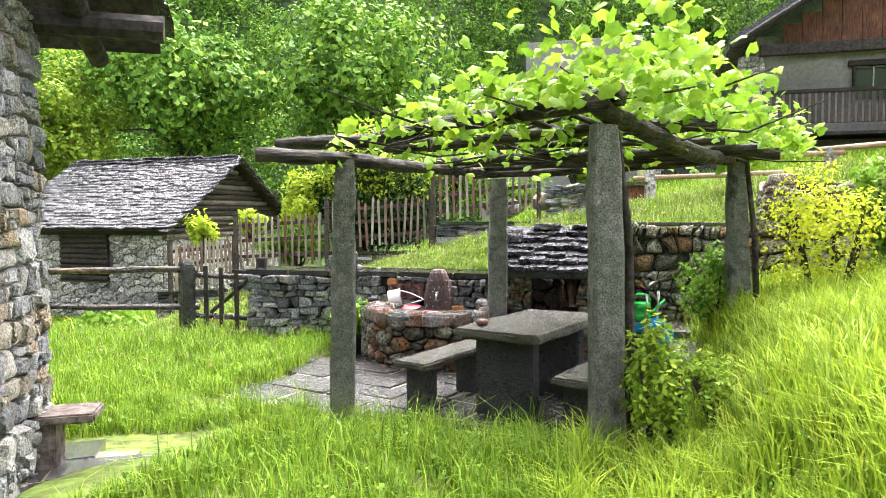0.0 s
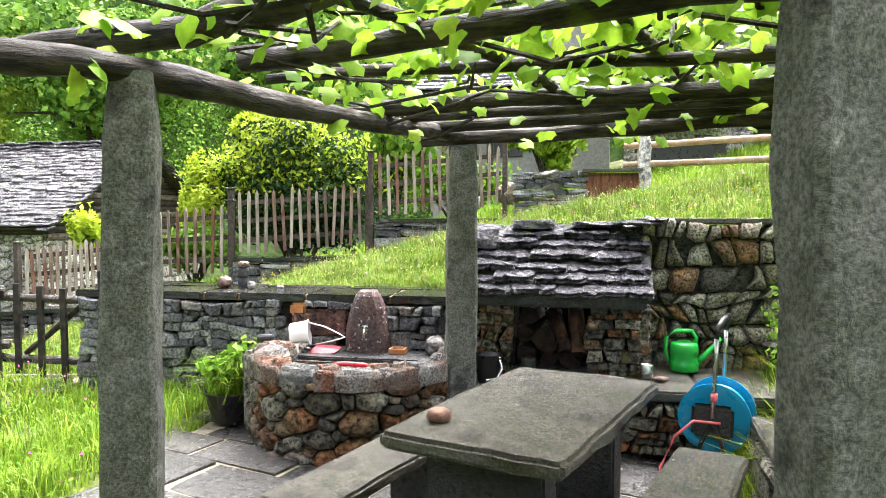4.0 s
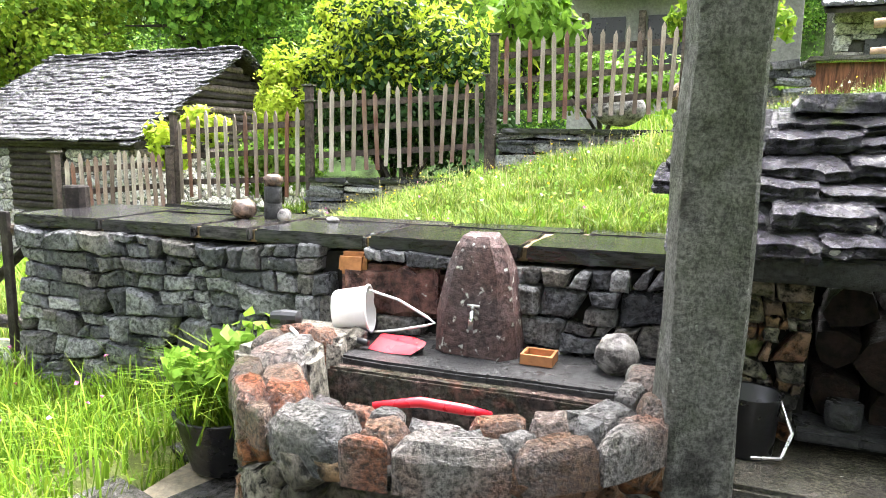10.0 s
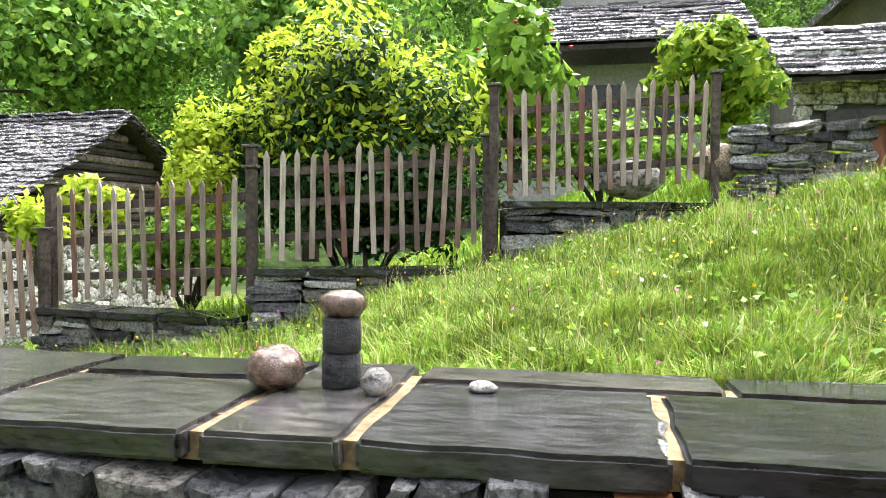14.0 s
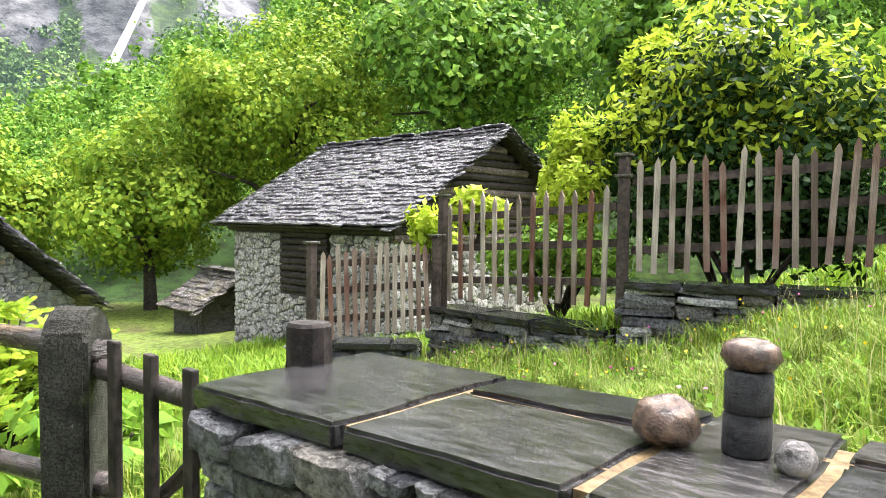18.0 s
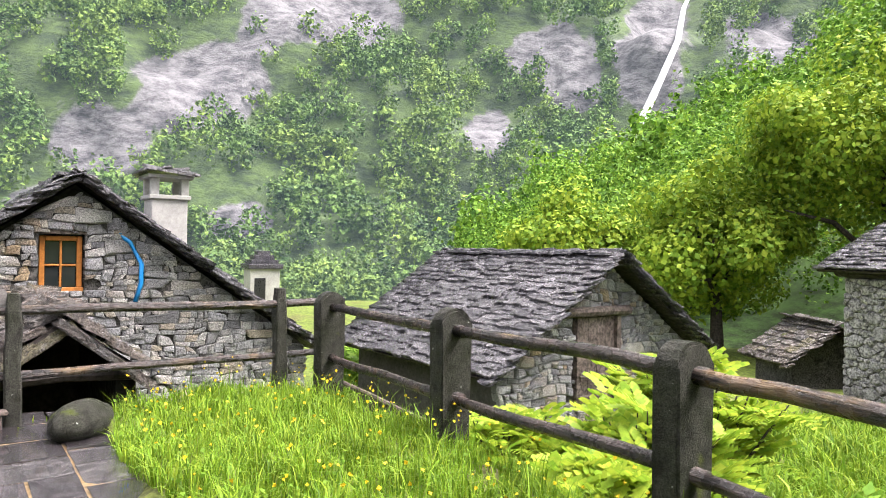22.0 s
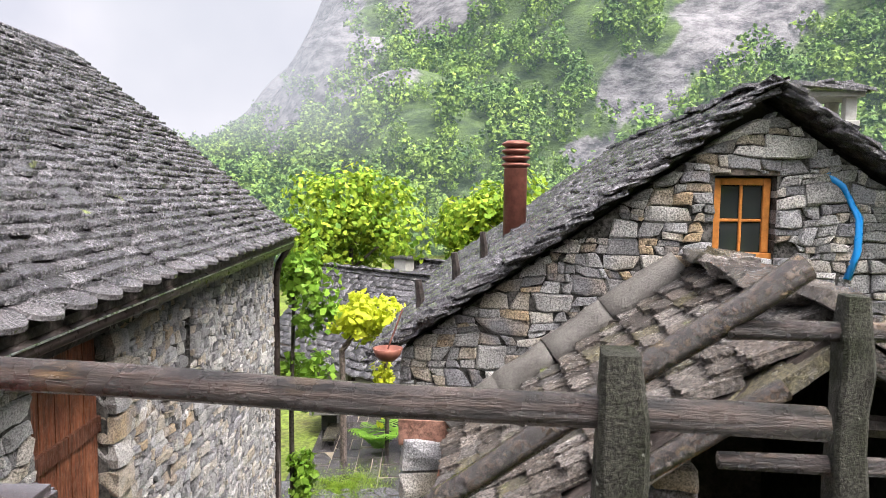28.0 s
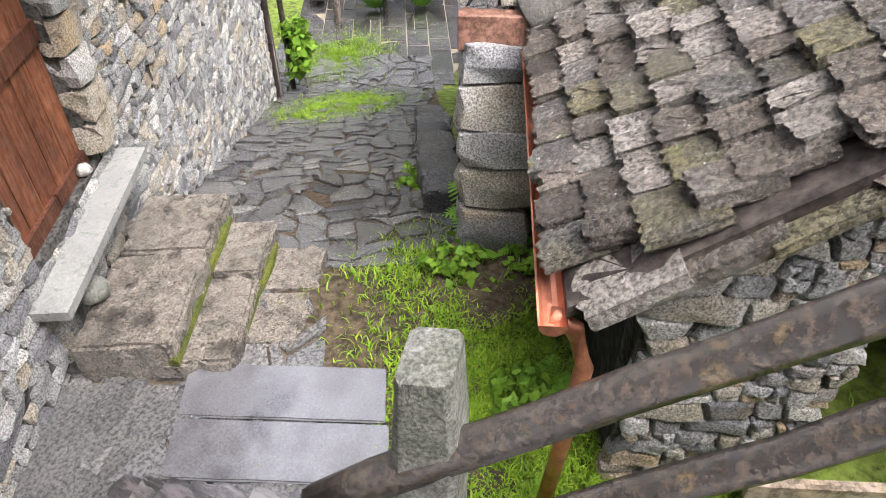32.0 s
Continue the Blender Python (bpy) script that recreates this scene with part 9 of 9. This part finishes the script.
part("porch_beam", log_between((-26.75, -18.4, -4.8), (-26.3, -6.6, -4.8), .12, .12, .02, 3), M["dark_wood"], yh)
yh2 = thing("far_house", (-36, -16, -6), "small far house with slate hip roof and white chimney", "house")
gable_house(yh2, (-33.0, -17.5), (.2, .98), (-.98, .2), 4.0, 4.2, -7, -3.6, -2.1, M["plaster"], .4, "slate", "slate_rest", .3, (.35, .6), 213, None, .07, limit=30)
part("chimney", box((-34.3, -17.0, -3.4), (-33.6, -16.3, -1.75), .03), M["plaster_pale"], yh2)
part("chimney_cap", box((-34.45, -17.15, -1.75), (-33.45, -16.15, -1.63), .03), M["slate_dark"], yh2)
bowl = thing("copper_bowl", (-12.05, -0.94, -0.11), "brown rain bowl hung under the eave", "bowl")
bell = thing("bell_tower", (-45, 6, -4), "small pale bell tower with a slate cap among the trees", "tower")
BT = V3((-43.4, 1.4, 0))
part("shaft", box((BT.x - .8, BT.y - .8, -9), (BT.x + .8, BT.y + .8, .5), .03, .02, 3, 20), M["plaster_pale"], bell)
# black block for the shade inside the belfry
part("belfry_opening", box((BT.x + .72, BT.y - .3, -1.2), (BT.x + .9, BT.y + .3, .0), .02, 0, 3, 20), M["black"], bell)
for k in range(4):
    part("cap_slab", box((BT.x - .95 + k * .2, BT.y - .95 + k * .2, .5 + k * .25), (BT.x + .95 - k * .2, BT.y + .95 - k * .2, .75 + k * .25), .03, .03, k, 20), M["slate_dark"], bell)
bmw = lathe([(.0, 0), (.07, .012), (.12, .06), (.145, .13), (.13, .13), (.06, .03), (.0, .025)], (-12.05, -0.94, -0.11), 18)
part("bowl", bmw, M["rust_pipe"], bowl, smooth=True)
part("chain", tube([(-12.05, -0.94, 0.01), (-12.15, -0.84, 0.39)], .008, 6), M["rust_pipe"], bowl)

# ivy on the corner of the long house
ivy = thing("climbing_ivy", (-18.2, -8.4, -6.2), "dark ivy climbing the house corner", "climber")
part("stem", tube([(-18.3, -8.5, -6.3), (-18.2, -8.4, -3.5), (-18.2, -8.3, -.4)], [.06, .05, .03], 8, .03, 2), M["bark"], ivy)
for i, (c, rr, n) in enumerate((((-18.4, -8.2, -1.0), (.9, .9, 1.5), 900), ((-18.5, -8.3, -2.9), (.8, .8, 1.1), 500), ((-18.3, -8.2, -5.2), (.5, .5, 1.1), 350))):
    p_, n_ = cloud_points(n, c, rr, 70 + i, 8)
    foliage("leaves", p_, n_, .14, M["leaf_mid"], ivy, i + 20)

# dark porch beneath the lean-to ridge, with its slab canopy
porch = thing("porch_recess", on_gable(2.6, -.4, -2), "covered porch below the lean-to roof, its shade a dark panel", "porch")
# Dark board and near-black side wall carry the porch's shade in their colour
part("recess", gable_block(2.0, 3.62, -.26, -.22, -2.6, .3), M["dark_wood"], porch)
part("side_wall", gable_block(3.52, 3.74, -2.7, -.1, -3.2, .22), M["mortar"], porch)
part("tie_beam", tube([on_gable(2.3, -2.75, .12), on_gable(3.0, -2.76, .16), on_gable(3.7, -2.74, .12)], .07, 8, .012, 3), M["dark_wood"], porch)

# ---------------------------------------------------------------- shrubs and trees
def shrub(name, centre, radii, n, leaf, mt, seed, label, tip=None, tips=0, lumps=9, tip_mt=None):
    t = thing(name, (centre[0], centre[1], centre[2] - radii[2]), label, "shrub")
    base = V3((centre[0], centre[1], centre[2] - radii[2] * 1.1))
    r = random.Random(seed)
    for k in range(5):
        a = r.uniform(0, 6.28)
        en = V3(centre) + V3((math.cos(a) * radii[0] * .5, math.sin(a) * radii[1] * .5, radii[2] * .3))
        part("stem", tube([base, base.lerp(en, .5) + V3((0, 0, .05)), en], [.03, .022, .01], 6, .01, k), M["bark"], t)
    p, nn = cloud_points(n, centre, radii, seed, lumps, .45)
    foliage("leaves", p, nn, leaf, mt, t, seed, 1.9)
    if tips:
        p, nn = cloud_points(tips, (centre[0], centre[1], centre[2] + radii[2] * .06), np.array(radii) * 1.06, seed, lumps, .8)
        k = p[:, 2] > centre[2] - radii[2] * .15
        foliage("young_growth", p[k], nn[k] * .3 + np.array([0, 0, .3]), leaf * .9, tip_mt, t, seed + 5, 2.2)
    return t


shrub("laurel_hedge", (-4.5, 13.95, 2.15), (2.0, 1.0, 1.4), 12000, .055, M["leaf_laurel"], 301, "clipped dark laurel hedge with lime young shoots", 0, 8000, 14, M["leaf_lime"])
shrub("laurel_bush", (-4.1, 13.45, 1.45), (1.5, .35, .75), 6500, .05, M["leaf_laurel"], 321, "dark lower laurel leaves behind the pickets", lumps=14)
shrub("bed_plants", (-6.0, 13.3, .95), (1.15, .45, .55), 3600, .045, M["leaf_mid"], 322, "leafy border plants behind the pickets", lumps=12)
shrub("bed_plants", (-1.8, 14.7, 2.1), (1.3, .6, .6), 3600, .05, M["leaf_mid"], 323, "leafy border plants behind the upper pickets", lumps=12)
pebble((-1.55, 14.35, 1.83), .28, 61, M["pebble_white"], "garden_boulder", "pale rough boulder in the upper garden bed", (1.2, .8, .8))
pebble((-.72, 14.0, 1.95), .2, 62, M["stone_pale"], "garden_boulder", "grey rough boulder beside the fence end", (1.2, .8, .9))
shrub("golden_shrub", (-6.1, 13.7, 1.75), (.55, .5, 1.15), 3800, .045, M["leaf_lime"], 303, "golden-green privet shrub behind the fence", lumps=9)
rose = shrub("rose_bush", (-2.75, 14.6, 2.9), (.8, .7, 1.0), 1300, .1, M["leaf_mid"], 305, "tall rose bush with a few red blooms", lumps=10)
for k in range(4):
    a = k * 2.4
    part("bloom", lathe([(.0, 0), (.02, .005), (.026, .02), (.016, .03), (.0, .026)], (-2.75 + .6 * math.cos(a), 14.4 + .4 * math.sin(a), 3.2 + .09 * (k % 6)), 8), M["petal_red"], rose, "dark red rose")
shrub("round_bush", (-.3, 16.9, 3.2), (1.05, .9, .95), 3200, .1, M["leaf_chestnut"], 307, "round bright green garden bush")
shrub("fence_creeper", (-10.0, 15.7, 1.2), (.5, .5, .75), 700, .1, M["leaf_lime"], 309, "lime-green creeper on the fence corner")
shrub("fence_creeper", (-7.0, 13.2, 1.5), (.5, .4, .35), 500, .08, M["leaf_lime"], 310, "lime-green creeper on the fence corner")
shrub("low_bramble", (-7.0, 8.9, -.1), (.9, .7, .4), 500, .09, M["leaf_mid"], 311, "low bramble beyond the rail fence")
shrub("bank_shrub", (2.95, 6.9, 1.45), (.7, .55, 1.0), 2600, .026, M["leaf_yellow"], 313, "yellow-green flowering shrub against the boulder wall")
shrub("bank_shrub", (3.6, 7.2, 1.7), (.6, .5, .7), 2200, .045, M["leaf_mid"], 314, "leafy shrub on the bank against the boulder wall")
shrub("weed_clump", (1.38, 3.92, .6), (.26, .26, .62), 2300, .024, M["leaf_chestnut"], 315, "leafy weeds around the foot of the granite post")
shrub("weed_clump", (1.95, 6.95, .95), (.34, .34, .55), 2600, .028, M["leaf_mid"], 316, "leafy weeds beside the stone ledge")
shrub("weed_clump", (1.75, 4.6, .55), (.35, .5, .26), 1800, .024, M["leaf_chestnut"], 317, "leafy weeds along the bank")


def sumac(at, height, spread, seed, label):
    """A shrub of compound leaves: fronds of paired leaflets on upright stems."""
    t = thing("leafy_shrub", at, label, "shrub")
    r = random.Random(seed)
    vs, fs = [], []
    for k in range(36):
        a = r.uniform(0, 6.28)
        rad = spread * math.sqrt(r.random())
        tip = V3(at) + V3((math.cos(a) * rad, math.sin(a) * rad, height * r.uniform(.35, 1) * (1 - .45 * rad / spread)))
        base = V3(at) + V3((math.cos(a) * rad * .3, math.sin(a) * rad * .3, 0))
        part("stem", tube([base, base.lerp(tip, .6), tip], [.02, .015, .006], 5), M["bark"], t)
        for j in range(9):
            b = r.uniform(0, 6.28)
            d = V3((math.cos(b), math.sin(b), r.uniform(.3, 1.3))).normalized()
            s_ = d.cross(V3((0, 0, 1))).normalized()
            L_ = r.uniform(.3, .55)
            o = base.lerp(tip, r.uniform(.45, 1))
            for i in range(7):
                f = (i + 1) / 7
                c = o + d * L_ * f - V3((0, 0, L_ * f * f * .35))
                for sg in (-1, 1):
                    w = .13 * (1 - .35 * f)
                    q = c + s_ * sg * w + d * .06 - V3((0, 0, .03))
                    n0 = len(vs)
                    m_ = c.lerp(q, .5)
                    vs += [c, m_ + d * .045, q, m_ - d * .045]
                    fs.append((n0, n0 + 1, n0 + 2, n0 + 3))
    part("leaves", np_mesh("leaves", [tuple(v) for v in vs], fs, M["leaf_sumac"]), None, t)
    return t


M["leaf_sumac"] = material("bright_compound_leaf", [(.15, .28, .014), (.27, .4, .024), (.38, .45, .036), (.2, .33, .02)], .4, 20, 1, 0, per='island', tint=.15, leafy=.4)
sumac((-10.4, 9.3, -1.0), 2.1, .95, 1, "young tree of heaven with bright yellow-green leaves")
sumac((-9.6, 8.5, -.7), 1.1, .7, 2, "bright yellow-green seedling shrub")
sumac((-11.2, 7.6, -1.0), 1.0, .7, 3, "bright yellow-green seedling shrub")
sumac((-8.4, 7.6, -.5), .6, .6, 4, "bright yellow-green seedling shrub by the fence")

shrub("valley_bush", (-20.5, 6.3, -1.7), (2.6, 1.4, 1.3), 3500, .1, M["leaf_mid"], 324, "leafy green bushes below the terrace", lumps=12)
tree("chestnut_tree", (-25.5, 24.5, -2), 11.5, (6.2, 5.5, 4.6), 26000, .15, M["leaf_chestnut"], 401, "spreading old chestnut tree with a dark trunk", 14, .3)
tree("chestnut_tree", (-28.5, 20.0, -3), 8.5, (4.5, 4.2, 3.8), 15000, .16, M["leaf_chestnut"], 402, "broad chestnut tree at the wood's edge", 11, .25)
tree("ash_tree", (-33, 15.5, -4), 8.5, (4.0, 4.0, 3.8), 13000, .16, M["leaf_chestnut"], 403, "fresh green ash tree on the slope", 10, .2)
tree("ash_tree", (-20, 29, -1), 13, (5.0, 5.0, 5.0), 9000, .24, M["leaf_forest"], 404, "tall ash tree behind the hut", 11, .25)
tree("ash_tree", (-12, 31, 0), 13, (5.0, 5.0, 5.0), 8000, .24, M["leaf_forest"], 405, "tall tree behind the hut", 11, .25)
tree("lime_tree", (-34, -20, -7), 9.5, (4.5, 4.5, 4.0), 8000, .22, M["leaf_chestnut"], 406, "bright green tree beyond the houses", 10, .2)
tree("lime_tree", (-45, -17, -7), 9.5, (5, 5, 4.2), 8000, .26, M["leaf_chestnut"], 407, "bright green tree beyond the houses", 10, .2)

# ---------------------------------------------------------------- meadow flowers
def flowers(name, spots, size, mt, height, label, seed):
    r = np.random.default_rng(seed)
    p = spots + np.array([0, 0, 1]) * (height * r.uniform(.7, 1.2, len(spots)))[:, None]
    nn = np.tile(np.array([[0, 0, .6]]), (len(p), 1)) + r.normal(0, .3, (len(p), 3))
    v = np.concatenate([leaf_quads(p, nn, size, seed + k, 1.0, .3) for k in range(3)])
    ob = part(name, np_mesh(name, v, quads_of(len(p) * 3), mt), None)
    return tagged(ob, label, "flowers", kind="stuff")


flowers("yellow_flowers", scatter(420, (-6.5, 8.9), (5.5, 13.5), on_slope, 51), .015, M["petal_yellow"], .26, "small yellow buttercups in the meadow", 1)
flowers("pink_clover", scatter(130, (-6.5, 8.9), (5.5, 13.5), on_slope, 52), .018, M["petal_pink"], .24, "pink clover heads in the meadow", 2)
flowers("terrace_clover", scatter(80, (-5.5, 5.2), (-2.4, 8.0), on_lawn, 53), .02, M["petal_pink"], .26, "pink clover heads in the terrace grass", 3)
flowers("terrace_buttercups", scatter(260, (-11, 3.5), (-6, 7.5), on_lawn, 54), .022, M["petal_yellow"], .33, "yellow flowers along the railing", 4)
flowers("white_umbels", scatter(60, (-2, 9), (5.5, 13.5), on_slope, 55), .018, M["earth_flower"], .33, "pale flower umbels in the meadow", 5)
leafy = scatter(15000, (-11, .5), (5, 8.2), on_lawn, 56, .3)
r3 = np.random.default_rng(60)
leafy = leafy + np.column_stack([np.zeros((len(leafy), 2)), r3.uniform(.03, .15, len(leafy))])
ob = part("lawn_herbs", np_mesh("lawn_herbs", leaf_quads(leafy, np.tile(np.array([[0, 0, .8]]), (len(leafy), 1)), .024, 9, 1.4), quads_of(len(leafy)), M["leaf_mid"]), None)
tagged(ob, "small leafy herbs in the grass", "herbs", kind="stuff")

herbs = scatter(9000, (-7.5, 8.6), (6, 13.6), on_slope, 57, .3)
r2 = np.random.default_rng(58)
lift_ = np.column_stack([np.zeros((len(herbs), 2)), r2.uniform(.04, .2, len(herbs))])
ob = part("meadow_herbs", np_mesh("meadow_herbs", leaf_quads(herbs + lift_, np.tile(np.array([[0, 0, .7]]), (len(herbs), 1)), .024, 59, 1.5), quads_of(len(herbs)), M["leaf_mid"]), None)
tagged(ob, "broad-leaved herbs among the meadow grass", "herbs", kind="stuff")
